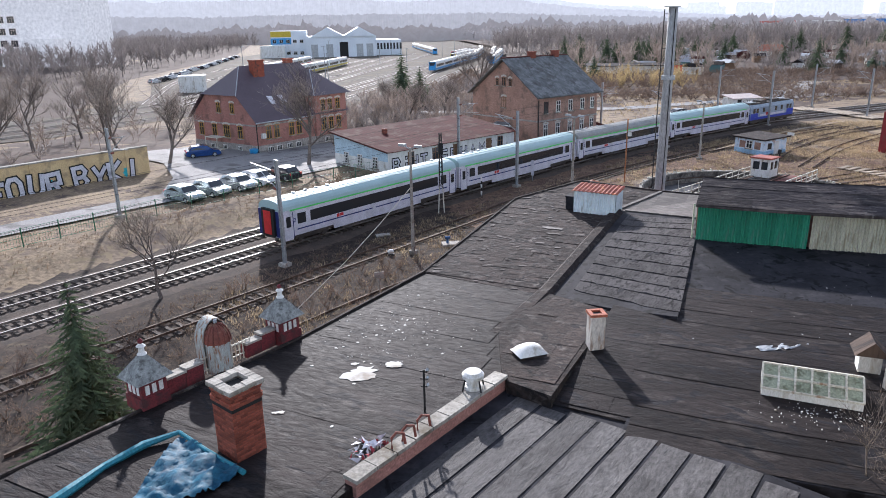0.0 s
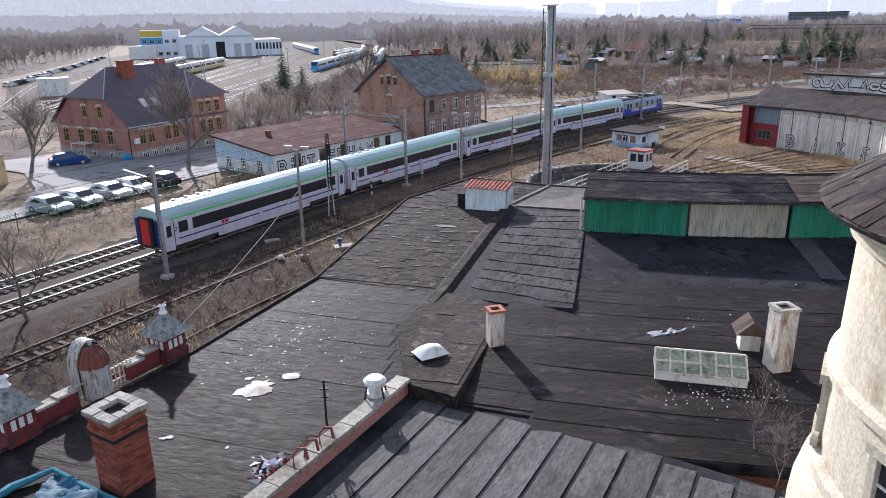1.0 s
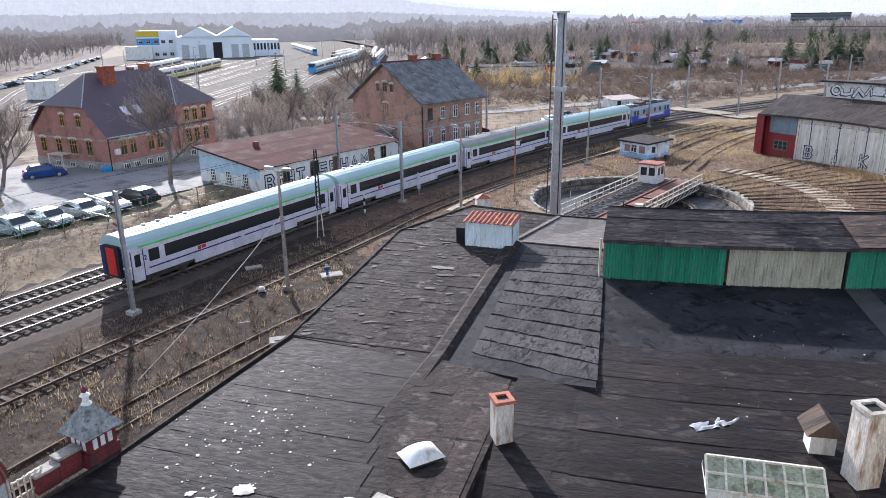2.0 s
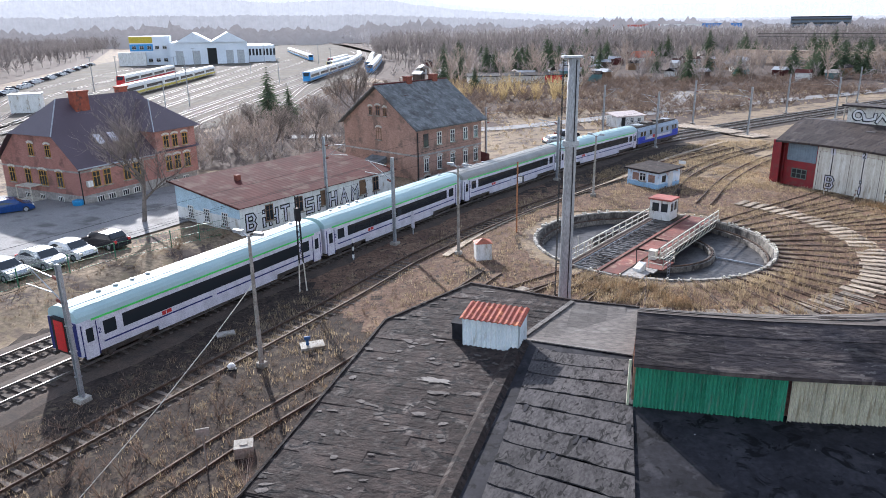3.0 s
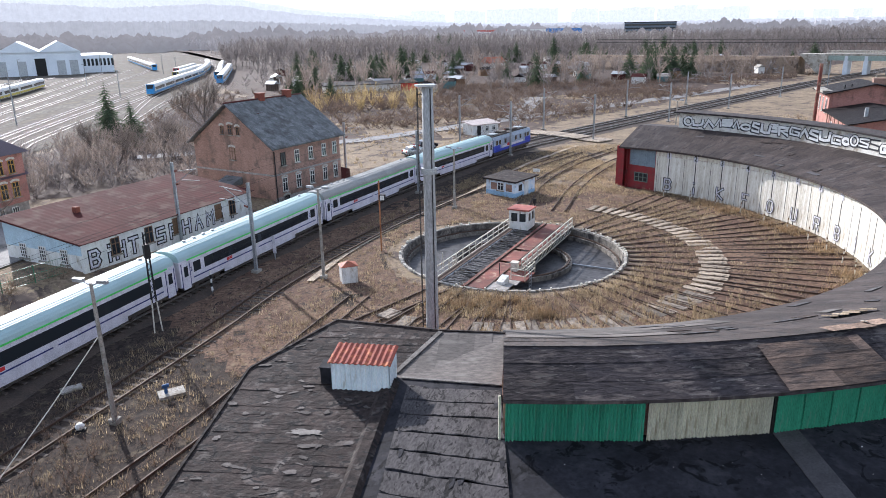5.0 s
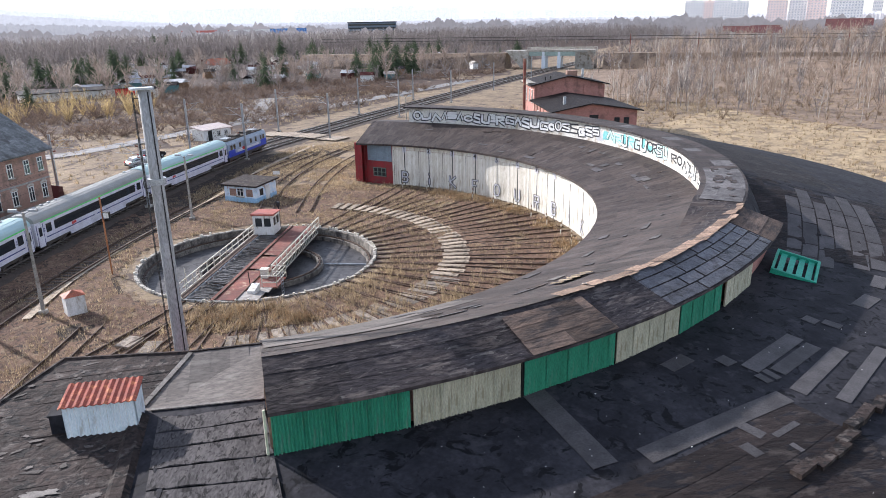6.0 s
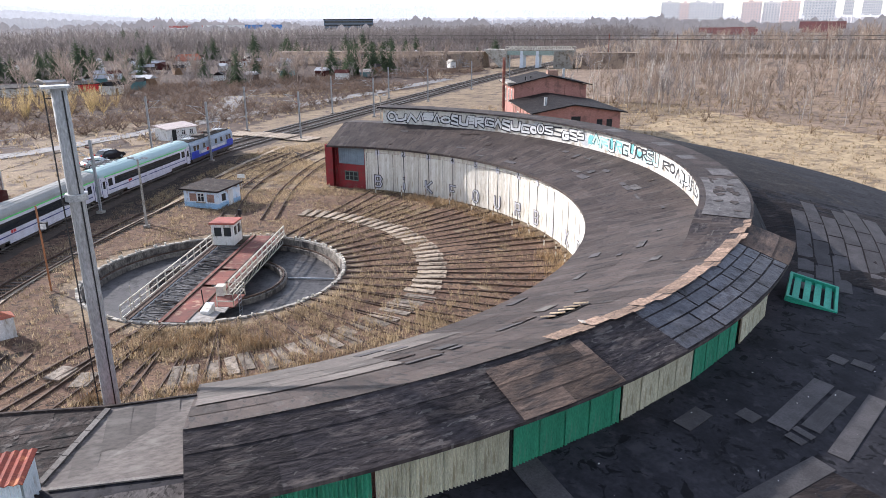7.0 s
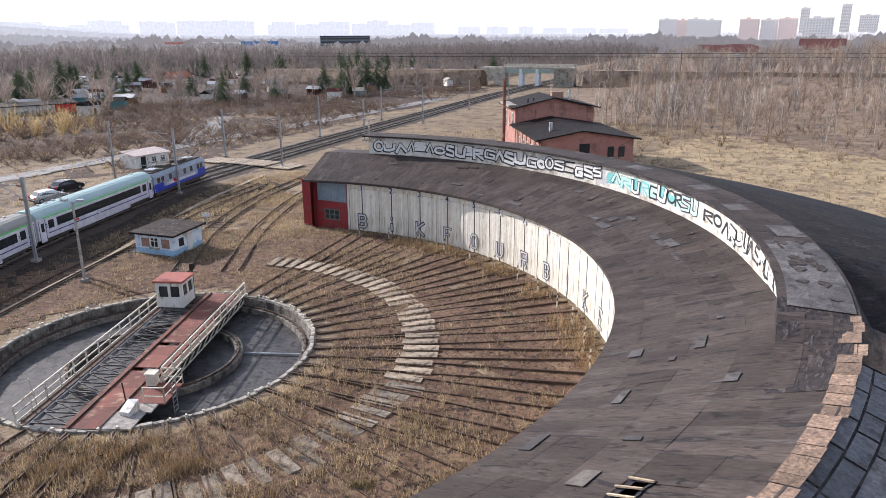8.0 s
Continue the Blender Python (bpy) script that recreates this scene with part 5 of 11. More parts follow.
# low roof: sheets along the parapet
piece_parts("felt_strip", felt_on(roofE, flat(E_Z), (0.462, 0.887), 0.95, 5.5, lap=0.88, skip=0.03), M_FELT_PALE, HALL, "grey mineral felt strip", 120)
m = Mesh()
a, b = Vector((-5.2, 5.5)), Vector((-1.92, 11.8))
for t in range(9):
    p, q = a.lerp(b, t / 9), a.lerp(b, (t + 1) / 9 - 0.004)
    part("coping_slab", Mesh().bar((*p, 5.78 + random.uniform(-0.02, 0.02)), (*q, 5.78 + random.uniform(-0.02, 0.02)), 0.5, 0.12), M_CONCRETE, HALL, "weathered concrete coping")
part("parapet", Mesh().bar((*a, 5.3), (*b, 5.3), 0.4, 0.85), M_BRICK_RED, HALL, "red brick parapet")
# white blotches on the front roof
for i, (x, y, w, d) in enumerate(((-6.67, 11.6, 1.5, 1.25), (-5.73, 12.27, 0.6, 0.5), (-8.5, 8.6, 0.5, 0.25), (-7.1, 12.1, 0.3, 0.2))):
    o = ragged_patch(x, y, 5.63, w, d, 20, M_PLASTER, HALL, "white_blotch", i + 5)
dots = Mesh()
for i in range(170):
    t = random.random()
    x, y = random.gauss(-6.3, 1.3), random.gauss(15.4, 2.0)
    if inside((x, y), roofB):
        r = 0.015 + 0.06 * random.random() ** 2.5
        dots.prism([(x + r * math.cos(a) * random.uniform(0.4, 1.2), y + r * math.sin(a) * random.uniform(0.4, 1.2)) for a in (0, 0.8, 1.6, 2.4, 3.1, 3.9, 4.7, 5.5)], 5.62, 5.632)
tagged(part("white_flake_scatter", dots, M_PLASTER, HALL), kind="stuff")


M_SHEDWHITE = mat("pale_blue_white_sheet", (0.68, 0.74, 0.76), (0.58, 0.65, 0.67), size=1.0, rough=0.55, bump=0.05, stain=(0.4, 0.42, 0.4), stain_size=0.6, stain_amt=0.12, stretch=(2, 2, 0.5))


def build_shed():
    sh = thing("roof_shed", "white corrugated shed with an orange ribbed roof", "roof shed", frame_on((0.942, -0.335), (0.33, 30.5, 6.52)))
    W, D, H = 2.38, 1.22, 1.36
    part("wall", Mesh().box(0.03, 0.04, 0, W - 0.03, D - 0.04, H - 0.1), M_WHITE, sh)
    for m, w in ((pose(0, 0, 0), W), (pose(W, 0, 0, 0, 0, 90), D), (pose(W, D, 0, 0, 0, 180), W), (pose(0, D, 0, 0, 0, 270), D)):
        o = part("corrugated_sheet", corrugated(w, H, 0.2, 0.045, 0.05), M_SHEDWHITE, sh, "white corrugated sheet")
        o.matrix_basis = m
    n = 22
    r = Mesh()
    vs = []
    for i in range(n + 1):
        x = -0.12 + (W + 0.24) * i / n
        up = 0.05 if i % 2 else 0.0
        vs += [(x, -0.18, H + up), (x, D + 0.15, H + 0.17 + up), (x, -0.18, H - 0.03 + up), (x, D + 0.15, H + 0.14 + up)]
    fs = []
    for i in range(n):
        a = 4 * i
        fs += [(a, a + 4, a + 5, a + 1), (a + 2, a + 3, a + 7, a + 6), (a, a + 2, a + 6, a + 4), (a + 1, a + 5, a + 7, a + 3)]
    r.add(vs, fs)
    part("roof", r, mat("rusty_red_ribbed_sheet", (0.25, 0.065, 0.045), (0.17, 0.05, 0.038), size=0.5, rough=0.8, spec=0.1, bump=0.2, stain=(0.42, 0.16, 0.08), stain_size=0.4, stain_amt=0.3), sh, "orange ribbed sheet roof")
    part("side_box", Mesh().box(-0.62, 0.3, -0.05, -0.02, 1.0, 0.85).box(-0.66, 0.26, 0.85, 0, 1.04, 0.9), M_FELT_BLACK, sh, "black felted box")


build_shed()


def build_mast():
    ma = thing("steel_mast", "tall grey tubular mast with a caged ladder", "mast", pose(6.3, 41.6, 0))
    part("pole", Mesh().tube([(0, 0, -0.1), (0, 0, 4.5), (0, 0, 13.3), (0, 0, 17.8)], [0.40, 0.36, 0.32, 0.30], 20), M_POLE, ma, smooth=True)
    part("collar", Mesh().lathe([(0.3, 13.15), (0.45, 13.15), (0.45, 13.45), (0.3, 13.45)], 20), M_STEEL, ma)
    part("top_plate", Mesh().box(-0.62, -0.4, 17.8, 0.42, 0.4, 17.9), M_STEEL, ma)
    l = Mesh()
    for dx in (-0.42, -0.55):
        for dy in (-0.16, 0.16):
            if dx < -0.5:
                l.bar((dx, dy, 1.0), (dx, dy, 17.7), 0.035)
    z = 1.2
    while z < 17.7:
        l.bar((-0.55, -0.16, z), (-0.55, 0.16, z), 0.025)
        z += 0.4
    z = 2
    while z < 17.7:
        l.bar((-0.3, 0, z), (-0.55, 0, z), 0.04)
        z += 2.2
    part("ladder", l, M_BLACK, ma)
    part("cable", Mesh().tube([(0.1, -0.36, 0.3), (0.12, -0.34, 9), (0.1, -0.31, 17.7)], 0.03, 5), M_BLACK, ma)


build_mast()


def build_tower():
    tw = thing("water_tower", "cream rendered round tower with ornate windows and a shingled roof", "tower", pose(11.75, 2.25, -0.5))
    prof = [(5.2, 0), (5.2, 7.2), (5.17, 7.6), (5.05, 8.1), (4.9, 8.45), (4.9, 8.7), (4.74, 8.8), (4.72, 10.55), (4.86, 10.6), (4.86, 10.75), (4.7, 10.85),
            (4.66, 13.3), (4.82, 13.4), (4.86, 13.62), (5.05, 13.75), (5.05, 13.95)]
    m_cream = mat("cream_render", (0.56, 0.51, 0.4), (0.46, 0.41, 0.32), size=1.6, rough=0.85, bump=0.2, contrast=0.2, stain=(0.32, 0.25, 0.16), stain_size=1.3, stain_amt=0.22, stretch=(1, 1, 0.7))
    part("shaft", Mesh().lathe(prof, 72), m_cream, tw, smooth=False)
    part("roof", Mesh().lathe([(4.6, 14.0), (5.35, 13.95), (5.42, 14.05), (0.15, 17.6)], 72), M_FELT_BROWN, tw, "weathered shingled cone roof")
    sh = Mesh()
    for k in range(9):
        r0 = 5.44 - 0.5 * k
        z0 = 14.06 + (5.44 - r0) * 0.672
        n = int(r0 * 2 * math.pi / 0.42)
        for i in range(n):
            a0, a1 = 2 * math.pi * (i + random.uniform(-0.1, 0.1)) / n, 2 * math.pi * (i + 0.95) / n
            u = 0.03 + random.uniform(0, 0.035)
            vs = [(r0 * math.cos(a0), r0 * math.sin(a0), z0 + u), (r0 * math.cos(a1), r0 * math.sin(a1), z0 + u),
                  ((r0 - 0.56) * math.cos(a1), (r0 - 0.56) * math.sin(a1), z0 + 0.4 + 0.01), ((r0 - 0.56) * math.cos(a0), (r0 - 0.56) * math.sin(a0), z0 + 0.4 + 0.01)]
            sh.add(vs, [(0, 1, 2, 3)])
    tagged(part("shingle_layer", sh, M_FELT_BROWN, tw), kind="stuff")
    for ang, z, w, h in ((192, 8.95, 0.75, 1.25), (231, 8.95, 0.75, 1.25), (270, 8.95, 0.75, 1.25), (200, 11.4, 0.5, 0.8), (234, 11.4, 0.5, 0.8), (258, 11.4, 0.5, 0.8), (150, 8.95, 0.75, 1.25), (110, 8.95, 0.75, 1.25)):
        a = radians(ang)
        mm = Matrix.Translation((4.66 * math.cos(a), 4.66 * math.sin(a), z)) @ Matrix.Rotation(a + math.pi / 2, 4, "Z")
        fr = Mesh().box(-w / 2 - 0.16, -0.18, -0.1, -w / 2, 0.1, h + 0.1).box(w / 2, -0.18, -0.1, w / 2 + 0.16, 0.1, h + 0.1)
        fr.box(-w / 2 - 0.22, -0.24, h, w / 2 + 0.22, 0.1, h + 0.2).box(-w / 2 - 0.2, -0.24, -0.2, w / 2 + 0.2, 0.1, -0.02)
        win = part("window", fr, m_cream, tw, "moulded window surround")
        win.matrix_basis = mm
        g = part("pane", Mesh().box(-w / 2, -0.07, 0, w / 2, -0.04, h), M_GLASS, win)
        part("glazing_bar", Mesh().box(-0.025, -0.1, 0, 0.025, -0.06, h).box(-w / 2, -0.1, h * 0.55, w / 2, -0.06, h * 0.55 + 0.05), M_WHITE, win)
        for s in (-1, 1):
            o = part("scroll", Mesh().lathe([(0.06, -0.06), (0.16, -0.06), (0.16, 0.06), (0.06, 0.06), (0.06, -0.06)], 14), m_cream, win)
            o.matrix_basis = Matrix.Translation((s * (w / 2 + 0.24), -0.16, 0.0)) @ Matrix.Rotation(math.pi / 2, 4, "X")


build_tower()


M_MAROON = mat("maroon_painted_brick", (0.165, 0.03, 0.034), (0.11, 0.025, 0.028), size=0.5, rough=0.8, bump=0.4, stain=(0.07, 0.03, 0.03), stain_size=0.4)
M_CAPSLATE = mat("pale_grey_slate", (0.3, 0.31, 0.29), (0.2, 0.21, 0.2), size=0.35, grain=9, rough=0.75, bump=0.4, stain=(0.1, 0.1, 0.095), stain_size=0.2)


def build_turret(x, y, ang):
    t = thing("parapet_turret", "small crimson brick turret with a slated pyramid cap", "turret", pose(x, y, 5.5, 0, 0, ang) @ Matrix.Diagonal((0.78, 0.78, 0.86, 1)), group="parapet turrets")
    part("body", Mesh().box(-0.62, -0.62, 0, 0.62, 0.62, 0.55).box(-0.56, -0.56, 0.55, 0.56, 0.56, 1.2), M_MAROON, t, "crimson painted brick body")
    niche = Mesh()
    for a in range(4):
        mm = Matrix.Rotation(math.pi / 2 * a, 4, "Z")
        for s in (-0.3, 0.0, 0.3):
            niche.box(s - 0.09, -0.575, 0.66, s + 0.09, -0.555, 1.02, mm)
    piece_parts("niche", niche, M_WHITE, t)
    cap = Mesh()
    for k in range(9):
        r0, r1 = 0.8 - 0.076 * k, 0.8 - 0.076 * (k + 1) - 0.02
        z0 = 1.2 + 0.094 * k
        cap.add([(-r0, -r0, z0), (r0, -r0, z0), (r0, r0, z0), (-r0, r0, z0), (-r1, -r1, z0 + 0.094), (r1, -r1, z0 + 0.094), (r1, r1, z0 + 0.094), (-r1, r1, z0 + 0.094)],
                [(3, 2, 1, 0), (0, 1, 5, 4), (1, 2, 6, 5), (2, 3, 7, 6), (3, 0, 4, 7), (4, 5, 6, 7)])
    part("cap", cap, M_CAPSLATE, t, "grey slated cap")
    part("finial", Mesh().lathe([(0.12, 2.0), (0.2, 2.05), (0.12, 2.15), (0.1, 2.3), (0.19, 2.36), (0.1, 2.44), (0.01, 2.5)], 12), M_WHITE, t, "white finial")
    part("finial_tip", Mesh().lathe([(0.01, 2.42), (0.1, 2.5), (0.1, 2.6), (0.01, 2.68)], 10), M_MAROON, t)


EDGE = math.degrees(math.atan2(6.4, 3.3))
build_turret(-10.5, 13.9, EDGE)
build_turret(-12.9, 8.7, EDGE)
PAR = thing("brick_parapet", "broken crimson brick parapet with pale coping", "parapet", kind="structure")
for t, h in ((0.17, 0.55), (0.29, 0.6), (0.73, 0.5), (0.85, 0.62)):
    x, y = -12.9 + 2.4 * t, 8.7 + 5.2 * t
    o = part("parapet_block", Mesh().box(-0.33, -0.16, 0, 0.33, 0.16, h), M_MAROON, PAR)
    o.matrix_basis = pose(x, y, 5.55, 0, 0, EDGE)
    o = part("coping", Mesh().box(-0.35, -0.2, h, 0.35, 0.2, h + 0.08), M_CONCRETE, PAR)
    o.matrix_basis = pose(x, y, 5.55, 0, 0, EDGE)
m = Mesh()
for t0, t1 in ((0.30, 0.44), (0.58, 0.72)):
    for k in range(6):
        t = t0 + (t1 - t0) * k / 5
        m.bar((-12.9 + 2.4 * t, 8.7 + 5.2 * t, 5.55), (-12.9 + 2.4 * t, 8.7 + 5.2 * t, 6.25), 0.035)
    for hz in (5.75, 6.2):
        m.bar((-12.9 + 2.4 * t0, 8.7 + 5.2 * t0, hz), (-12.9 + 2.4 * t1, 8.7 + 5.2 * t1, hz), 0.04)
part("iron_railing", m, M_WHITESTEEL, PAR)

VENT = thing("roof_vent", "rust-streaked cylindrical vent with a ribbed dome", "roof vent", pose(-11.7, 11.15, 5.55) @ Matrix.Diagonal((0.7, 0.7, 0.92, 1)))
m_vent = mat("rust_streaked_paint", (0.42, 0.45, 0.43), (0.34, 0.34, 0.30), size=0.5, rough=0.7, bump=0.15, stain=(0.25, 0.11, 0.05), stain_size=0.35, stain_amt=0.5, stretch=(3, 3, 0.6))
part("drum", Mesh().lathe([(0.62, 0), (0.62, 1.15), (0.66, 1.15), (0.66, 1.22)], 28), m_vent, VENT, smooth=False)
dome = Mesh()
dome.lathe([(0.66 * math.cos(a), 1.2 + 0.72 * math.sin(a)) for a in [i * math.pi / 16 for i in range(9)]], 28)
part("dome", dome, M_RUST, VENT, "ribbed rusty dome", smooth=True)
hood = Mesh()
arch = [(0.74 * math.cos(t), 1.25 + 0.85 * math.sin(t)) for t in [i * math.pi / 14 for i in range(15)]]
arch = [(0.74, 0.0)] + arch + [(-0.74, 0.0)]
k = len(arch)
hood.add([(x, 0.1, z) for x, z in arch] + [(x, 0.78, z) for x, z in arch] + [(x * 0.93, 0.1, z * 0.975) for x, z in arch], [(i, i + 1, i + 1 + k, i + k) for i in range(k - 1)] + [(i, 2 * k + i, 2 * k + i + 1, i + 1) for i in range(k - 1)])
hood.add([(x, 0.78, z) for x, z in arch], [tuple(range(k))])
o = part("hood", hood, m_vent, VENT, "arched grey-blue sheet hood")
o.matrix_basis = pose(0, 0, 0, 0, 0, 62)
rib = Mesh()
for k in range(14):
    a = 2 * math.pi * k / 14
    rib.tube([(0.68 * math.cos(b) * math.cos(a), 0.68 * math.cos(b) * math.sin(a), 1.2 + 0.74 * math.sin(b)) for b in [i * math.pi / 12 for i in range(6)]], 0.03, 5)
part("rib", rib, M_RUST, VENT)
part("knob", Mesh().lathe([(0.01, 1.9), (0.1, 1.95), (0.1, 2.05), (0.01, 2.1)], 10), M_STEEL, VENT)


def brick_courses(parent, name, w, h, material, cap):
    """A square brick stack built of single bricks."""
    part("core", Mesh().box(-w / 2 + 0.03, -w / 2 + 0.03, 0, w / 2 - 0.03, w / 2 - 0.03, h - 0.12), M_CONCRETE, parent)
    rows = int(h / 0.078)
    per = 4
    unit = w / per
    bases = {}
    for r in range(rows):
        cuts = [1.0] * per if r % 2 else [0.5] + [1.0] * (per - 1) + [0.5]
        out = 0.0 if r < rows - 8 or r % 4 < 2 else 0.045
        for side in range(4):
            at = -w / 2
            for c in cuts:
                m = Matrix.Rotation(side * math.pi / 2, 4, "Z") @ Matrix.Translation((at + c * unit / 2, -w / 2 + 0.05 - out + random.uniform(-0.004, 0.004), r * 0.078 + 0.01)) @ Matrix.Rotation(random.uniform(-0.012, 0.012), 4, "Z")
                if c not in bases:
                    hl = c * unit / 2 - 0.006
                    bases[c] = part("brick", Mesh().box(-hl, -0.055, 0, hl, 0.055, 0.066), material, parent)
                    bases[c].matrix_basis = m
                else:
                    twin(bases[c], m, parent)
                at += c * unit
    s = w / 2 + 0.08
    crown = None
    for side in range(4):
        for k in range(6):
            m = Matrix.Rotation(side * math.pi / 2, 4, "Z") @ Matrix.Translation((-s + 0.1 + k * (2 * s - 0.3) / 6, -s + 0.13, h - 0.06 + random.uniform(-0.015, 0.02))) @ Matrix.Rotation(random.uniform(-0.07, 0.07), 4, "Z")
            if crown is None:
                crown = part("crown_brick", Mesh().box(-0.09, -0.14, 0, 0.09, 0.14, 0.13), cap, parent, "pale mortar-covered brick")
                crown.matrix_basis = m
            else:
                twin(crown, m, parent)
    part("soot_band", Mesh().box(-w / 2 - 0.012, -w / 2 - 0.012, h - 0.62, w / 2 + 0.012, w / 2 + 0.012, h - 0.52), M_BLACK, parent)
    part("flue", Mesh().box(-w / 2 + 0.22, -w / 2 + 0.22, h - 0.1, w / 2 - 0.22, w / 2 - 0.22, h - 0.08), M_BLACK, parent)


M_BRICKPIECE = mat("orange_red_brick", (0.30, 0.08, 0.046), (0.21, 0.058, 0.037), size=0.3, rough=0.85, bump=0.35, stain=(0.10, 0.05, 0.04), stain_size=0.5, stain_amt=0.4, random_tone=0.45)
CH = thing("brick_chimney", "square red brick chimney with a broken pale crown", "chimney", pose(-8.7, 6.6, 5.55, 0, 0, 60))
brick_courses(CH, "brick", 0.95, 2.2, M_BRICKPIECE, M_CONCRETE)


def small_chimney(name, label, x, y, z, w, h, ang, body, top):
    c = thing(name, label, "chimney", pose(x, y, z, 0, 0, ang))
    part("shaft", Mesh().box(-w / 2, -w / 2, 0, w / 2, w / 2, h).box(-w / 2 - 0.03, -w / 2 - 0.03, 0, w / 2 + 0.03, w / 2 + 0.03, 0.12), body, c)
    t = w / 2 + 0.04
    part("cap", Mesh().box(-t, -t, h, -t + 0.14, t, h + 0.1).box(t - 0.14, -t, h, t, t, h + 0.1).box(-t + 0.14, -t, h, t - 0.14, -t + 0.14, h + 0.1)
         .box(-t + 0.14, t - 0.14, h, t - 0.14, t, h + 0.1), top, c)
    part("flue", Mesh().box(-w / 2 + 0.08, -w / 2 + 0.08, h, w / 2 - 0.08, w / 2 - 0.08, h + 0.03), M_BLACK, c)
    return c


M_STAINED = mat("rust_stained_render", (0.56, 0.52, 0.46), (0.42, 0.37, 0.32), size=0.6, rough=0.85, bump=0.3, stain=(0.24, 0.15, 0.1), stain_size=0.45, stain_amt=0.42, stretch=(1.5, 1.5, 0.4))
small_chimney("render_chimney", "slim pale rendered chimney with a brick top", 1.18, 14.5, 5.3, 0.52, 1.7, 17, M_STAINED, M_TILE)
small_chimney("white_chimney", "tall white rendered flue stained with rust", 10.4, 12.5, 5.45, 0.64, 2.4, 10, M_STAINED, M_CONCRETE)
VB = thing("vent_box", "white vent box under a little pitched cap", "roof vent", pose(9.95, 13.8, 5.7, 0, 0, -10))
part("box", Mesh().box(-0.33, -0.28, 0, 0.33, 0.28, 0.85), M_WHITE, VB)
part("cap", Mesh().add([(-0.52, -0.5, 0.8), (0.52, -0.5, 0.8), (0.52, 0.5, 0.8), (-0.52, 0.5, 0.8), (0, -0.5, 1.3), (0, 0.5, 1.3)],
                       [(3, 2, 1, 0), (0, 1, 4), (2, 3, 5), (1, 2, 5, 4), (3, 0, 4, 5)]), M_RUSTBROWN, VB, "brown pitched cap")


def build_rooflight():
    r = thing("rooflight", "long glazed rooflight with greenish dirty panes", "rooflight", pose(6.25, 11.95, 5.62, 0, 0, -13))
    W, D, H = 2.82, 0.8, 0.5
    part("kerb", Mesh().box(0, 0, 0, W, D + 0.5, 0.25), M_WHITE, r)
    m_gl = mat("mossy_glass", (0.33, 0.36, 0.27), (0.25, 0.28, 0.2), size=0.4, rough=0.35, bump=0.05, stain=(0.14, 0.15, 0.1), stain_size=0.3)
    for i in range(6):
        for k in range(2):
            x0, x1 = W * i / 6 + 0.03, W * (i + 1) / 6 - 0.03
            a, b = k * 0.5, k * 0.5 + 0.47
            part("pane", Mesh().add([(x0, D * a, 0.25 + H * a), (x1, D * a, 0.25 + H * a), (x1, D * b, 0.25 + H * b), (x0, D * b, 0.25 + H * b)], [(0, 1, 2, 3)]), m_gl, r)
    fr = Mesh()
    for i in range(7):
        fr.bar((W * i / 6, 0, 0.27), (W * i / 6, D, 0.27 + H), 0.06)
    for t in (0, 0.5, 1):
        fr.bar((0, D * t, 0.27 + H * t), (W, D * t, 0.27 + H * t), 0.06)
    part("frame", fr, M_WHITESTEEL, r)
    part("back", Mesh().add([(0, D, 0.25 + H), (W, D, 0.25 + H), (W, D + 0.5, 0.2), (0, D + 0.5, 0.2), (0, 0, 0.25), (W, 0, 0.25)],
                            [(0, 1, 2, 3), (4, 0, 3), (1, 5, 2)]), M_FELT, r)


build_rooflight()
HAT = thing("dome_rooflight", "white pillow-shaped plastic rooflight on a kerb", "rooflight", pose(-1.12, 13.5, 5.75, 0, 0, 30))
part("kerb", Mesh().box(-0.5, -0.38, 0, 0.5, 0.38, 0.12), M_FELT, HAT)
d = Mesh()
n = 8
vs = []
for i in range(n + 1):
    for k in range(n + 1):
        x, y = -0.55 + 1.1 * i / n, -0.43 + 0.86 * k / n
        vs.append((x, y, 0.12 + 0.3 * (math.sin(math.pi * i / n) * math.sin(math.pi * k / n)) ** 0.5))
d.add(vs, [(i * (n + 1) + k, (i + 1) * (n + 1) + k, (i + 1) * (n + 1) + k + 1, i * (n + 1) + k + 1) for i in range(n) for k in range(n)])
part("dome", d, M_WHITE, HAT, smooth=True)
COWL = thing("fan_cowl", "round white fan cowl on the parapet", "roof vent", pose(-2.72, 10.65, 5.84))
part("drum", Mesh().lathe([(0.02, 0.02), (0.3, 0.02), (0.3, 0.12), (0.22, 0.14), (0.22, 0.36), (0.34, 0.38), (0.36, 0.5), (0.26, 0.6), (0.02, 0.62)], 22), M_WHITE, COWL)
fr = Mesh()
for k in range(4):
    a = math.pi / 4 + k * math.pi / 2
    fr.bar((0.42 * math.cos(a), 0.42 * math.sin(a), 0), (0.3 * math.cos(a), 0.3 * math.sin(a), 0.45), 0.04)
part("bracket", fr, M_BLACK, COWL)
AER = thing("insulator_pole", "thin black iron pole with insulators", "pole", pose(-4.03, 9.35, 5.6))
part("pole", Mesh().tube([(0, 0, 0), (0, 0, 1.45)], 0.035, 6), M_BLACK, AER)
part("crossarm", Mesh().bar((-0.12, 0, 1.4), (0.12, 0, 1.4), 0.04).bar((-0.12, 0, 1.15), (0.12, 0, 1.15), 0.04).bar((-0.1, 0, 0.9), (0.1, 0, 0.9), 0.04), M_BLACK, AER)
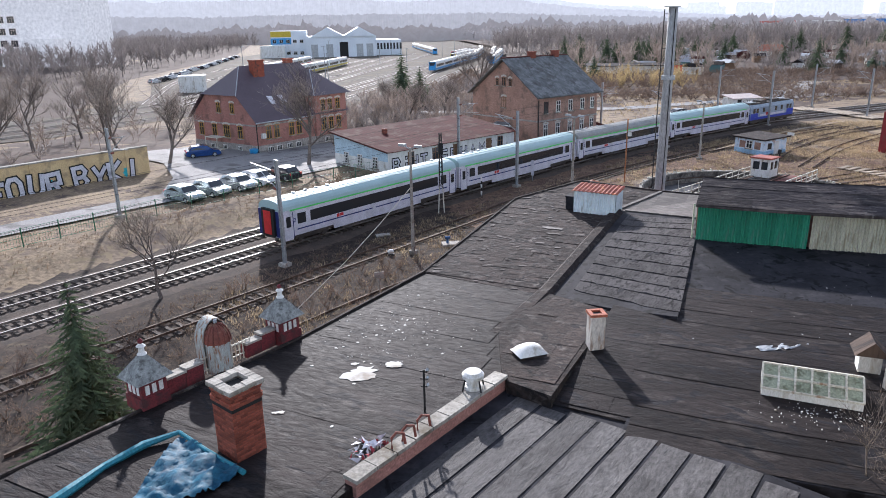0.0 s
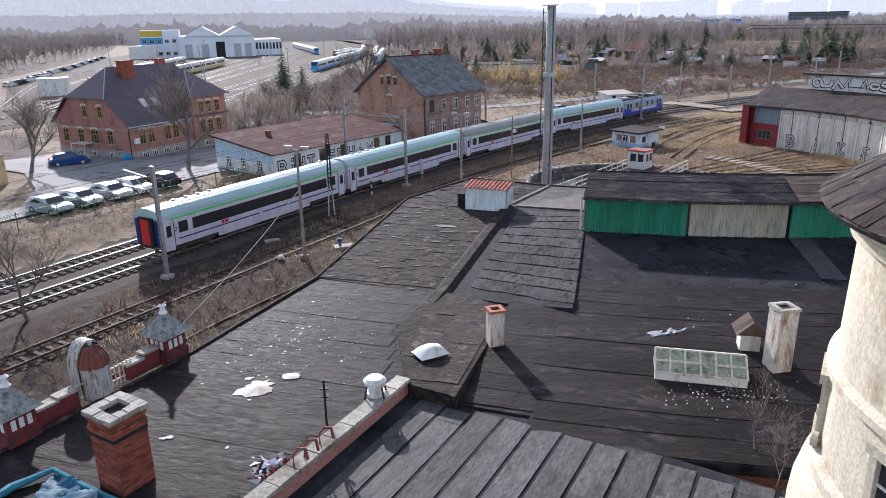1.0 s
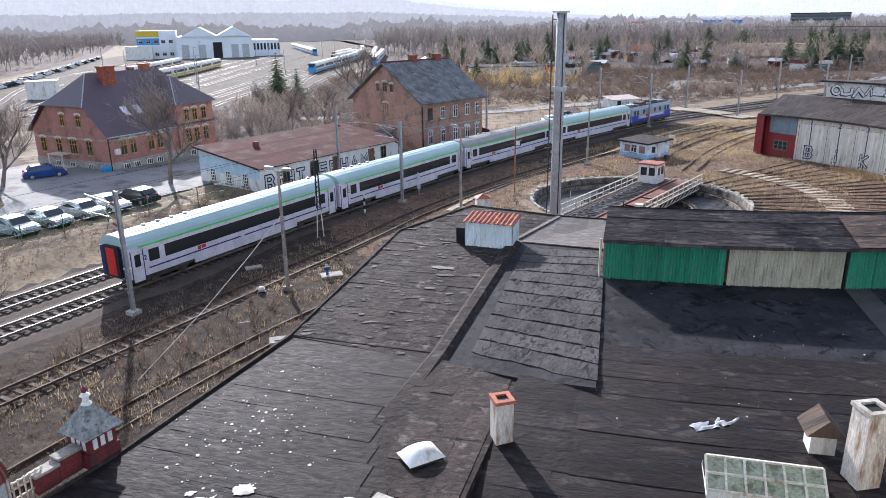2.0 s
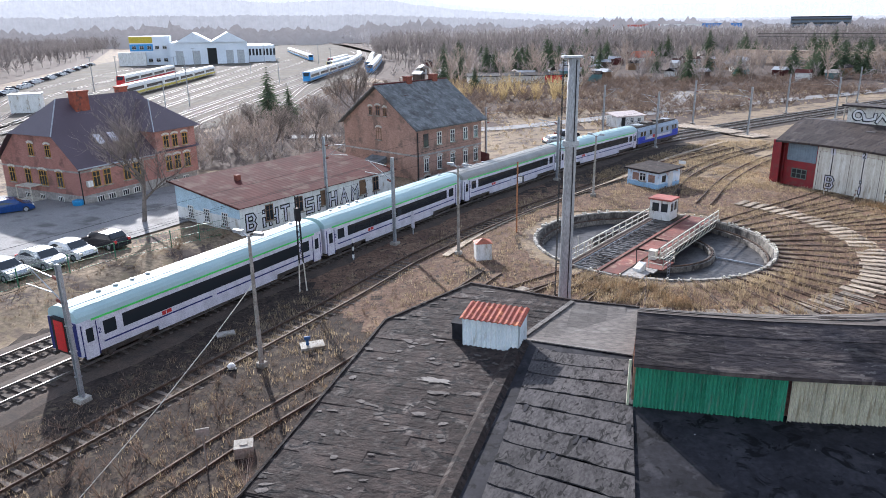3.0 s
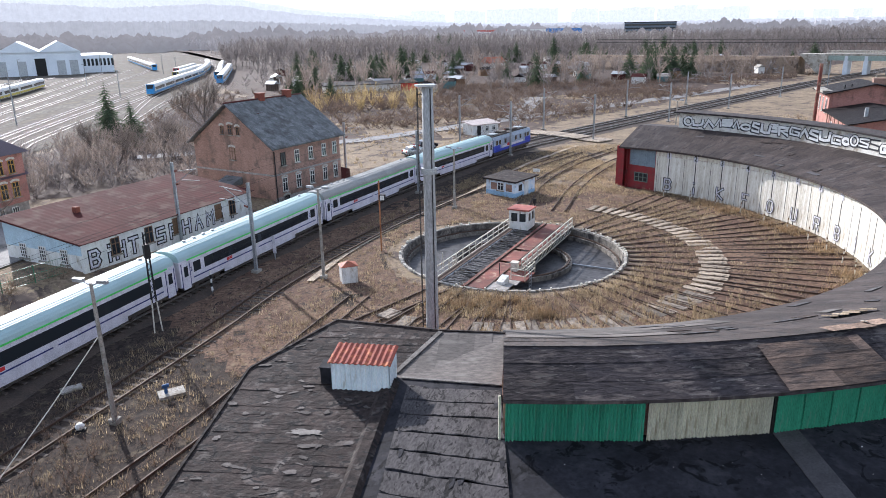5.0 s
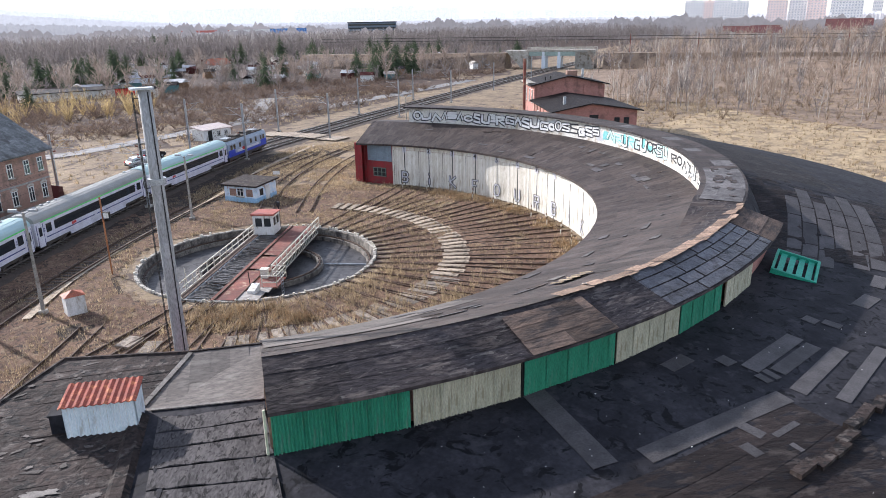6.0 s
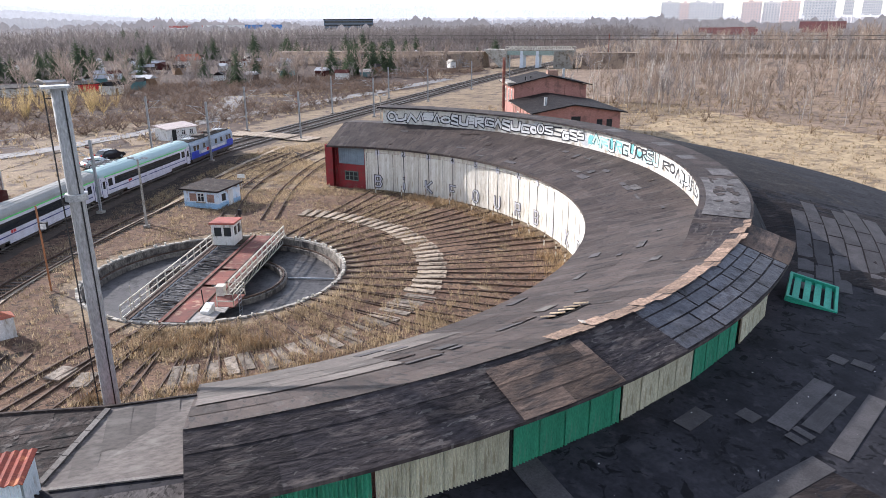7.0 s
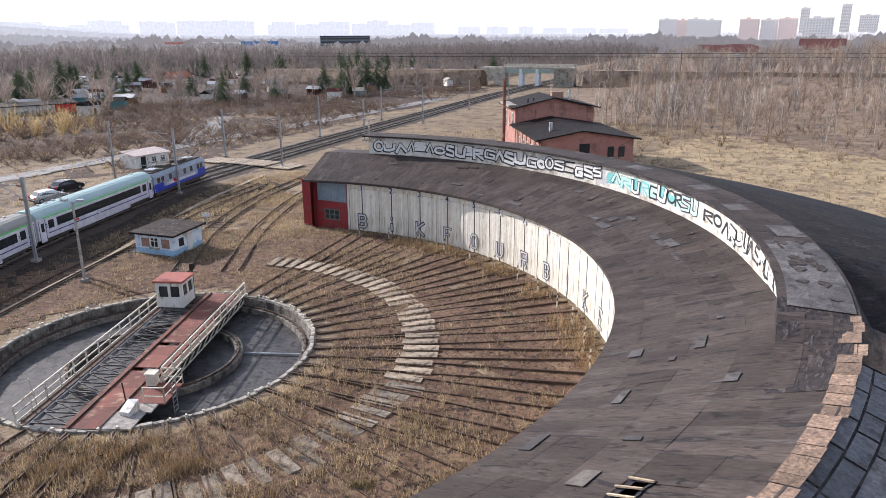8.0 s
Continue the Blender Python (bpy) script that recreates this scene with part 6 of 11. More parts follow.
for i in range(3):
    part("insulator", Mesh().lathe([(0.02, 0.9 + 0.25 * i), (0.06, 0.95 + 0.25 * i), (0.02, 1.02 + 0.25 * i)], 8, (0.11, 0)), M_STEEL, AER)


def build_tarp():
    t = thing("blue_tarpaulin", "crumpled blue plastic tarpaulin on the roof", "tarpaulin")
    pts = [(-10.85, 6.95), (-8.1, 5.5), (-8.7, 4.3), (-10.3, 3.4), (-10.6, 4.6)]
    n = 52
    m = Mesh()
    idx, vs = {}, []
    for i in range(n):
        for k in range(n):
            x, y = -12.8 + 4.8 * i / (n - 1), 1.4 + 5.4 * k / (n - 1)
            if inside((x, y), pts):
                idx[i, k] = len(vs)
                vs.append((x, y, 5.64 + 0.3 * abs(noise.noise((x * 1.3, y * 1.3, 1))) + 0.2 * abs(noise.noise((x * 2.2, y * 4.5, 5))) + 0.06 * noise.noise((x * 9, y * 9, 2))))
    m.add(vs, [(idx[i, k], idx[i + 1, k], idx[i + 1, k + 1], idx[i, k + 1]) for i, k in idx if (i + 1, k) in idx and (i + 1, k + 1) in idx and (i, k + 1) in idx])
    part("sheet", m, mat("blue_plastic", (0.01, 0.06, 0.11), (0.03, 0.12, 0.18), size=0.35, spec=0.12, rough=0.6, bump=0.5, grain=5), t, smooth=True)
    part("hem", Mesh().tube([(-12.6, 2.9, 5.68), (-12.25, 4.0, 5.7), (-12.0, 5.1, 5.72), (-11.5, 6.2, 5.74), (-10.8, 6.9, 5.78), (-9.6, 6.2, 5.78), (-8.1, 5.45, 5.72)], [0.12, 0.15, 0.1, 0.12, 0.07, 0.06, 0.08], 7), plain("teal_hem", (0.03, 0.2, 0.26), 0.4), t)


build_tarp()
JUNK = thing("rubbish_heap", "small heap of torn foil and red rag", "rubbish", pose(-5.15, 7.1, 5.6))
m = Mesh()
m2 = Mesh()
for i in range(60):
    a = [random.gauss(0, 0.32) for _ in range(2)]
    tri = [(a[0] + random.uniform(-0.18, 0.18), a[1] + random.uniform(-0.18, 0.18), random.uniform(0.0, 0.3)) for _ in range(3)]
    (m2 if i % 3 == 0 else m).add(tri, [(0, 1, 2)])
piece_parts("foil", m, M_COACHWHITE, JUNK)
part("rag", m2, plain("faded_red_rag", (0.4, 0.06, 0.07), 0.8), JUNK)
for x, y in ((-4.25, 7.35), (-3.95, 7.95), (-4.45, 6.95)):
    p = thing("pipe_stub", "rusty pipe stub on the parapet", "pipe", pose(x, y, 5.82), group="pipe stubs")
    part("pipe", Mesh().tube([(0, 0, 0), (0, 0, 0.35), (0.12, 0.05, 0.5), (0.3, 0.15, 0.45), (0.34, 0.18, 0.1)], 0.04, 6), M_RUST, p)
SHEETING = thing("loose_sheeting", "crumpled grey plastic sheeting on black roof", "plastic sheet", pose(7.8, 15.1, 5.9, 0, 0, 18))
m = Mesh()
n = 14
vs = [(-1.1 + 2.2 * i / (n - 1), (-0.25 + 0.5 * k / 5) * (1 - 0.4 * abs(i / n - 0.5)), 0.02 + 0.13 * abs(noise.noise((i * 0.6, k * 0.8, 2)))) for i in range(n) for k in range(6)]
m.add(vs, [(i * 6 + k, i * 6 + 6 + k, i * 6 + 7 + k, i * 6 + k + 1) for i in range(n - 1) for k in range(5)])
part("film", m, M_STEEL, SHEETING)


# patches, skip and debris on the ring's low roof
def strip_patch(x0, y0, x1, y1, w, mt=None):
    a, b = Vector((x0, y0)), Vector((x1, y1))
    L = (b - a).length
    n = max(1, int(L / 1.2))
    m = Mesh()
    d = (b - a).normalized()
    s = Vector((-d.y, d.x)) * w / 2
    vs = []
    for k in range(n + 1):
        p = a.lerp(b, k / n)
        for q in (p + s, p - s):
            vs.append((q.x, q.y, low_z(q.x, q.y) + 0.03))
    m.add(vs, [tuple(reversed((2 * k, 2 * k + 1, 2 * k + 3, 2 * k + 2))) for k in range(n)])
    for v in list(m.v):
        m.v.append((v[0], v[1], v[2] - 0.03))
    N = 2 * (n + 1)
    for k in range(n):
        for j in (0, 1):
            m.f.append((2 * k + j, 2 * k + 2 + j, N + 2 * k + 2 + j, N + 2 * k + j))
    return part("felt_patch", m, mt or M_FELT_DULL, RH, "dull grey felt patch")


M_FELT_DULL = mat("dull_grey_felt", (0.07, 0.065, 0.066), (0.044, 0.041, 0.042), size=1.0, rough=0.75, bump=0.35, random_tone=0.3)
for x0, y0, x1, y1, w in ((16.2, 24.8, 15.5, 19.0, 1.0), (25.2, 20.6, 29.7, 21.45, 0.76), (26.1, 19.9, 29.7, 20.55, 0.66), (25.5, 19.9, 25.85, 19.9, 0.72), (24.9, 19.85, 25.3, 19.85, 0.64),
                          (25.45, 18.55, 30.5, 19.75, 0.66), (26.5, 17.3, 32.4, 18.9, 0.55), (17.0, 18.7, 24.7, 18.6, 0.8), (22.1, 22.3, 23.6, 22.5, 0.68), (24.5, 21.5, 25.2, 21.55, 0.67), (21.3, 17.8, 21.8, 17.9, 0.93),
                          (20.3, 17.1, 20.8, 17.1, 0.69), (22.0, 17.2, 23.5, 17.3, 0.25), (22.0, 16.4, 22.25, 16.4, 0.47), (32.3, 21.35, 32.9, 21.5, 0.8), (31.7, 22.15, 32.4, 22.25, 0.66), (36, 22.0, 38, 22.4, 0.8), (39.5, 23, 41.5, 23.8, 0.7)):
    strip_patch(x0, y0, x1, y1, w)
# courses of grey sheets round the end of the cladding
for k in range(6):
    r0, a0 = 45.1 + 0.93 * k, -63.0 + 0.6 * k
    while a0 < -49.5:
        a1 = a0 + random.uniform(2.2, 4.6)
        if random.random() > 0.08:
            strip_patch(*pol(r0, a0), *pol(r0, a1 - 0.15), 0.84)
        a0 = a1
m = Mesh()
for i in range(26):
    a = -86 + i * 1.15
    r = 52.1 + 0.2 * math.sin(i)
    mm = Matrix.Translation((*pol(r, a), low_z(*pol(r, a)) + 0.02)) @ Matrix.Rotation(radians(a + 90 + random.uniform(-8, 8)), 4, "Z")
    m.box(-0.62, -0.18, 0, 0.5, 0.22, 0.1 + random.uniform(0, 0.14), mm)
piece_parts("kerb_block", m, M_FELT_BROWN, RH, "broken brown kerb block")
SK = thing("green_frame", "overturned green slatted steel frame on the roof", "steel frame", pose(37.5, 26.6, low_z(37.5, 26.6) + 0.05, 12, -6, 28))
part("border", Mesh().box(-1.5, -1.2, 0, 1.5, -1.05, 0.3).box(-1.5, 1.05, 0, 1.5, 1.2, 0.3).box(-1.5, -1.05, 0, -1.35, 1.05, 0.3).box(1.35, -1.05, 0, 1.5, 1.05, 0.3), plain("teal_green", (0.03, 0.33, 0.22), 0.5), SK)
for k in range(4):
    part("slat", Mesh().box(-1.35, -0.92 + 0.5 * k, 0.1, 1.35, -0.6 + 0.5 * k, 0.16), plain("teal_green_slat", (0.04, 0.36, 0.25), 0.5), SK)
HZ = EAVE_Z + (inner_top(-81.2)[1] - EAVE_Z) * (HOLE_ROW + 0.5) / 10
hx, hy = pol(HOLE_R, -81.2)
M_BATTEN = mat("bare_pale_batten", (0.5, 0.4, 0.28), (0.34, 0.26, 0.18), size=0.5, rough=0.85, bump=0.3, random_tone=0.4)
HOLE = thing("roof_hole", "ragged hole in the ring roof with bare rafters", "roof hole",
             Matrix.Translation((hx, hy, HZ + 0.06)) @ Matrix.Rotation(radians(-81.2), 4, "Z") @ Matrix.Rotation(-math.atan(0.3835), 4, "Y"))
for s, w in ((-1, 0.1), (1, 0.08)):
    for k in range(5):
        o = part("torn_edge", Mesh().prism([(-w, -0.3), (w * random.Random(k).uniform(0.6, 1.3), -0.26), (w, 0.22), (-w, 0.3)], 0, 0.015), M_FELT_BLACK, HOLE)
        o.matrix_basis = pose(s * 0.33, -1.06 + 0.53 * k, -0.03, 0, -9 * s, 10 * math.sin(2.3 * k + s))
for k in range(5):
    o = part("batten", Mesh().box(-0.5, -0.035, 0, 0.42, 0.035, 0.05), M_BATTEN, HOLE, "bare batten")
    o.matrix_basis = pose(0.06 * (k % 3), -1.1 + 0.55 * k, 0.05, 0, 0, random.uniform(-9, 9))
PLANK = thing("loose_plank", "split pale plank lying on the roof", "plank", Matrix.Translation((*pol(40.9, -84.5), EAVE_Z + 0.3835 * 9.4 + 0.07)) @ Matrix.Rotation(radians(-131), 4, "Z") @ Matrix.Rotation(-math.atan(0.3835), 4, "Y"))
part("board", Mesh().prism([(-0.9, -0.12), (0.9, -0.07), (1.0, 0.05), (-0.9, 0.12)], 0, 0.04), M_CONCRETE, PLANK)
for i in range(42):
    a, r = (-79.8, 36.4) if i == 0 else (random.uniform(-100, 36), random.uniform(32.5, 38.3))
    tr, tz = inner_top(a)
    slope = (tz - EAVE_Z) / (tr - EAVE_R)
    z = EAVE_Z + slope * (r - EAVE_R) + 0.055
    w, d = (1.1, 0.75) if i == 0 else (random.uniform(0.3, 1.8), random.uniform(0.2, 0.8))
    m = Mesh().prism([(-w / 2, -d / 2), (w / 2, -d / 2 * random.uniform(0.7, 1)), (w / 2 * random.uniform(0.8, 1), d / 2), (-w / 2, d / 2)], 0, 0.025)
    o = part("felt_patch", m, M_FLASH if i == 0 else random.choice((M_FELT_PALE, M_FELT_DULL, M_FELT_BROWN, M_FELT_DULL)), RH)
    x, y = pol(r, a)
    o.matrix_basis = Matrix.Translation((x, y, z)) @ Matrix.Rotation(radians(a), 4, "Z") @ Matrix.Rotation(-math.atan(slope), 4, "Y") @ Matrix.Rotation(math.pi / 2, 4, "Z")

# worn pale mineral felt on the upper roof where the clerestory ends
M_FELT_WORN = mat("worn_pale_mineral_felt", (0.125, 0.117, 0.114), (0.07, 0.064, 0.063), size=0.7, grain=8, rough=0.75, bump=0.4, contrast=0.4, stain=(0.045, 0.041, 0.041), stain_size=0.9, stain_amt=0.34, random_tone=0.3)


def crest_patch(r, a, w, d, seed, material):
    """A ragged felt patch on the upper roof: w metres along the ring, d up the slope."""
    (r0, z0) = crest(a)
    slope = math.atan((RIDGE_Z - z0) / (RIDGE_R + 0.2 - r0))
    o = ragged_patch(0, 0, 0, w, d, 0, material, RH, "felt_patch", seed)
    o.matrix_basis = Matrix.Translation((*pol(r, a), z0 + (r - r0) * math.tan(slope) + 0.07)) @ Matrix.Rotation(radians(a + 90), 4, "Z") @ Matrix.Rotation(slope, 4, "X")


for a0, a1, f0, f1, rows in ((-59.5, -44.5, 0.12, 0.95, 3), (-43.0, -39.5, 0.45, 0.95, 2), (-34.0, -31.5, 0.2, 0.6, 1), (-25.0, -22.5, 0.35, 0.85, 1), (-13.0, -10.0, 0.3, 0.8, 1)):
    on_crest = lambda f: (lambda c: (crest(c)[0] + f * (RIDGE_R + 0.2 - crest(c)[0]), crest(c)[1] + f * (RIDGE_Z + 0.01 - crest(c)[1]) + 0.022))
    m = Mesh()
    sheets(m, on_crest(f0), 0, on_crest(f1), 0, a0, a1, rows, tang=1.7, cut=0.6)
    piece_parts("felt_sheet", m, M_FELT_WORN, RH, "worn pale mineral felt sheet")
on_inner = lambda f: (lambda c: (EAVE_R + f * (inner_top(c)[0] - EAVE_R), EAVE_Z + f * (inner_top(c)[1] - EAVE_Z) + 0.03))
m = Mesh()
sheets(m, on_inner(0.02), 0, on_inner(0.62), 0, A_END + 0.2, -93.5, 4, tang=3.4, cut=0.6)
sheets(m, on_inner(0.02), 0, on_inner(0.3), 0, -93.5, -86, 2, tang=2.6, cut=0.5)
piece_parts("felt_sheet", m, M_FELT_DUSTY, RH, "dusty pale felt sheet")
for i in range(16):
    crest_patch(random.uniform(39.9, 41.4), random.uniform(-59, -44), random.uniform(0.5, 1.4), random.uniform(0.3, 0.8), 300 + i, M_FELT_RING)

# felt sheets and litter on the low roof beside the hall
m = Mesh()
sheets(m, 49.5, low_z(*pol(49.5, -95)), RIM_R - 0.1, RIM_Z + 0.01, A_END + 0.1, -82, 11, lift=0.014, tang=4.0)
tagged(part("felt_sheet_layer", m, M_FELT, RH, "dark ribbed felt sheets"), kind="stuff")
m = Mesh()
for i in range(240):
    a, r = random.uniform(A_END + 1, -70), random.uniform(45, 60)
    x, y = pol(r, a)
    if i < 130:
        x, y = random.gauss(7.9, 0.9), random.gauss(11.0, 0.35)
    z = low_z(x, y) + 0.05
    q = 0.006 + 0.02 * random.random() ** 2
    m.box(x - q, y - q * 0.7, z, x + q, y + q * 0.7, z + q)
tagged(part("litter_scatter", m, M_WHITE, RH, "scattered white crumbs"), kind="stuff")

# ---------- the train ----------
def on_line(path, dist):
    """Point and heading at a distance along a line."""
    run = 0.0
    for a, b in zip(path, path[1:]):
        L = (b - a).length
        if run + L >= dist:
            return a.lerp(b, (dist - run) / L), math.atan2((b - a).y, (b - a).x)
        run += L
    return path[-1], 0.0


def along_of(path, x, y):
    run, best, at = 0.0, 1e9, 0.0
    for a, b in zip(path, path[1:]):
        L = (b - a).length
        t = max(0, min(1, (Vector((x, y)) - a).dot(b - a) / L / L))
        d = (a.lerp(b, t) - Vector((x, y))).length
        if d < best:
            best, at = d, run + t * L
        run += L
    return at


def body_shell(L, prof):
    """A coach body: a cross-section (y, z) drawn along x, with ends."""
    m = Mesh()
    n = len(prof)
    m.add([(x, y, z) for x in (-L / 2, L / 2) for y, z in prof], [(i, (i + 1) % n, n + (i + 1) % n, n + i) for i in range(n)] + [tuple(range(n)), tuple(reversed(range(n, 2 * n)))])
    return m


def bogie(parent, x, z=0.32):
    b = part("bogie", Mesh().box(x - 1.75, -1.05, z + 0.38, x + 1.75, -0.85, z + 0.72).box(x - 1.75, 0.85, z + 0.38, x + 1.75, 1.05, z + 0.72).box(x - 0.35, -0.9, z + 0.35, x + 0.35, 0.9, z + 0.75)
             .box(x - 1.5, -1.12, z + 0.25, x - 1.0, 1.12, z + 0.5).box(x + 1.0, -1.12, z + 0.25, x + 1.5, 1.12, z + 0.5), M_UNDER, parent)
    for dx in (-1.25, 1.25):
        for y in (-0.78, 0.78):
            w = part("wheel", Mesh().lathe([(0.02, -0.06), (0.44, -0.06), (0.44, 0.06), (0.02, 0.06)], 18), M_UNDER, b)
            w.matrix_basis = Matrix.Translation((x + dx, y, z + 0.44)) @ Matrix.Rotation(math.pi / 2, 4, "X")


def build_coach(roof, rear=False):
    L = 21.85
    c = thing("passenger_coach", "pale grey passenger coach with a dark window band", "railway coach", group="train")
    z = 0.32
    hw = 1.42
    part("side_wall", body_shell(L, [(-hw, z + 0.85), (hw, z + 0.85), (hw + 0.02, z + 1.6), (hw - 0.02, z + 3.0), (-hw + 0.02, z + 3.0), (-hw - 0.02, z + 1.6)]), M_COACHWHITE, c, "pale grey body")
    prof = [(hw - 0.02 - 0.0, z + 3.0)] + [((hw - 0.02) * math.cos(a), z + 3.0 + 0.82 * math.sin(a) ** 0.8) for a in [i * math.pi / 12 for i in range(1, 12)]] + [(-hw + 0.02, z + 3.0)]
    part("roof", body_shell(L - 0.1, list(reversed(prof))), roof, c, "rounded pale roof")
    for s in (-1, 1):
        y = s * (hw + 0.012)
        part("window_band", Mesh().box(-8.0, min(y, y + s * 0.02), z + 1.75, 8.0, max(y, y + s * 0.02), z + 2.62), M_GLASS, c, "dark glazed window band")
        part("stripe", Mesh().box(-L / 2 + 0.9, min(y, y + s * 0.012), z + 2.9, L / 2 - 0.9, max(y, y + s * 0.03), z + 3.02), M_COACHGREEN, c, "lime green stripe")
        for x0, x1 in ((-9.4, -1.0), (-0.6, 9.4)):
            part("stripe", Mesh().box(x0, min(y, y + s * 0.012), z + 1.28, x1, max(y, y + s * 0.012), z + 1.38), M_NAVY, c, "navy stripe")
        for x in (-8.9, 8.9):
            part("window", Mesh().box(x - 0.42, min(y, y + s * 0.02), z + 1.75, x + 0.42, max(y, y + s * 0.02), z + 2.6), M_GLASS, c)
        for x in (-10.25, 10.25):
            d = part("door", Mesh().box(x - 0.42, min(y, y + s * 0.03), z + 0.6, x + 0.42, max(y, y + s * 0.03), z + 2.75), M_COACHWHITE, c, "pale door leaf")
            part("window", Mesh().box(x - 0.22, min(y + s * 0.03, y + s * 0.045), z + 1.65, x + 0.22, max(y + s * 0.03, y + s * 0.045), z + 2.5), M_GLASS, d)
            for e in (-0.5, 0.46):
                part("door_edge", Mesh().box(x + e, min(y, y + s * 0.025), z + 0.7, x + e + 0.05, max(y, y + s * 0.025), z + 2.8), M_NAVY, d)
        text_part("class_numeral", "2", 0.5, (pose(9.55, y + s * 0.01, z + 1.95, 90, 0, 180) if s > 0 else pose(-9.6, y + s * 0.01, z + 1.95, 90, 0, 0)), M_NAVY, c)
        text_part("class_numeral", "2", 0.5, (pose(-8.3, y + s * 0.01, z + 1.95, 90, 0, 180) if s > 0 else pose(8.3, y + s * 0.01, z + 1.95, 90, 0, 0)), M_NAVY, c)
        part("emblem", Mesh().box(-5.2, min(y, y + s * 0.014), z + 1.42, -4.9, max(y, y + s * 0.014), z + 1.7).box(-4.85, min(y, y + s * 0.014), z + 1.45, -4.45, max(y, y + s * 0.014), z + 1.7), M_RED, c, "small red emblem")
        part("skirt", Mesh().box(-5.5, min(s * 1.3, s * 1.38), z + 0.5, 5.5, max(s * 1.3, s * 1.38), z + 0.86), M_COACHWHITE, c)
    part("underframe", Mesh().box(-10.6, -1.2, z + 0.6, 10.6, 1.2, z + 0.86).box(-4.6, -1.3, z + 0.3, -1.2, 1.3, z + 0.6).box(0.6, -1.3, z + 0.3, 4.8, 1.3, z + 0.6), M_UNDER, c)
    rib = Mesh()
    for k in range(5):
        a = math.pi * (0.28 + 0.11 * k)
        rib.box(-10.6, (hw - 0.02) * math.cos(a) - 0.025, z + 3.0 + 0.82 * math.sin(a) ** 0.8 - 0.02, 10.6, (hw - 0.02) * math.cos(a) + 0.025, z + 3.02 + 0.82 * math.sin(a) ** 0.8)
    part("roof_rib", rib, roof, c)
    for x in (-8.2, -7.0, -5.8, -4.6, 9.2):
        part("roof_vent", Mesh().lathe([(0.12, 0), (0.16, 0.08), (0.16, 0.16), (0.01, 0.2)], 10, (x, 0.25)), M_STEEL, c).matrix_basis = pose(0, 0, z + 3.77)
    for s in (-1, 1):
        part("gangway", Mesh().box(s * L / 2 - 0.22 if s < 0 else L / 2, -0.75, z + 0.95, -L / 2 if s < 0 else L / 2 + 0.22, 0.75, z + 3.15), M_BLACK, c, "black rubber gangway")
        for y in (-0.9, 0.9):
            b = part("buffer", Mesh().tube([(s * L / 2, y, z + 0.75), (s * (L / 2 + 0.28), y, z + 0.75)], 0.12, 10), M_UNDER, c)
    bogie(c, -7.6)
    bogie(c, 7.6)
    if rear:
        part("end_door", Mesh().box(-L / 2 - 0.26, -0.45, z + 1.1, -L / 2 - 0.225, 0.45, z + 3.0), M_RED, c, "red gangway end door")
        part("end_frame", Mesh().box(-L / 2 - 0.04, -1.36, z + 0.9, -L / 2 - 0.005, -0.8, z + 3.0), M_NAVY, c)
        part("end_frame", Mesh().box(-L / 2 - 0.04, 0.8, z + 0.9, -L / 2 - 0.005, 1.36, z + 3.0), M_NAVY, c)
    return c


TRAIN0 = along_of(MAIN, -22.7, 40.8) - 0.25
PITCH = 22.35
coach = build_coach(M_COACHROOF)
for k in range(4):
    p, _ = on_line(MAIN, TRAIN0 + PITCH * (k + 0.5))
    a, _ = on_line(MAIN, TRAIN0 + PITCH * (k + 0.5) - 7.6)
    b, _ = on_line(MAIN, TRAIN0 + PITCH * (k + 0.5) + 7.6)
    mid = (a + b) / 2
    m = Matrix.Translation((mid.x, mid.y, 0)) @ Matrix.Rotation(math.atan2((b - a).y, (b - a).x), 4, "Z")
    if k == 0:
        build_coach(M_COACHROOF, rear=True).matrix_basis = m
    elif k == 1:
        coach.matrix_basis = m
    elif k == 2:
        build_coach(M_COACHROOF_DIRTY).matrix_basis = m
    else:
        copy_thing(coach, m)


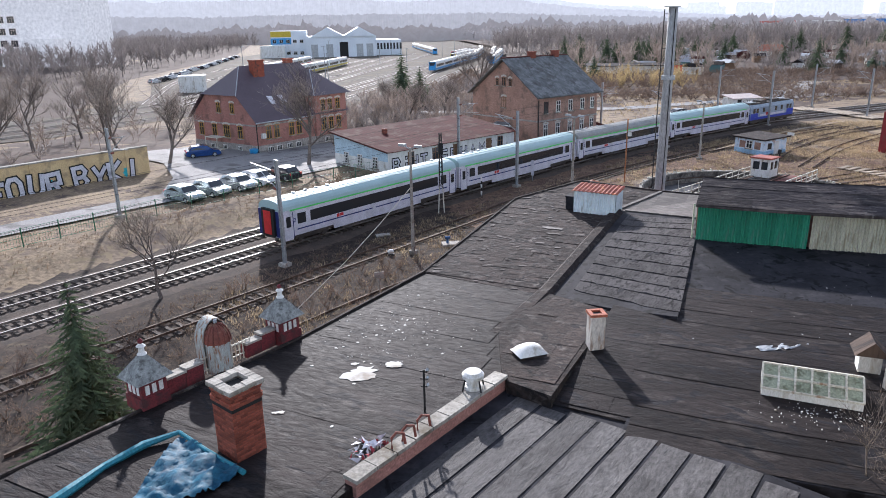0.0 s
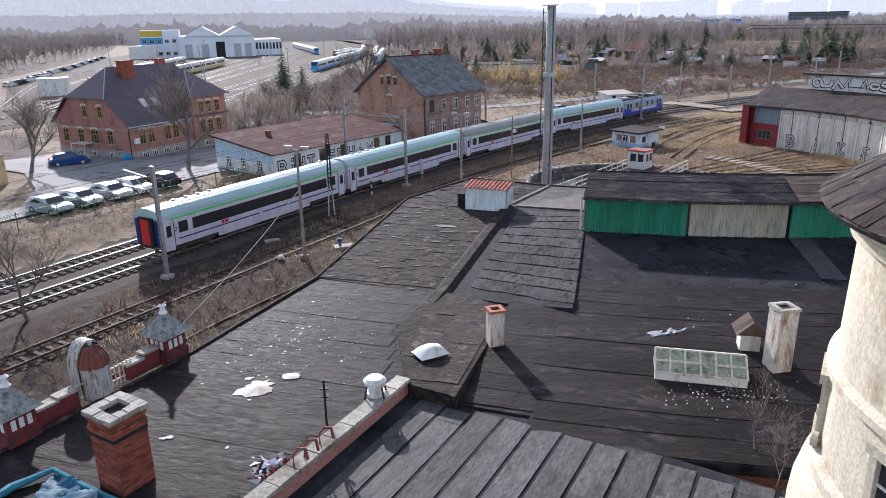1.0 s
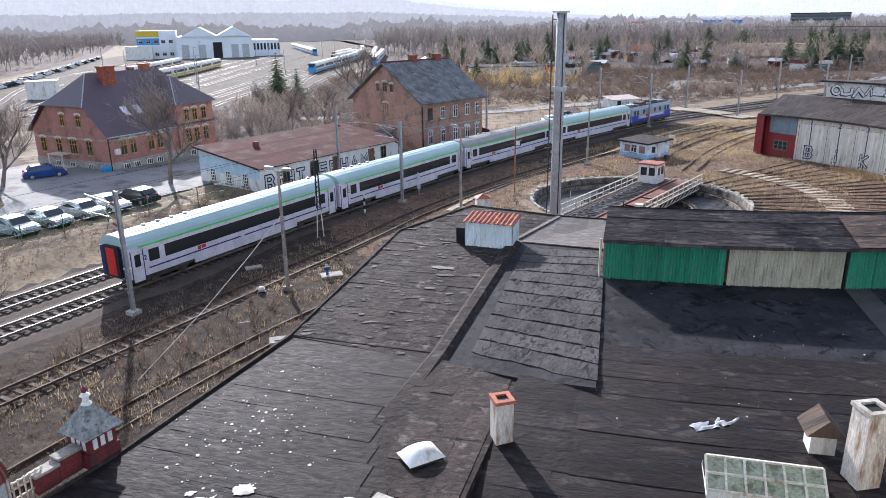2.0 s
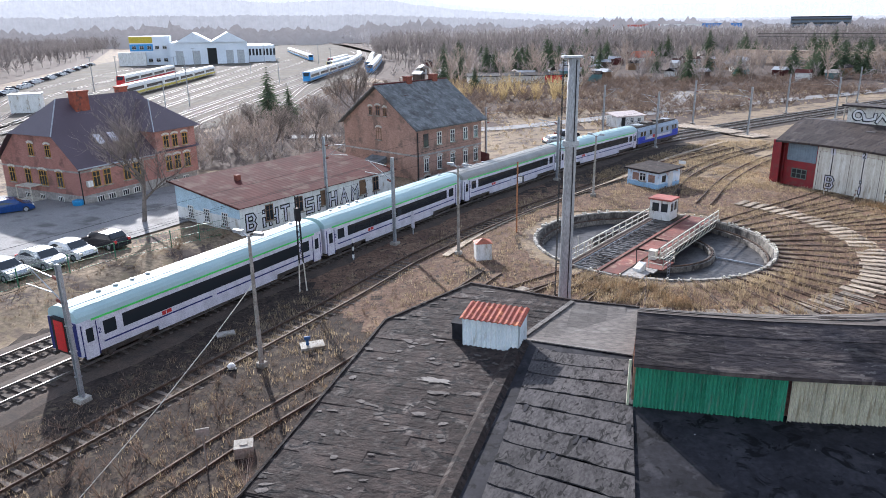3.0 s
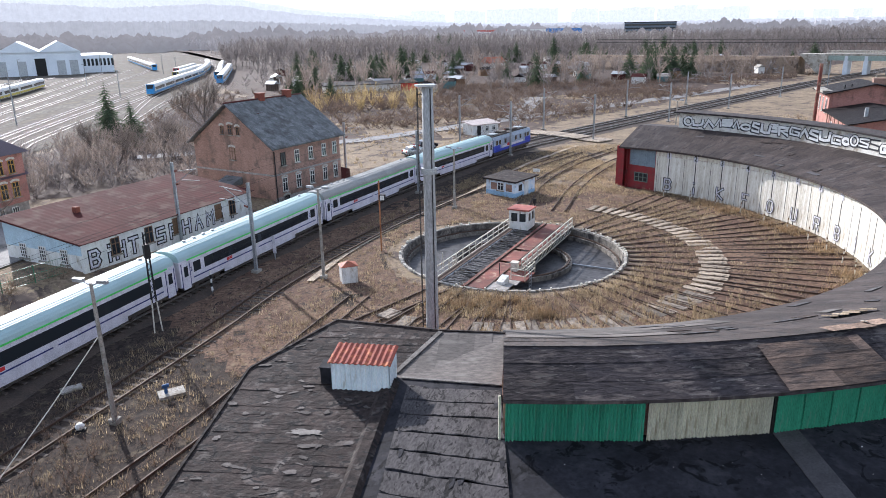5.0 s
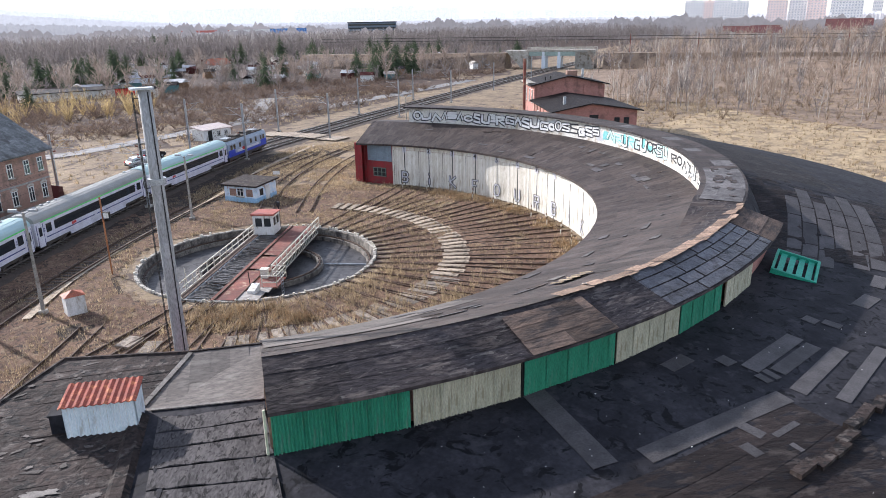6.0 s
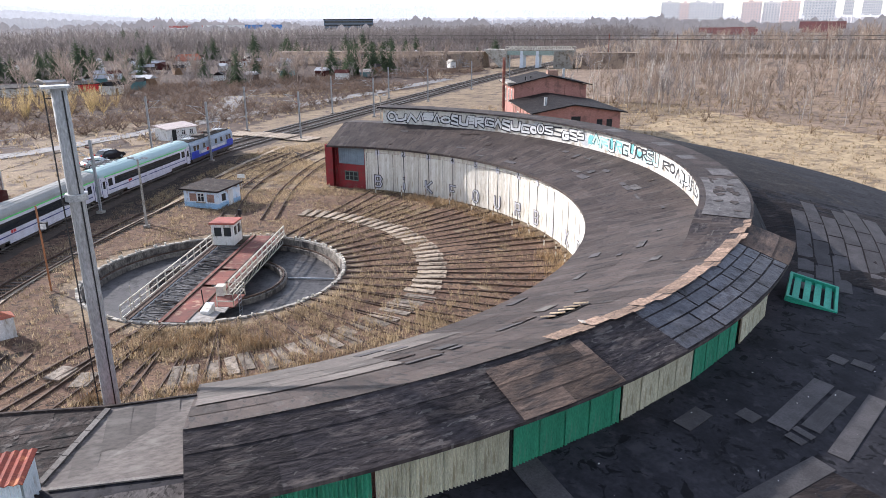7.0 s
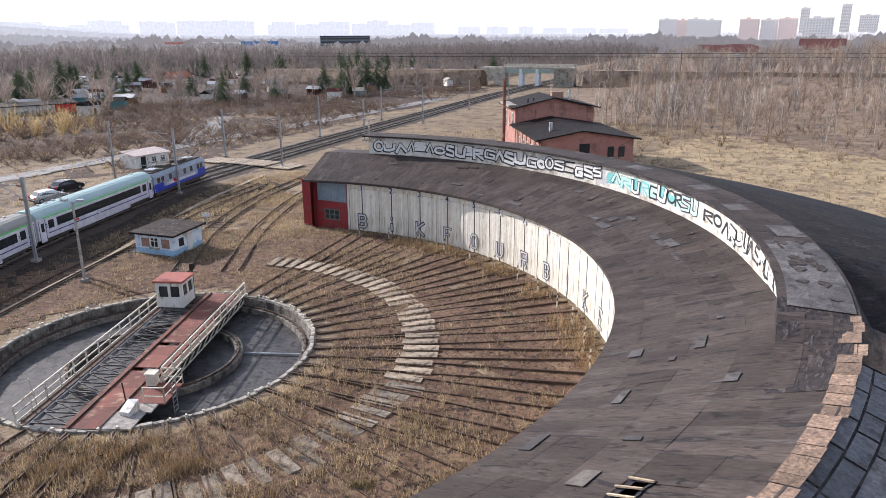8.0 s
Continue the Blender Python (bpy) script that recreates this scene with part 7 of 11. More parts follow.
def build_loco():
    L = 14.0
    z = 0.32
    hw = 1.42
    lo = thing("electric_locomotive", "blue and pale grey boxy electric locomotive", "locomotive", group="train")
    prof = [(-hw, z + 0.95), (hw, z + 0.95), (hw, z + 2.9), (hw - 0.25, z + 3.35), (-hw + 0.25, z + 3.35), (-hw, z + 2.9)]
    part("body", body_shell(L, prof), M_LOCOGREY, lo, "pale grey body sides")
    for s in (-1, 1):
        part("cab_front", Mesh().box(s * L / 2 - 0.02, -1.35, z + 0.95, s * L / 2 + 0.06, 1.35, z + 1.9), M_LOCOBLUE, lo, "blue cab front")
        part("window", Mesh().box(s * L / 2 - 0.02, -1.15, z + 2.05, s * L / 2 + 0.05, 1.15, z + 2.8), M_GLASS, lo)
        for y in (-0.95, 0.95):
            part("headlight", Mesh().lathe([(0.01, 0), (0.16, 0), (0.16, 0.08)], 12), M_WHITESTEEL, lo).matrix_basis = Matrix.Translation((s * (L / 2 + 0.1), y, z + 1.3)) @ Matrix.Rotation(s * math.pi / 2, 4, "Y")
            part("buffer", Mesh().tube([(s * L / 2, y, z + 0.75), (s * (L / 2 + 0.5), y, z + 0.75)], 0.2, 12), M_UNDER, lo)
        y = s * (hw + 0.01)
        part("stripe", Mesh().box(-L / 2 + 0.1, min(y, y + s * 0.012), z + 0.96, L / 2 - 0.1, max(y, y + s * 0.012), z + 1.35), M_LOCOBLUE, lo, "blue lower band")
        part("stripe", Mesh().box(-L / 2 + 0.05, min(y, y + s * 0.012), z + 1.36, -L / 2 + 2.3, max(y, y + s * 0.012), z + 2.0).box(L / 2 - 2.3, min(y, y + s * 0.012), z + 1.36, L / 2 - 0.05, max(y, y + s * 0.012), z + 2.0), M_LOCOBLUE, lo)
        part("pale_band", Mesh().box(-4.0, min(y, y + s * 0.014), z + 1.4, 4.0, max(y, y + s * 0.014), z + 1.75), M_COACHWHITE, lo)
        part("emblem", Mesh().box(-2.2, min(y, y + s * 0.018), z + 1.5, -1.0, max(y, y + s * 0.018), z + 1.95), M_RED, lo, "small red emblem")
        for x in (-5.9, -4.9, -2.9, -1.0, 1.0, 2.9, 4.9, 5.9):
            part("window", Mesh().box(x - 0.34, min(y, y + s * 0.02), z + 2.05, x + 0.34, max(y, y + s * 0.02), z + 2.75), M_GLASS, lo)
    part("roof", Mesh().box(-6.6, -0.95, z + 3.35, 6.6, 0.95, z + 3.55).box(-3, -0.7, z + 3.55, -1, 0.7, z + 3.85).box(1, -0.7, z + 3.55, 3, 0.7, z + 3.85), M_UNDER, lo, "sooty roof with equipment")
    for x in (-4.8, 4.8):
        pg = Mesh()
        for y in (-0.5, 0.5):
            pg.bar((x - 0.9, y, z + 3.75), (x + 0.3, y * 0.8, z + 4.15), 0.05)
            pg.bar((x + 0.3, y * 0.8, z + 4.15), (x - 0.6, y * 1.5, z + (4.9 if x > 0 else 4.25)), 0.05)
        pg.bar((x - 0.6, -0.9, z + (4.92 if x > 0 else 4.27)), (x - 0.6, 0.9, z + (4.92 if x > 0 else 4.27)), 0.07)
        pg.box(x - 1.1, -0.6, z + 3.6, x + 0.6, 0.6, z + 3.72)
        piece_parts("pantograph_bar", pg, M_STEEL, lo)
    for k in range(6):
        part("insulator", Mesh().lathe([(0.05, 0), (0.12, 0.05), (0.06, 0.1), (0.12, 0.15), (0.05, 0.22)], 8, (-0.8 + 0.4 * k, 0.5)), M_RUST, lo).matrix_basis = pose(0, 0, z + 3.55)
    part("underframe", Mesh().box(-6.6, -1.3, z + 0.55, 6.6, 1.3, z + 0.95).box(-1.2, -1.3, z + 0.2, 1.2, 1.3, z + 0.6), M_UNDER, lo)
    bogie(lo, -4.3)
    bogie(lo, 4.3)
    return lo


p, h = on_line(MAIN, TRAIN0 + PITCH * 4 + 7.3)
build_loco().matrix_basis = Matrix.Translation((p.x, p.y, 0)) @ Matrix.Rotation(h, 4, "Z")


# ---------- houses ----------
def window(parent, m, w, h, frame=M_WHITE, lintel=None, mull=2, rails=1, sill=True, board=None):
    """A window in a wall: x along the wall, y into it, z up; the origin is its lower left corner on the wall's face."""
    f = Mesh()
    t = 0.07
    ring = [(x, y, z) for y in (-0.03, 0.06) for x, z in ((0, 0), (w, 0), (w, h), (0, h), (t, t), (w - t, t), (w - t, h - t), (t, h - t))]
    fs = []
    for k in range(4):
        j = (k + 1) % 4
        fs += [(k, j, 4 + j, 4 + k), (8 + j, 8 + k, 12 + k, 12 + j), (j, k, 8 + k, 8 + j), (4 + k, 4 + j, 12 + j, 12 + k)]
    f.add(ring, fs)
    wn_ = part("window", f, frame, parent)
    wn_.matrix_basis = m
    for k in range(1, mull):
        b = Mesh().box(w * k / mull - t / 2, -0.028, t, w * k / mull + t / 2, 0.05, h - t)
        part("mullion", b, frame, wn_)
    for k in range(1, rails + 1):
        zz = h * (0.66 if rails == 1 else k / (rails + 1))
        part("glazing_bar", Mesh().box(t, -0.027, zz - t / 2, w - t, 0.05, zz + t / 2), frame, wn_)
    part("pane", Mesh().box(t, 0.0, t, w - t, 0.02, h - t), board or M_GLASS, wn_)
    if sill:
        part("sill", Mesh().box(-0.12, -0.16, -0.12, w + 0.12, 0.05, -0.01), M_CONCRETE, wn_)
    if lintel:
        n = 7
        a = Mesh()
        for i in range(n):
            x0, x1 = -0.15 + (w + 0.3) * i / n, -0.15 + (w + 0.3) * (i + 1) / n
            up = 0.16 * math.sin(math.pi * (i + 0.5) / n)
            a.box(x0, -0.05, h + up - 0.02, x1 - 0.01, 0.04, h + up + 0.2)
        piece_parts("lintel_brick", a, lintel, wn_)
    return wn_


def build_villa():
    v = thing("brick_villa", "red brick villa with a plum metal roof and ochre windows", "house", frame_on((0.43, 0.90), (-41.1, 78.4, 0.85)))
    L, D, E = 16.7, 13.5, 4.6
    part("plinth", Mesh().box(-0.06, -0.06, -0.3, L + 0.06, D + 0.06, 1.15), M_STONE, v, "grey rubble plinth")
    w = Mesh()
    # gable end at x=0 with a clipped top
    w.add([(0, 0, 1.15), (0, D, 1.15), (0, D, E), (0, D - 3.2, E + 3.0), (0, 3.2, E + 3.0), (0, 0, E)], [(0, 5, 4, 3, 2, 1)])
    w.add([(0, 0, 1.15), (L, 0, 1.15), (L, 0, E), (0, 0, E)], [(0, 1, 2, 3)])
    w.add([(L, 0, 1.15), (L, D, 1.15), (L, D, E + 1), (L, 0, E)], [(0, 1, 2, 3)])
    w.add([(0, D, 1.15), (L, D, 1.15), (L, D, E), (0, D, E)], [(3, 2, 1, 0)])
    part("wall", w, M_BRICK_RED, v, "red brick wall")
    part("wing", Mesh().box(L - 6.2, -0.35, 1.15, L + 0.1, D - 1, E + 2.35), M_BRICK_RED, v, "taller red brick wing")
    part("band", Mesh().box(-0.08, -0.08, E - 0.9, L - 6.2, 0.0, E - 0.72).box(-0.08, -0.08, E - 0.9, 0.0, D, E - 0.72), M_STONE, v)
    o = 0.55
    zr = 11.2
    r = Mesh()
    zc = E + 3.0
    r.add([(-o, -o, E - 0.35), (L + o, -o, E - 0.35), (L - 2, D / 2, zr), (3.4, D / 2, zr), (-o, 3.0, zc), (-o, D - 3.0, zc), (-o, D + o, E - 0.35), (L + o, D + o, E - 0.35)],
          [(0, 1, 2, 3, 4), (4, 3, 5), (6, 5, 3, 2, 7), (1, 7, 2)])
    part("roof", r, M_ROOF_PURPLE, v, "dark plum standing-seam roof")
    x0, x1, y0, y1, ze = L - 6.8, L + 0.7, -0.95, D - 0.5, E + 2.3
    part("wing_roof", Mesh().add([(x0, y0, ze), (x1, y0, ze), (x1, y1, ze), (x0, y1, ze), ((x0 + x1) / 2, 3.6, 10.3), ((x0 + x1) / 2, D - 4, 10.3)],
                                 [(0, 1, 4), (1, 2, 5, 4), (2, 3, 5), (3, 0, 4, 5), (3, 2, 1, 0)]), M_ROOF_PURPLE, v)
    part("seam_flashing", Mesh().bar((-o, 3.0, zc + 0.03), (3.4, D / 2, zr + 0.03), 0.12, 0.05), M_STEEL, v)
    part("seam_flashing", Mesh().bar(((x0 + x1) / 2, 3.6, 10.33), (x0, y0, ze + 0.03), 0.12, 0.05), M_STEEL, v)
    for x, y, wd, zt in ((4.6, D / 2 - 1.6, 1.9, zr + 0.6), (L - 4.5, D / 2, 1.2, zr + 0.5)):
        c = part("chimney", Mesh().box(x, y, 8.6, x + wd, y + 0.9, zt).box(x - 0.1, y - 0.1, zt, x + wd + 0.1, y + 1.0, zt + 0.18), M_BRICKPIECE, v, "brick chimney stack")
    for x in (3.7, 5.6):
        s = part("skylight", Mesh().box(-0.42, -0.7, 0, 0.42, 0.7, 0.06), M_COACHWHITE, v, "pale roof window")
        slope = math.atan((zr - E + 0.35) / (D / 2 + o))
        yy = 2.0
        s.matrix_basis = Matrix.Translation((x + 0.9, yy, E - 0.35 + (yy + o) * math.tan(slope) + 0.04)) @ Matrix.Rotation(slope, 4, "X")
    ML = plain("pale_lintel", (0.6, 0.57, 0.5), 0.8)
    front = Matrix.Identity(4)
    for x in (1.5, 2.9, 5.6, 7.0):
        window(v, pose(x, -0.05, 1.9), 0.95, 1.75, M_WOODYEL, ML)
    for x in (11.6, 13.0, 14.6):
        window(v, pose(x, -0.4, 1.9), 0.95, 1.75, M_WOODYEL, ML)
        window(v, pose(x, -0.4, 4.7), 0.85, 1.5, M_WOODYEL, ML)
    for x in (1.6, 3.1, 5.0, 6.6, 12.0, 14.0):
        window(v, pose(x, -0.12 if x < 10 else -0.42, 0.15), 0.95, 0.7, M_WHITE, None, 3, 0, False)
    side = Matrix.Rotation(-math.pi / 2, 4, "Z")
    for y, z, wd, hh in ((2.9, 1.9, 1.0, 1.7), (5.6, 1.9, 1.35, 1.7), (8.4, 1.9, 1.0, 1.7), (4.3, 5.2, 0.8, 1.35), (7.2, 5.2, 0.8, 1.35), (11.3, 1.9, 1.0, 1.7)):
        window(v, Matrix.Translation((-0.05, y + wd, z)) @ side, wd, hh, M_WOODYEL, ML, 2 if wd < 1.2 else 3)
    for y in (3.2, 6.4, 9.0):
        window(v, Matrix.Translation((-0.12, y + 0.9, 0.2)) @ side, 0.9, 0.65, M_WHITE, None, 3, 0, False)
    part("downpipe", Mesh().tube([(-0.12, -0.12, -0.2), (-0.12, -0.12, E - 0.5), (-0.45, -0.45, E - 0.3)], 0.07, 8), M_BLACK, v)
    part("gutter", Mesh().tube([(-o, -o - 0.05, E - 0.4), (L - 6.8, -o - 0.05, E - 0.4)], 0.09, 8), M_STEEL, v)
    part("air_conditioner", Mesh().box(0.55, -0.45, 2.1, 1.15, -0.05, 2.75), M_WHITE, v)
    part("porch", Mesh().box(-1.7, 6.5, -0.3, -0.1, 9.3, 0.35).box(-1.6, 6.6, 1.9, -0.1, 9.2, 2.0).box(-1.6, 6.6, 0.35, -1.5, 6.7, 1.9).box(-1.6, 9.1, 0.35, -1.5, 9.2, 1.9), M_WHITESTEEL, v, "glazed porch frame")


build_villa()
BIN = thing("blue_container", "blue plastic bin against the villa wall", "bin", pose(-41.6, 78.0, 0.95))
part("body", Mesh().lathe([(0.02, 0), (0.5, 0), (0.6, 0.6), (0.55, 0.75), (0.02, 0.85)], 16), plain("bright_blue_plastic", (0.03, 0.25, 0.5), 0.4), BIN)


def build_gabled():
    g = thing("gabled_house", "sooty brick house with a steep slate roof", "house", frame_on((0.652, 0.758), (-4.9, 90.5, 0.5)))
    L, D, E, R = 12.8, 13.5, 6.9, 11.7
    part("wall", Mesh().add([(0, 0, -0.5), (L, 0, -0.5), (L, D, -0.5), (0, D, -0.5), (0, 0, E), (L, 0, E), (L, D, E), (0, D, E), (0, D / 2, R - 0.15), (L, D / 2, R - 0.15)],
                            [(0, 1, 5, 4), (1, 2, 6, 9, 5), (2, 3, 7, 6), (3, 0, 4, 8, 7)]), M_BRICK_OLD, g, "sooty yellow-brown brick")
    part("band", Mesh().box(-0.07, -0.07, 3.3, L + 0.07, 0.0, 3.5).box(-0.07, 0, 3.3, 0.0, D, 3.5).box(-0.05, -0.05, -0.5, L + 0.05, 0.0, 0.6), M_STONE, g)
    o = 0.6
    for s in (0, 1):
        y0, y1 = (-o, D / 2) if s == 0 else (D + o, D / 2)
        n, k = 12, 0
        drop = (R - E) / (D / 2) * o
        z0 = E - drop + 0.1
        part("roof_slope", Mesh().add([(-o, y0, z0), (L + o, y0, z0), (L + o, y1, R), (-o, y1, R), (-o, y0, z0 + 0.14), (L + o, y0, z0 + 0.14), (L + o, y1, R + 0.14), (-o, y1, R + 0.14)],
                                       [(0, 1, 2, 3), (4, 5, 6, 7), (0, 1, 5, 4), (1, 2, 6, 5), (3, 0, 4, 7)]), M_ROOF_GREY, g)
        if s == 0:
            sl = Mesh()
            rows, cols = 17, 34
            for i in range(rows):
                for c in range(cols):
                    xa, xb = -o + (L + 2 * o) * (c + (0.5 if i % 2 else 0)) / cols, -o + (L + 2 * o) * (c + 0.96 + (0.5 if i % 2 else 0)) / cols
                    xb = min(xb, L + o)
                    t0, t1 = i / rows, (i + 1.05) / rows
                    u = 0.155 + random.uniform(0, 0.02)
                    sl.add([(xa, y0 + (y1 - y0) * t0, z0 + (R - z0) * t0 + u + 0.02), (xb, y0 + (y1 - y0) * t0, z0 + (R - z0) * t0 + u + 0.02),
                            (xb, y0 + (y1 - y0) * t1, z0 + (R - z0) * t1 + u), (xa, y0 + (y1 - y0) * t1, z0 + (R - z0) * t1 + u)], [(0, 1, 2, 3)])
            tagged(part("slate_layer", sl, M_ROOF_GREY, g), kind="stuff")
    part("ridge", Mesh().tube([(-o, D / 2, R + 0.15), (L + o, D / 2, R + 0.15)], 0.13, 8), M_ROOF_RED, g)
    for x in (5.2, 10.2):
        part("chimney", Mesh().box(x, D / 2 - 0.4, R - 0.5, x + 0.9, D / 2 + 0.5, R + 0.75).box(x - 0.08, D / 2 - 0.48, R + 0.75, x + 0.98, D / 2 + 0.58, R + 0.9), M_BRICK_DARK, g)
    part("roof_hatch", Mesh().prism([(2.6, 4.6), (3.7, 4.6), (3.7, 5.5), (2.6, 5.5)], [9.9, 9.9, 10.3, 10.3], [10.4, 10.4, 10.75, 10.75]), M_ROOF_RED, g)
    ML = plain("pale_arch", (0.5, 0.46, 0.4), 0.85)
    for i, x in enumerate((1.3, 3.8, 6.4, 9.0, 11.2)):
        window(g, pose(x, -0.05, 4.4), 0.85, 1.6, M_WHITE if i else M_BLACK, None, 2, 1)
        window(g, pose(x, -0.05, 1.2), 0.85, 1.7, M_WHITE, ML, 2, 1, board=M_GLASS)
    window(g, pose(1.4, -0.05, -0.3), 0.9, 0.9, M_BLACK, ML, 1, 0)
    side = Matrix.Rotation(-math.pi / 2, 4, "Z")
    for y, z, w, h, b in ((D / 2 - 1.6, 8.0, 0.55, 1.0, None), (D / 2 - 0.4, 8.0, 0.75, 1.2, None), (D / 2 + 1.1, 8.0, 0.55, 1.0, None), (D / 2 - 0.5, 4.9, 0.9, 1.5, M_BRICK_OLD)):
        window(g, Matrix.Translation((-0.05, y + w, z)) @ side, w, h, M_WOODBRN, ML, 2, 1, True, b)
    part("downpipe", Mesh().tube([(0.15, -0.12, -0.4), (0.15, -0.12, 6.3)], 0.07, 8), M_BLACK, g)
    part("porch", Mesh().prism([(-2.2, 5.4), (-0.02, 5.4), (-0.02, 8.2), (-2.2, 8.2)], 1.9, [2.1, 2.8, 2.8, 2.1]), M_ROOF_GREY, g, "small porch roof")
    part("annex", Mesh().prism([(L, 1.0), (L + 3.2, 1.0), (L + 3.2, 4.5), (L, 4.5)], -0.5, [2.4, 1.4, 1.4, 2.4]), M_ROOF_RED, g, "low red-roofed lean-to")


build_gabled()


def build_low():
    b = thing("low_building", "long low whitewashed building with a rust-red roof", "building", frame_on((0.577, 0.817), (-20.25, 66.8, 0.75)))
    L, D, h0, h1 = 21.9, 10.0, 2.75, 4.0
    part("wall", Mesh().prism([(0, 0), (L, 0), (L, D), (0, D)], -0.6, [h0, h0, h1, h1]), M_WHITE, b, "whitewashed wall")
    part("painted_gable", Mesh().add([(-0.02, 0, 1.6), (-0.02, D, 1.6), (-0.02, D, h1 - 0.1), (-0.02, 0, h0 - 0.1)], [(0, 3, 2, 1)]), plain("pale_sky_blue_paint", (0.45, 0.58, 0.66), 0.8), b)
    r = Mesh()
    n = 74
    vs = []
    o = 0.5
    for i in range(n + 1):
        x = -o + (L + 2 * o) * i / n
        u = 0.016 if i % 2 else 0
        vs += [(x, -o, h0 + 0.0 + u), (x, D + o, h1 + 0.13 + u), (x, -o, h0 - 0.08 + u), (x, D + o, h1 + 0.05 + u)]
    fs = []
    for i in range(n):
        a = 4 * i
        fs += [(a, a + 4, a + 5, a + 1), (a + 2, a + 3, a + 7, a + 6), (a, a + 2, a + 6, a + 4)]
    r.add(vs, fs)
    part("roof", r, M_ROOF_RED, b, "ribbed rust-red roof")
    part("verge", Mesh().bar((-o, -o, h0 + 0.04), (-o, D + o, h1 + 0.17), 0.1, 0.16), M_ROOF_RED, b)
    for x in (3.0, 6.9, 10.4, 16.4, 18.6):
        window(b, pose(x, -0.05, 0.75), 0.95, 1.6, M_WOODBRN, None, 2, 1, True, M_WOODBRN if x in (10.4, 16.4) else None)
    side = Matrix.Rotation(-math.pi / 2, 4, "Z")
    for y in (1.8, 4.6, 7.2):
        window(b, Matrix.Translation((-0.06, y + 0.9, 0.6)) @ side, 0.9, 1.35, M_WHITE, None, 3, 3)
    part("chimney", Mesh().box(5.0, 6.5, 3.2, 5.5, 7.0, 4.2), M_BRICK_DARK, b)
    x = 0.5
    for ch in "BiHT":
        spray_letter(b, pose(x + 0.7, -0.02, 0.35), ch, 0.9, 1.4, 0.46, 0.2)
        x += 1.55 if ch != "i" else 1.2
    x = 8.2
    for ch in "SPHAM!!":
        spray_letter(b, pose(x + 0.6, -0.02, 0.45), ch, 0.9, 1.35, 0.44, 0.19)
        x += 1.7


build_low()


def build_hut():
    h = thing("trackside_hut", "small flat-roofed hut with peeling blue paint", "hut", frame_on((0.605, -0.796), (21.7, 91.4, -0.1)))
    m_hut = mat("peeling_blue_white_paint", (0.74, 0.76, 0.78), (0.45, 0.62, 0.76), size=0.8, rough=0.8, bump=0.25, stain=(0.40, 0.25, 0.16), stain_size=0.8, stain_amt=0.35)
    part("wall", Mesh().box(0, 0, 0, 4.6, 4.3, 2.15), m_hut, h)
    part("lower_band", Mesh().box(-0.01, -0.015, 0.0, 4.61, 0, 0.7).box(4.6, -0.015, 0, 4.615, 4.3, 0.7), plain("sky_blue_paint", (0.34, 0.54, 0.72), 0.75), h)
    part("roof", Mesh().prism([(-0.35, -0.35), (4.95, -0.35), (4.95, 4.7), (-0.35, 4.7)], [2.1, 2.1, 2.3, 2.3], [2.28, 2.28, 2.48, 2.48]), M_FELT_BROWN, h)
    window(h, pose(1.9, -0.04, 0.85), 0.95, 1.0, M_WHITE, None, 2, 1)
    for x in (0.8, 3.2):
        part("boarded_window", Mesh().box(x, -0.03, 0.85, x + 0.95, 0.0, 1.75), M_BRICK_OLD, h)
    o = part("door", Mesh().box(4.6, 2.0, 0.05, 4.64, 2.85, 1.9), M_WHITE, h)
    part("window", Mesh().box(4.6, 0.8, 0.9, 4.63, 1.5, 1.7), M_GLASS, h)


build_hut()


# ---------- masts, lamps, signals ----------
def catenary_mast(x, y, h, side, arm=3.0, lean=0.0, base=True):
    t = thing("catenary_mast", "galvanised steel overhead line mast with cantilever arm", "catenary mast", pose(x, y, ground_z(x, y), lean, 0, side), group="catenary masts")
    part("pole", Mesh().box(-0.14, -0.1, 0, -0.1, 0.1, h).box(0.1, -0.1, 0, 0.14, 0.1, h).box(-0.1, -0.02, 0, 0.1, 0.02, h), M_STEEL, t)
    if base:
        part("footing", Mesh().box(-0.35, -0.35, -0.2, 0.35, 0.35, 0.3), M_CONCRETE, t)
    arm_m = Mesh().bar((0, 0, h - 0.9), (arm, 0, h - 0.5), 0.06).bar((0, 0, h - 2.2), (arm * 0.85, 0, h - 0.6), 0.05).bar((arm * 0.3, 0, h - 1.7), (arm * 1.05, 0, h - 1.6), 0.05)
    part("cantilever", arm_m, M_STEEL, t)
    for z in (h - 0.9, h - 2.2):
        part("insulator", Mesh().tube([(0.25, 0, z + 0.03), (0.6, 0, z + 0.12)], 0.09, 8), M_RUST, t)
    for z in (1.5, 3, 4.5):
        part("clamp", Mesh().box(-0.17, -0.13, z, 0.17, 0.13, z + 0.08), M_STEEL, t)
    return t


def heading_at(x, y):
    d = ((_main - (x, y)) ** 2).sum(1)
    i = int(np.argmin(d))
    j = min(i + 1, len(_main) - 1)
    return math.degrees(math.atan2(_main[j][1] - _main[j - 1][1], _main[j][0] - _main[j - 1][0]))


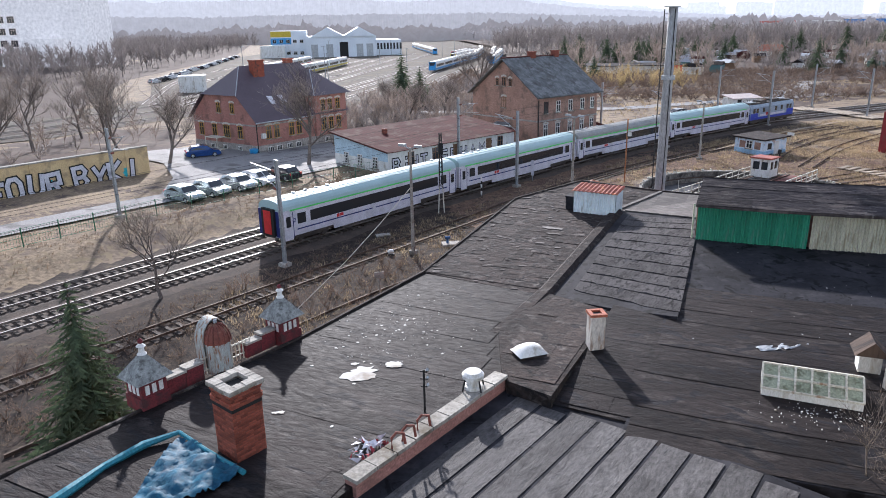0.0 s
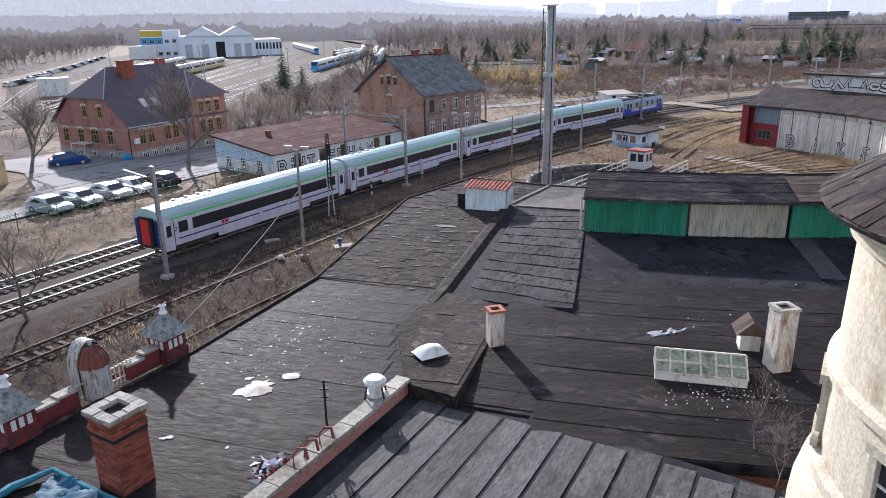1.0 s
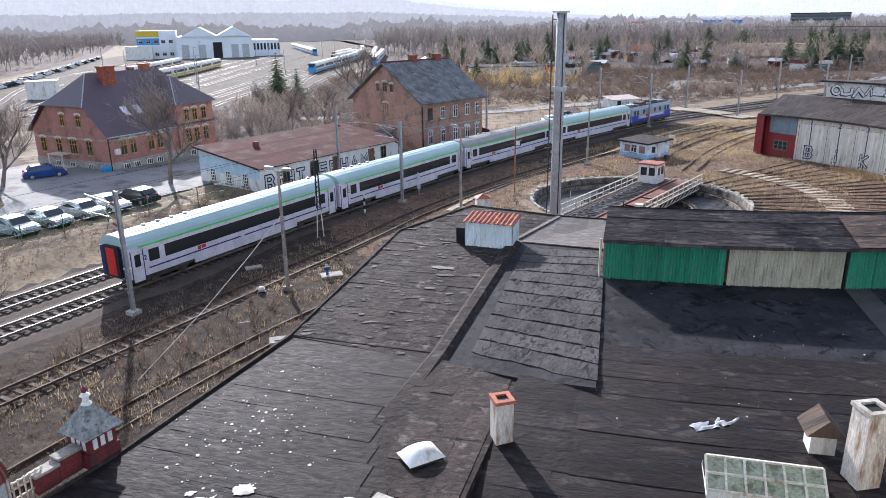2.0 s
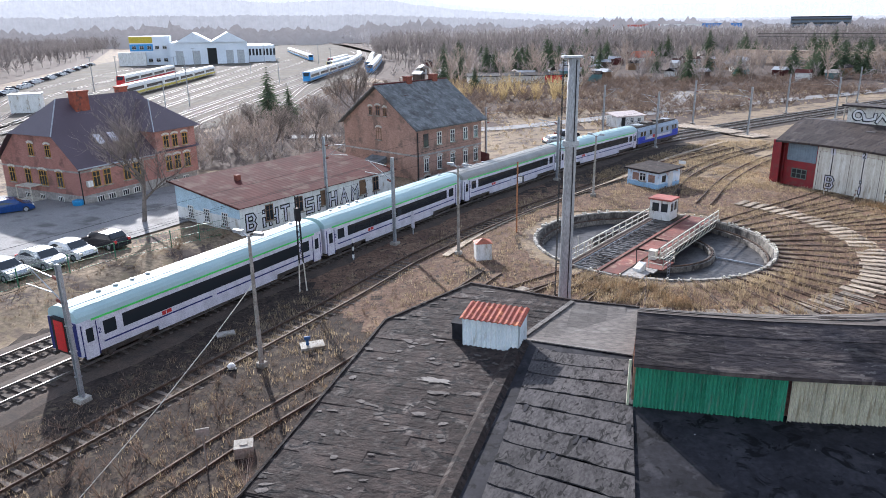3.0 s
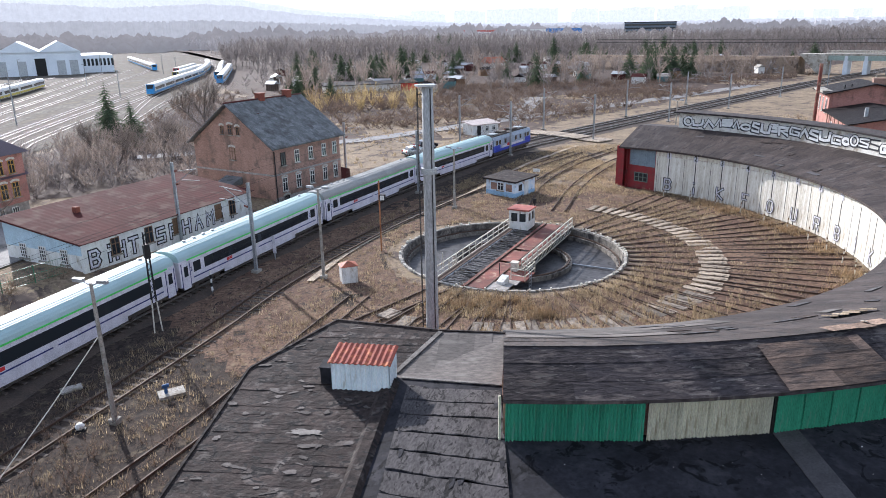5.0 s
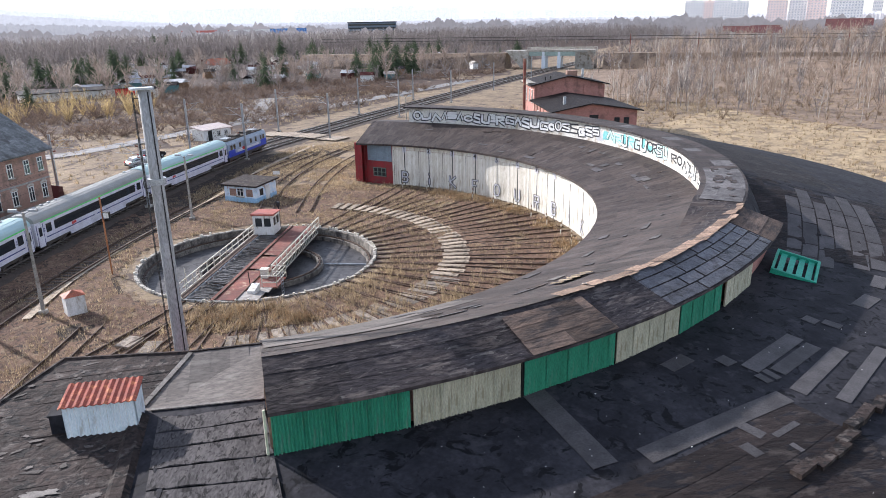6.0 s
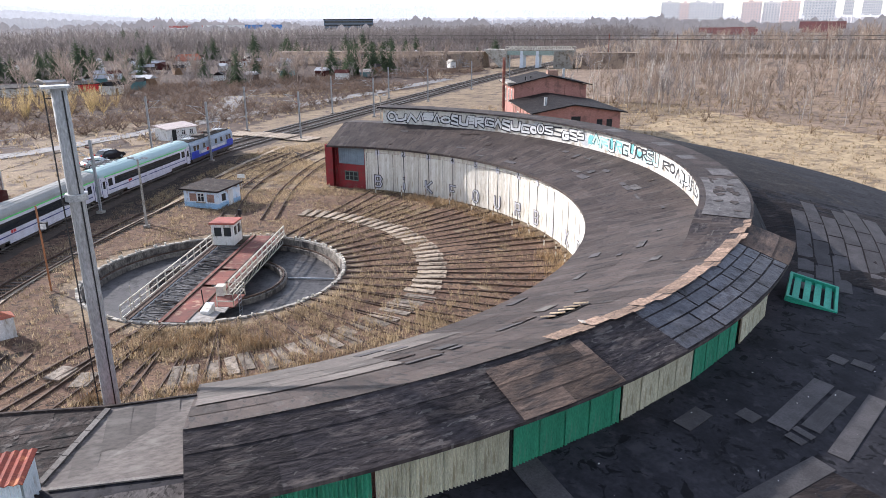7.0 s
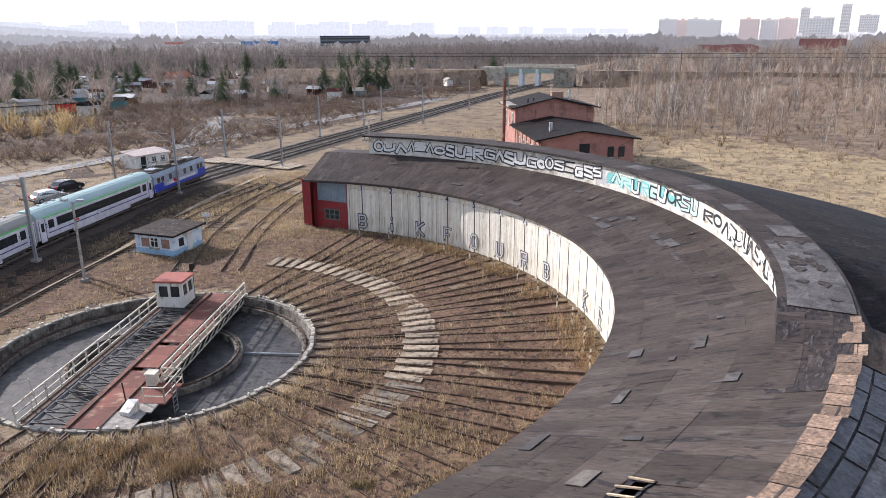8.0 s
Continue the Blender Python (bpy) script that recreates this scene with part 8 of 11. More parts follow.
for x, y, h in ((-20.6, 37.4, 8.0), (-5.7, 65.8, 8.2), (13.1, 93.6, 8.2), (32.2, 117.4, 9.0), (51.5, 129.0, 8.5), (77, 149, 8.5), (103, 168, 8.5), (132, 189, 8.5), (165, 212, 8.5)):
    catenary_mast(x, y, h, heading_at(x, y) + 90)
for x, y, h in ((-39.5, 45.5, 8.0), (-13.6, 75.5, 8.4), (4.4, 106.9, 7.6), (26.5, 131.5, 9.0), (47, 145, 8.5), (72, 160, 8.5), (98, 180, 8.5)):
    catenary_mast(x, y, h, heading_at(x, y) - 90)
for off in (0.0, 4.25):
    ln = shifted([p for p in MAIN if -60 < p.x < 200], off)
    for hz, r, nm in ((5.9, 0.011, "contact_wire"), (7.1, 0.011, "messenger_wire")):
        w = thing(nm, "thin overhead line wire above the track", "overhead wire", kind="structure")
        part("wire", Mesh().tube([(q.x, q.y, hz) for q in ln[::3]], r, 4), M_BLACK, w)


def street_lamp(x, y, h, arms, ang, label="concrete lamp post with twin lamp heads"):
    t = thing("street_lamp", label, "street lamp", pose(x, y, ground_z(x, y), 0, 0, ang), group="yard lamps")
    part("post", Mesh().tube([(0, 0, -0.1), (0, 0, h)], [0.15, 0.09], 10), M_CONCRETE, t)
    for s in arms:
        part("arm", Mesh().tube([(0, 0, h - 0.15), (s * 0.5, 0, h + 0.1)], 0.04, 6), M_STEEL, t)
        part("lamp_head", Mesh().prism([(s * 0.45, -0.14), (s * 1.05, -0.1), (s * 1.05, 0.1), (s * 0.45, 0.14)] if s > 0 else [(s * 1.05, -0.1), (s * 0.45, -0.14), (s * 0.45, 0.14), (s * 1.05, 0.1)], h + 0.05, h + 0.24), M_STEEL, t)
    part("footing", Mesh().box(-0.25, -0.25, -0.2, 0.25, 0.25, 0.35), M_CONCRETE, t)


street_lamp(-11.7, 41.3, 8.3, (1, -1), -25)
street_lamp(0.2, 62.8, 8.0, (1, -1), -30)
street_lamp(16.1, 84.4, 7.2, (1, -1), -40)
street_lamp(-46.0, 108.0, 7, (1,), -20)
street_lamp(62, 118, 8.0, (1, -1), -40)
LAT = thing("lattice_mast", "slim dark lattice signal mast on two white legs", "lattice mast", pose(-11.8, 53.9, 0, 0, 0, 30))
m = Mesh()
for s in (-0.16, 0.16):
    m.bar((s * 1.8, 0, 0), (s, 0, 2.6), 0.08)
part("leg", m, M_WHITESTEEL, LAT)
m = Mesh()
for sx in (-0.16, 0.16):
    for sy in (-0.12, 0.12):
        m.bar((sx, sy, 2.4), (sx * 0.6, sy * 0.6, 7.6), 0.05)
for k in range(12):
    z0 = 2.5 + k * 0.42
    m.bar((-0.15, 0.1, z0), (0.15, 0.1, z0 + 0.42), 0.03).bar((0.15, -0.1, z0), (-0.15, -0.1, z0 + 0.42), 0.03)
part("lattice", m, M_BLACK, LAT)
part("signal_head", Mesh().box(-0.2, -0.18, 5.7, 0.2, 0.18, 6.7), M_BLACK, LAT)
CLK = thing("signal_post", "rusty orange signal post with a square white face", "signal post", pose(5.9, 69.7, 0, 0, 0, -20))
part("post", Mesh().tube([(0, 0, -0.1), (0, 0, 7.0)], 0.075, 8), mat("rusty_orange", (0.38, 0.16, 0.07), None, size=0.6, rough=0.8), CLK)
part("box", Mesh().box(0.05, -0.18, 5.1, 0.6, 0.18, 5.65), M_BLACK, CLK)
part("face", Mesh().box(0.12, -0.2, 5.15, 0.53, -0.185, 5.6), M_WHITE, CLK)
for x, y in ((-9.0, 61.6), (-16.3, 75.0)):
    t = thing("striped_post", "short black and white striped marker post", "marker post", pose(x, y, ground_z(x, y)), group="marker posts")
    for k in range(5):
        part("band", Mesh().lathe([(0.01, 0.2 + 0.35 * k), (0.09, 0.2 + 0.35 * k), (0.09, 0.55 + 0.35 * k), (0.01, 0.55 + 0.35 * k)], 10), M_BLACK if k % 2 else M_WHITE, t)
    part("stem", Mesh().tube([(0, 0, -0.1), (0, 0, 0.25)], 0.05, 8), M_STEEL, t)
t = thing("white_marker", "pale grey marker board on a stub", "marker post", pose(-4.2, 69.2, 0.2, 0, 0, -30))
part("board", Mesh().box(-0.16, -0.05, 0.5, 0.16, 0.05, 2.2), M_COACHWHITE, t)
part("stem", Mesh().box(-0.04, -0.04, -0.3, 0.04, 0.04, 0.5), M_STEEL, t)


def cabinet(x, y, w, d, h, ang):
    t = thing("relay_cabinet", "pale concrete cabinet with a little orange cap", "cabinet", pose(x, y, -0.05, 0, 0, ang))
    part("body", Mesh().box(-w / 2, -d / 2, 0, w / 2, d / 2, h), M_WHITE, t)
    part("cap", Mesh().add([(-w / 2 - 0.1, -d / 2 - 0.1, h), (w / 2 + 0.1, -d / 2 - 0.1, h), (w / 2 + 0.1, d / 2 + 0.1, h), (-w / 2 - 0.1, d / 2 + 0.1, h), (0, 0, h + 0.4)],
                           [(3, 2, 1, 0), (0, 1, 4), (1, 2, 4), (2, 3, 4), (3, 0, 4)]), M_TILE, t)


cabinet(2.3, 61.6, 1.35, 1.1, 1.6, 10)
t = thing("hydrant_plinth", "blue pipe stub on a white concrete plinth", "hydrant", pose(-9.2, 44.1, -0.05, 0, 0, 20))
part("plinth", Mesh().box(-0.75, -0.5, 0, 0.75, 0.5, 0.28), M_CONCRETE, t)
part("pipe", Mesh().tube([(-0.3, 0, 0.2), (-0.3, 0, 0.75)], 0.1, 10).tube([(-0.5, 0, 0.75), (-0.1, 0, 0.75)], 0.12, 10), M_BLUEPAINT, t)
# A black plate on the ground stands in for the shade of a hole.
part("shaft_opening", Mesh().box(-1.5, -0.55, 0, -0.8, 0.5, 0.08), M_BLACK, t)
t = thing("concrete_block", "old concrete foundation block with iron studs", "concrete block", pose(-10.2, 32.4, -0.05, 0, 0, 15))
part("block", Mesh().box(-0.45, -0.42, 0, 0.45, 0.42, 0.62).box(-0.18, -0.18, 0.62, 0.18, 0.18, 0.67), M_CONCRETE, t)
t = thing("notice_board", "small weathered notice on a pale post", "notice", pose(-11.6, 31.2, 0, 0, 0, 20))
part("post", Mesh().tube([(0, 0, -0.1), (0, 0, 1.9)], 0.05, 6), M_CONCRETE, t)
part("board", Mesh().box(-0.3, -0.03, 1.75, 0.3, 0.03, 2.15), M_CONCRETE, t)
t = thing("notice_board", "small pale notice on a post by the hut", "notice", pose(30.1, 96.6, 0, 0, 0, -30))
part("post", Mesh().tube([(0, 0, -0.1), (0, 0, 1.5)], 0.05, 6), M_CONCRETE, t)
part("board", Mesh().box(-0.45, -0.03, 1.4, 0.45, 0.03, 1.85), M_WHITE, t)
for x, y in ((-15.4, 46.1),):
    t = thing("duct_cover", "grey concrete duct lid in the grass", "duct lid", pose(x, y, 0.02, 0, 0, 25), group="duct lids")
    part("lid", Mesh().box(-0.6, -0.4, 0, 0.6, 0.4, 0.09), M_CONCRETE, t)
t = thing("point_lever", "black and white point lever weight", "point lever", pose(-13.4, 40.9, 0.05))
part("weight", Mesh().lathe([(0.01, 0.1), (0.2, 0.15), (0.25, 0.3), (0.15, 0.45), (0.01, 0.5)], 12), M_WHITE, t)
part("base", Mesh().box(-0.5, -0.2, 0, 0.3, 0.2, 0.12), M_BLACK, t)
GUY = thing("stay_cable", "pale sagging cable from a mast to the ground", "cable", kind="structure")
part("wire", Mesh().tube([(-11.9, 41.9, 5.2), (-13.2, 37.4, 3.5), (-14.5, 33.4, 2.0), (-16.2, 28, 0.4)], 0.03, 5), M_WHITESTEEL, GUY)
for i, ang in enumerate(np.linspace(34, -48, 13)):
    t = thing("track_post", "slim pale stall post with faded bands", "marker post", pose(*pol(30.4, ang - 0.3), 0, random.uniform(-3, 3), random.uniform(-3, 3)), group="stall posts")
    part("stem", Mesh().tube([(0, 0, -0.1), (0, 0, 1.5)], 0.055, 6), M_WHITESTEEL, t)
    part("band", Mesh().lathe([(0.06, 0.6), (0.06, 0.85)], 8).lathe([(0.06, 1.1), (0.06, 1.3)], 8), M_WOODBRN, t)


# ---------- cars ----------
def build_car(paint, label, estate=False):
    c = thing("parked_car", label, "car", group="parked cars")
    L, W, H = 4.4, 1.8, 1.55
    side = [(-2.2, 0.35), (-2.15, 0.75), (-1.95, 0.95), (-1.75, 1.0), (-1.35, 1.45), (-0.3, 1.55), (0.55, 1.48), (1.15, 1.0), (1.95, 0.85), (2.18, 0.62), (2.2, 0.35), (1.75, 0.22), (-1.75, 0.22)]
    m = Mesh()
    n = len(side)
    vs = []
    for x, z in side:
        tuck = 0.86 if z > 1.1 else 1.0
        vs.append((x, -W / 2 * tuck, z))
    for x, z in side:
        tuck = 0.86 if z > 1.1 else 1.0
        vs.append((x, W / 2 * tuck, z))
    m.add(vs, [(i, n + i, n + (i + 1) % n, (i + 1) % n) for i in range(n)] + [tuple(range(n)), tuple(reversed(range(n, 2 * n)))])
    part("body", m, paint, c)
    part("windscreen", Mesh().add([(0.62, -0.72, 1.46), (1.17, -0.82, 1.03), (1.17, 0.82, 1.03), (0.62, 0.72, 1.46)], [(0, 1, 2, 3)]), M_GLASS, c).matrix_basis = pose(0.025, 0, 0.02)
    part("rear_window", Mesh().add([(-1.40, -0.7, 1.43), (-1.74, -0.8, 1.04), (-1.74, 0.8, 1.04), (-1.40, 0.7, 1.43)], [(3, 2, 1, 0)]), M_GLASS, c).matrix_basis = pose(-0.025, 0, 0.02)
    for s in (-1, 1):
        part("side_window", Mesh().add([(-1.5, s * 0.88, 1.05), (0.95, s * 0.88, 1.05), (0.45, s * 0.79, 1.42), (-1.25, s * 0.79, 1.40)], [(0, 1, 2, 3) if s < 0 else (3, 2, 1, 0)]), M_GLASS, c)
        part("mirror", Mesh().box(0.75, s * 0.9 - 0.1, 0.98, 0.95, s * 0.9 + 0.1, 1.12), paint, c)
        part("headlight", Mesh().box(2.02, s * 0.72 - 0.16, 0.62, 2.2, s * 0.72 + 0.16, 0.78), M_WHITESTEEL, c)
        part("tail_light", Mesh().box(-2.19, s * 0.76 - 0.12, 0.7, -2.05, s * 0.76 + 0.12, 0.95), M_RED, c)
        for x in (-1.35, 1.38):
            w = part("wheel", Mesh().lathe([(0.2, -0.1), (0.32, -0.1), (0.32, 0.1), (0.2, 0.1)], 16), M_BLACK, c)
            w.matrix_basis = Matrix.Translation((x, s * 0.83, 0.32)) @ Matrix.Rotation(math.pi / 2, 4, "X")
            part("rim", Mesh().lathe([(0.01, -0.09), (0.2, -0.07), (0.2, 0.07), (0.01, 0.09)], 12), M_STEEL, w)
    part("bumper", Mesh().box(2.05, -0.8, 0.3, 2.24, 0.8, 0.5), M_BLACK, c)
    part("bumper", Mesh().box(-2.24, -0.8, 0.3, -2.1, 0.8, 0.5), M_BLACK, c)
    return c


M_CARWHITE = plain("car_white", (0.7, 0.7, 0.7), 0.2)
M_CARSILVER = mat("car_silver", (0.45, 0.48, 0.49), None, size=3, rough=0.25, metal=0.5, bump=0)
M_CARDARK = plain("car_black", (0.02, 0.02, 0.025), 0.2)
M_CARBLUE = plain("car_blue", (0.02, 0.06, 0.2), 0.2)
M_CARGREEN = mat("car_pale_green_silver", (0.42, 0.5, 0.5), None, size=3, rough=0.25, metal=0.4, bump=0)
CARS = [(-32.9, 60.0, M_CARWHITE, "white hatchback parked in a row", -24), (-34.0, 57.6, M_CARSILVER, "silver estate car parked in a row", -26), (-35.7, 55.0, M_CARSILVER, "silver hatchback parked in a row", -24),
        (-37.2, 52.6, M_CARGREEN, "pale green-grey hatchback parked in a row", -26), (-31.4, 63.0, M_CARDARK, "black hatchback facing the other way", 158), (-47.6, 75.5, M_CARBLUE, "dark blue saloon by the villa", 35),
        (16.9, 122.5, M_CARSILVER, "silver car beside the line", 20), (19.7, 129.0, M_CARDARK, "dark car beside the line", 30)]
for x, y, paint, label, ang in CARS:
    build_car(paint, label).matrix_basis = pose(x, y, ground_z(x, y) + 0.04, 0, 0, ang)

# ---------- car park, road, fence, graffiti wall ----------
def area(name, label, pts, material, lift=0.03, step=3.0):
    """A paved area that follows the ground."""
    m = Mesh()
    xs, ys = [p[0] for p in pts], [p[1] for p in pts]
    nx, ny = int((max(xs) - min(xs)) / step) + 1, int((max(ys) - min(ys)) / step) + 1
    bmx = bmesh.new()
    f = bmx.faces.new([bmx.verts.new((x, y, 0)) for x, y in pts])
    for i in range(1, nx):
        bmesh.ops.bisect_plane(bmx, geom=bmx.verts[:] + bmx.edges[:] + bmx.faces[:], plane_co=(min(xs) + i * step, 0, 0), plane_no=(1, 0, 0))
    for i in range(1, ny):
        bmesh.ops.bisect_plane(bmx, geom=bmx.verts[:] + bmx.edges[:] + bmx.faces[:], plane_co=(0, min(ys) + i * step, 0), plane_no=(0, 1, 0))
    for v in bmx.verts:
        v.co.z = ground_z(v.co.x, v.co.y) + lift + 0.09
    bmesh.ops.recalc_face_normals(bmx, faces=bmx.faces[:])
    me = bpy.data.meshes.new(name)
    bmx.to_mesh(me)
    bmx.free()
    me.materials.append(material)
    return tagged(new(name, me), label, "paving", kind="structure")


area("car_park", "worn grey asphalt forecourt", [(-39.2, 50.0), (-34.0, 58), (-29.5, 66.5), (-25.5, 73.5), (-31, 80.5), (-35, 90), (-40.5, 79), (-54, 84.5), (-60, 76), (-50, 70), (-44, 62)], M_ASPHALT)
area("road", "narrow grey asphalt lane", [(-80, -14), (-75.5, -16), (-36.6, 54.2), (-39.5, 56.5)], M_ASPHALT, 0.05)
BW = thing("graffiti_wall", "long ochre rendered wall with white graffiti letters", "wall", frame_on((0.455, 0.89), (-62.5, 38.5, 0.6)))
m_ochre = mat("ochre_render", (0.62, 0.46, 0.25), (0.52, 0.38, 0.2), size=2, rough=0.85, bump=0.2, stain=(0.36, 0.27, 0.16), stain_size=1.5)
part("wall", Mesh().box(-30, 0, -0.8, 30.0, 0.5, 3.4), m_ochre, BW)
part("coping", Mesh().box(-30, -0.08, 3.4, 30.0, 0.58, 3.55), M_CONCRETE, BW)
for k in range(12):
    part("pilaster", Mesh().box(-30 + k * 5.2, -0.1, -0.8, -29.5 + k * 5.2, 0, 3.4), m_ochre, BW)
x = 13.2
M_TEAL = plain("teal_spray", (0.05, 0.45, 0.5), 0.7)
for i, ch in enumerate("FOUR BYKI"):
    if ch != " ":
        spray_letter(BW, pose(x, -0.11, -0.1 + 0.12 * (i % 3), 0, 4 * (-1) ** i, 0), ch, 1.25, 2.0 + 0.15 * (i % 2), 0.72, 0.44)
    x += 1.95 if ch != " " else 0.9
for xx, w in ((18.5, 1.2), (27.5, 1.6), (12.2, 1.0)):
    o = ragged_patch(0, 0, 0, w, 1.3, 0, M_TEAL, BW, "spray_blot", int(xx))
    o.matrix_basis = pose(xx, 0.005, 0.9, 90, 0, 0)
FEN = thing("mesh_fence", "green steel mesh fence along the car park", "fence", kind="structure")
fpts = [Vector(p) for p in ((-62, -8), (-52, 15), (-44, 31), (-36.5, 46.5), (-33.0, 52.5), (-28.5, 58.8), (-25.2, 62.4), (-21.6, 66.5))]
m_fence = plain("fence_green", (0.05, 0.16, 0.09), 0.5)
for a, b in zip(fpts, fpts[1:]):
    n = max(1, int((b - a).length / 2.6))
    for k in range(n):
        p, q = a.lerp(b, k / n), a.lerp(b, (k + 1) / n)
        zp, zq = ground_z(*p), ground_z(*q)
        part("post", Mesh().bar((*p, zp - 0.2), (*p, zp + 1.6), 0.07), m_fence, FEN)
        w = Mesh()
        for hz in (0.15, 0.8, 1.5):
            w.bar((*p, zp + hz), (*q, zq + hz), 0.03)
        for j in range(1, 13):
            r = p.lerp(q, j / 13)
            zr = zp + (zq - zp) * j / 13
            w.bar((*r, zr + 0.15), (*r, zr + 1.5), 0.012)
        part("panel", w, m_fence, FEN)
# platform path and level crossing
PATHL = spline([(-1.0, 62.1), (2.5, 69.6), (6.6, 75.7), (11.6, 82.3), (17.0, 88.5), (21.8, 94.7), (33.3, 110.0), (46.4, 123.7)], 2)
tagged(ribbon(PATHL, 0.32, ground_z, 0.14).make("path_edge", M_SLAB), "narrow worn concrete path beside the line", "path", kind="structure")
XN = thing("level_crossing", "pale concrete slabs across the main line", "level crossing", kind="structure")
for i in range(12):
    p = Vector((43.6, 142.5)).lerp(Vector((53.5, 126.0)), i / 12)
    o = part("crossing_slab", Mesh().box(-0.78, -2.3, 0, 0.78, 2.3, 0.12), M_SLAB, XN)
    o.matrix_basis = pose(p.x, p.y, 0.33 if 2 < i < 9 else 0.16, 0, 0, -59)
HOUSE = thing("crossing_house", "small pale building with a faded sheet roof", "building", frame_on((0.918, 0.396), (31.2, 141.2, 0)))
part("wall", Mesh().box(0, 0, 0, 6.3, 3.5, 2.1), M_WHITE, HOUSE)
part("roof", Mesh().prism([(-0.3, -0.3), (6.6, -0.3), (6.6, 3.8), (-0.3, 3.8)], [2.0, 2.0, 2.5, 2.5], [2.14, 2.14, 2.64, 2.64]), plain("faded_pink_sheet", (0.5, 0.42, 0.38), 0.6), HOUSE)
part("door", Mesh().box(1.0, -0.04, 0, 1.9, 0, 1.9), M_BLACK, HOUSE)
for x in (3.0, 4.7):
    window(HOUSE, pose(x, -0.05, 0.8), 0.8, 0.9)

# ---------- trees and undergrowth ----------
def grow(m, tw, p, d, length, r, depth, rnd, spread=0.6, up=0.15, kids=4):
    """Grows a limb with side branches into m, the finest twigs into tw."""
    n = 3
    pts, q, v = [p], p.copy(), d.copy()
    for i in range(n):
        v = (v + Vector((rnd.gauss(0, 0.13), rnd.gauss(0, 0.13), up * 0.35))).normalized()
        q = q + v * length / n
        pts.append(q.copy())
    rad = [r * (1 - 0.55 * i / n) for i in range(n + 1)]
    (m if depth > 0 else tw).tube(pts, rad, 6 if depth > 2 else 3, cap=False)
    if depth == 0:
        return
    for k in range(kids):
        t = rnd.uniform(0.35, 1.0) if k else 1.0
        i = min(n - 1, int(t * n))
        o = pts[i].lerp(pts[i + 1], t * n - i)
        side = Vector((rnd.gauss(0, 1), rnd.gauss(0, 1), rnd.gauss(0, 0.4)))
        nd = (v * (1 - spread * 0.5) + side.normalized() * spread + Vector((0, 0, up))).normalized()
        grow(m, tw, o, nd, length * rnd.uniform(0.55, 0.78), rad[i] * 0.62, depth - 1, rnd, spread, up, kids)


def bare_tree(x, y, h, seed, label="leafless tree with a fine spreading crown", spread=0.72, kids=6, depth=4, z=None, trunk=0.02, bark=None):
    t = thing("bare_tree", label, "tree", pose(x, y, (ground_z(x, y) if z is None else z) - 0.1, 0, 0, seed * 37), group="bare trees")
    rnd = random.Random(seed)
    m, tw = Mesh(), Mesh()
    grow(m, tw, Vector((0, 0, 0)), Vector((0, 0, 1)), h * 0.42, h * trunk, depth, rnd, spread, 0.25, kids)
    part("trunk", m, bark or M_BARK, t)
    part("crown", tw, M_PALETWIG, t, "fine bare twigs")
    return t


TREES = [(-31.3, 71.0, 13.5, 1), (-49.2, 70.0, 11.5, 2), (-58, 73, 12.0, 3), (-66.0, 82.0, 13.0, 4), (-69, 64, 13.0, 5), (-75, 78, 13, 6), (-18.7, 133, 17.0, 7), (-30, 118, 9.0, 8), (-24, 124, 10, 9),
         (-36, 130, 9.0, 10), (-80, 95, 12, 11), (-88, 70, 12, 12), (-26.2, 30.0, 7.0, 13)]
for x, y, h, s in TREES:
    bare_tree(x, y, h, s)
for x, y, h, s in ((-7.6, 24.6, 3.2, 21), (-7.3, 23.6, 2.4, 22), (-9.4, 18.2, 2.2, 23)):
    bare_tree(x, y, h + 3, s, "thin pale sapling beside the wall", 0.3, 3, 3, None, 0.009, M_BIRCH)
for x, y, h, s in ((8.1, 8.4, 3.4, 31), (8.7, 7.7, 3.0, 32), (8.2, 7.2, 2.6, 33)):
    bare_tree(x, y, h, s, "tangled bare shrub on the roof edge", 0.75, 5, 3, 4.9, 0.009)


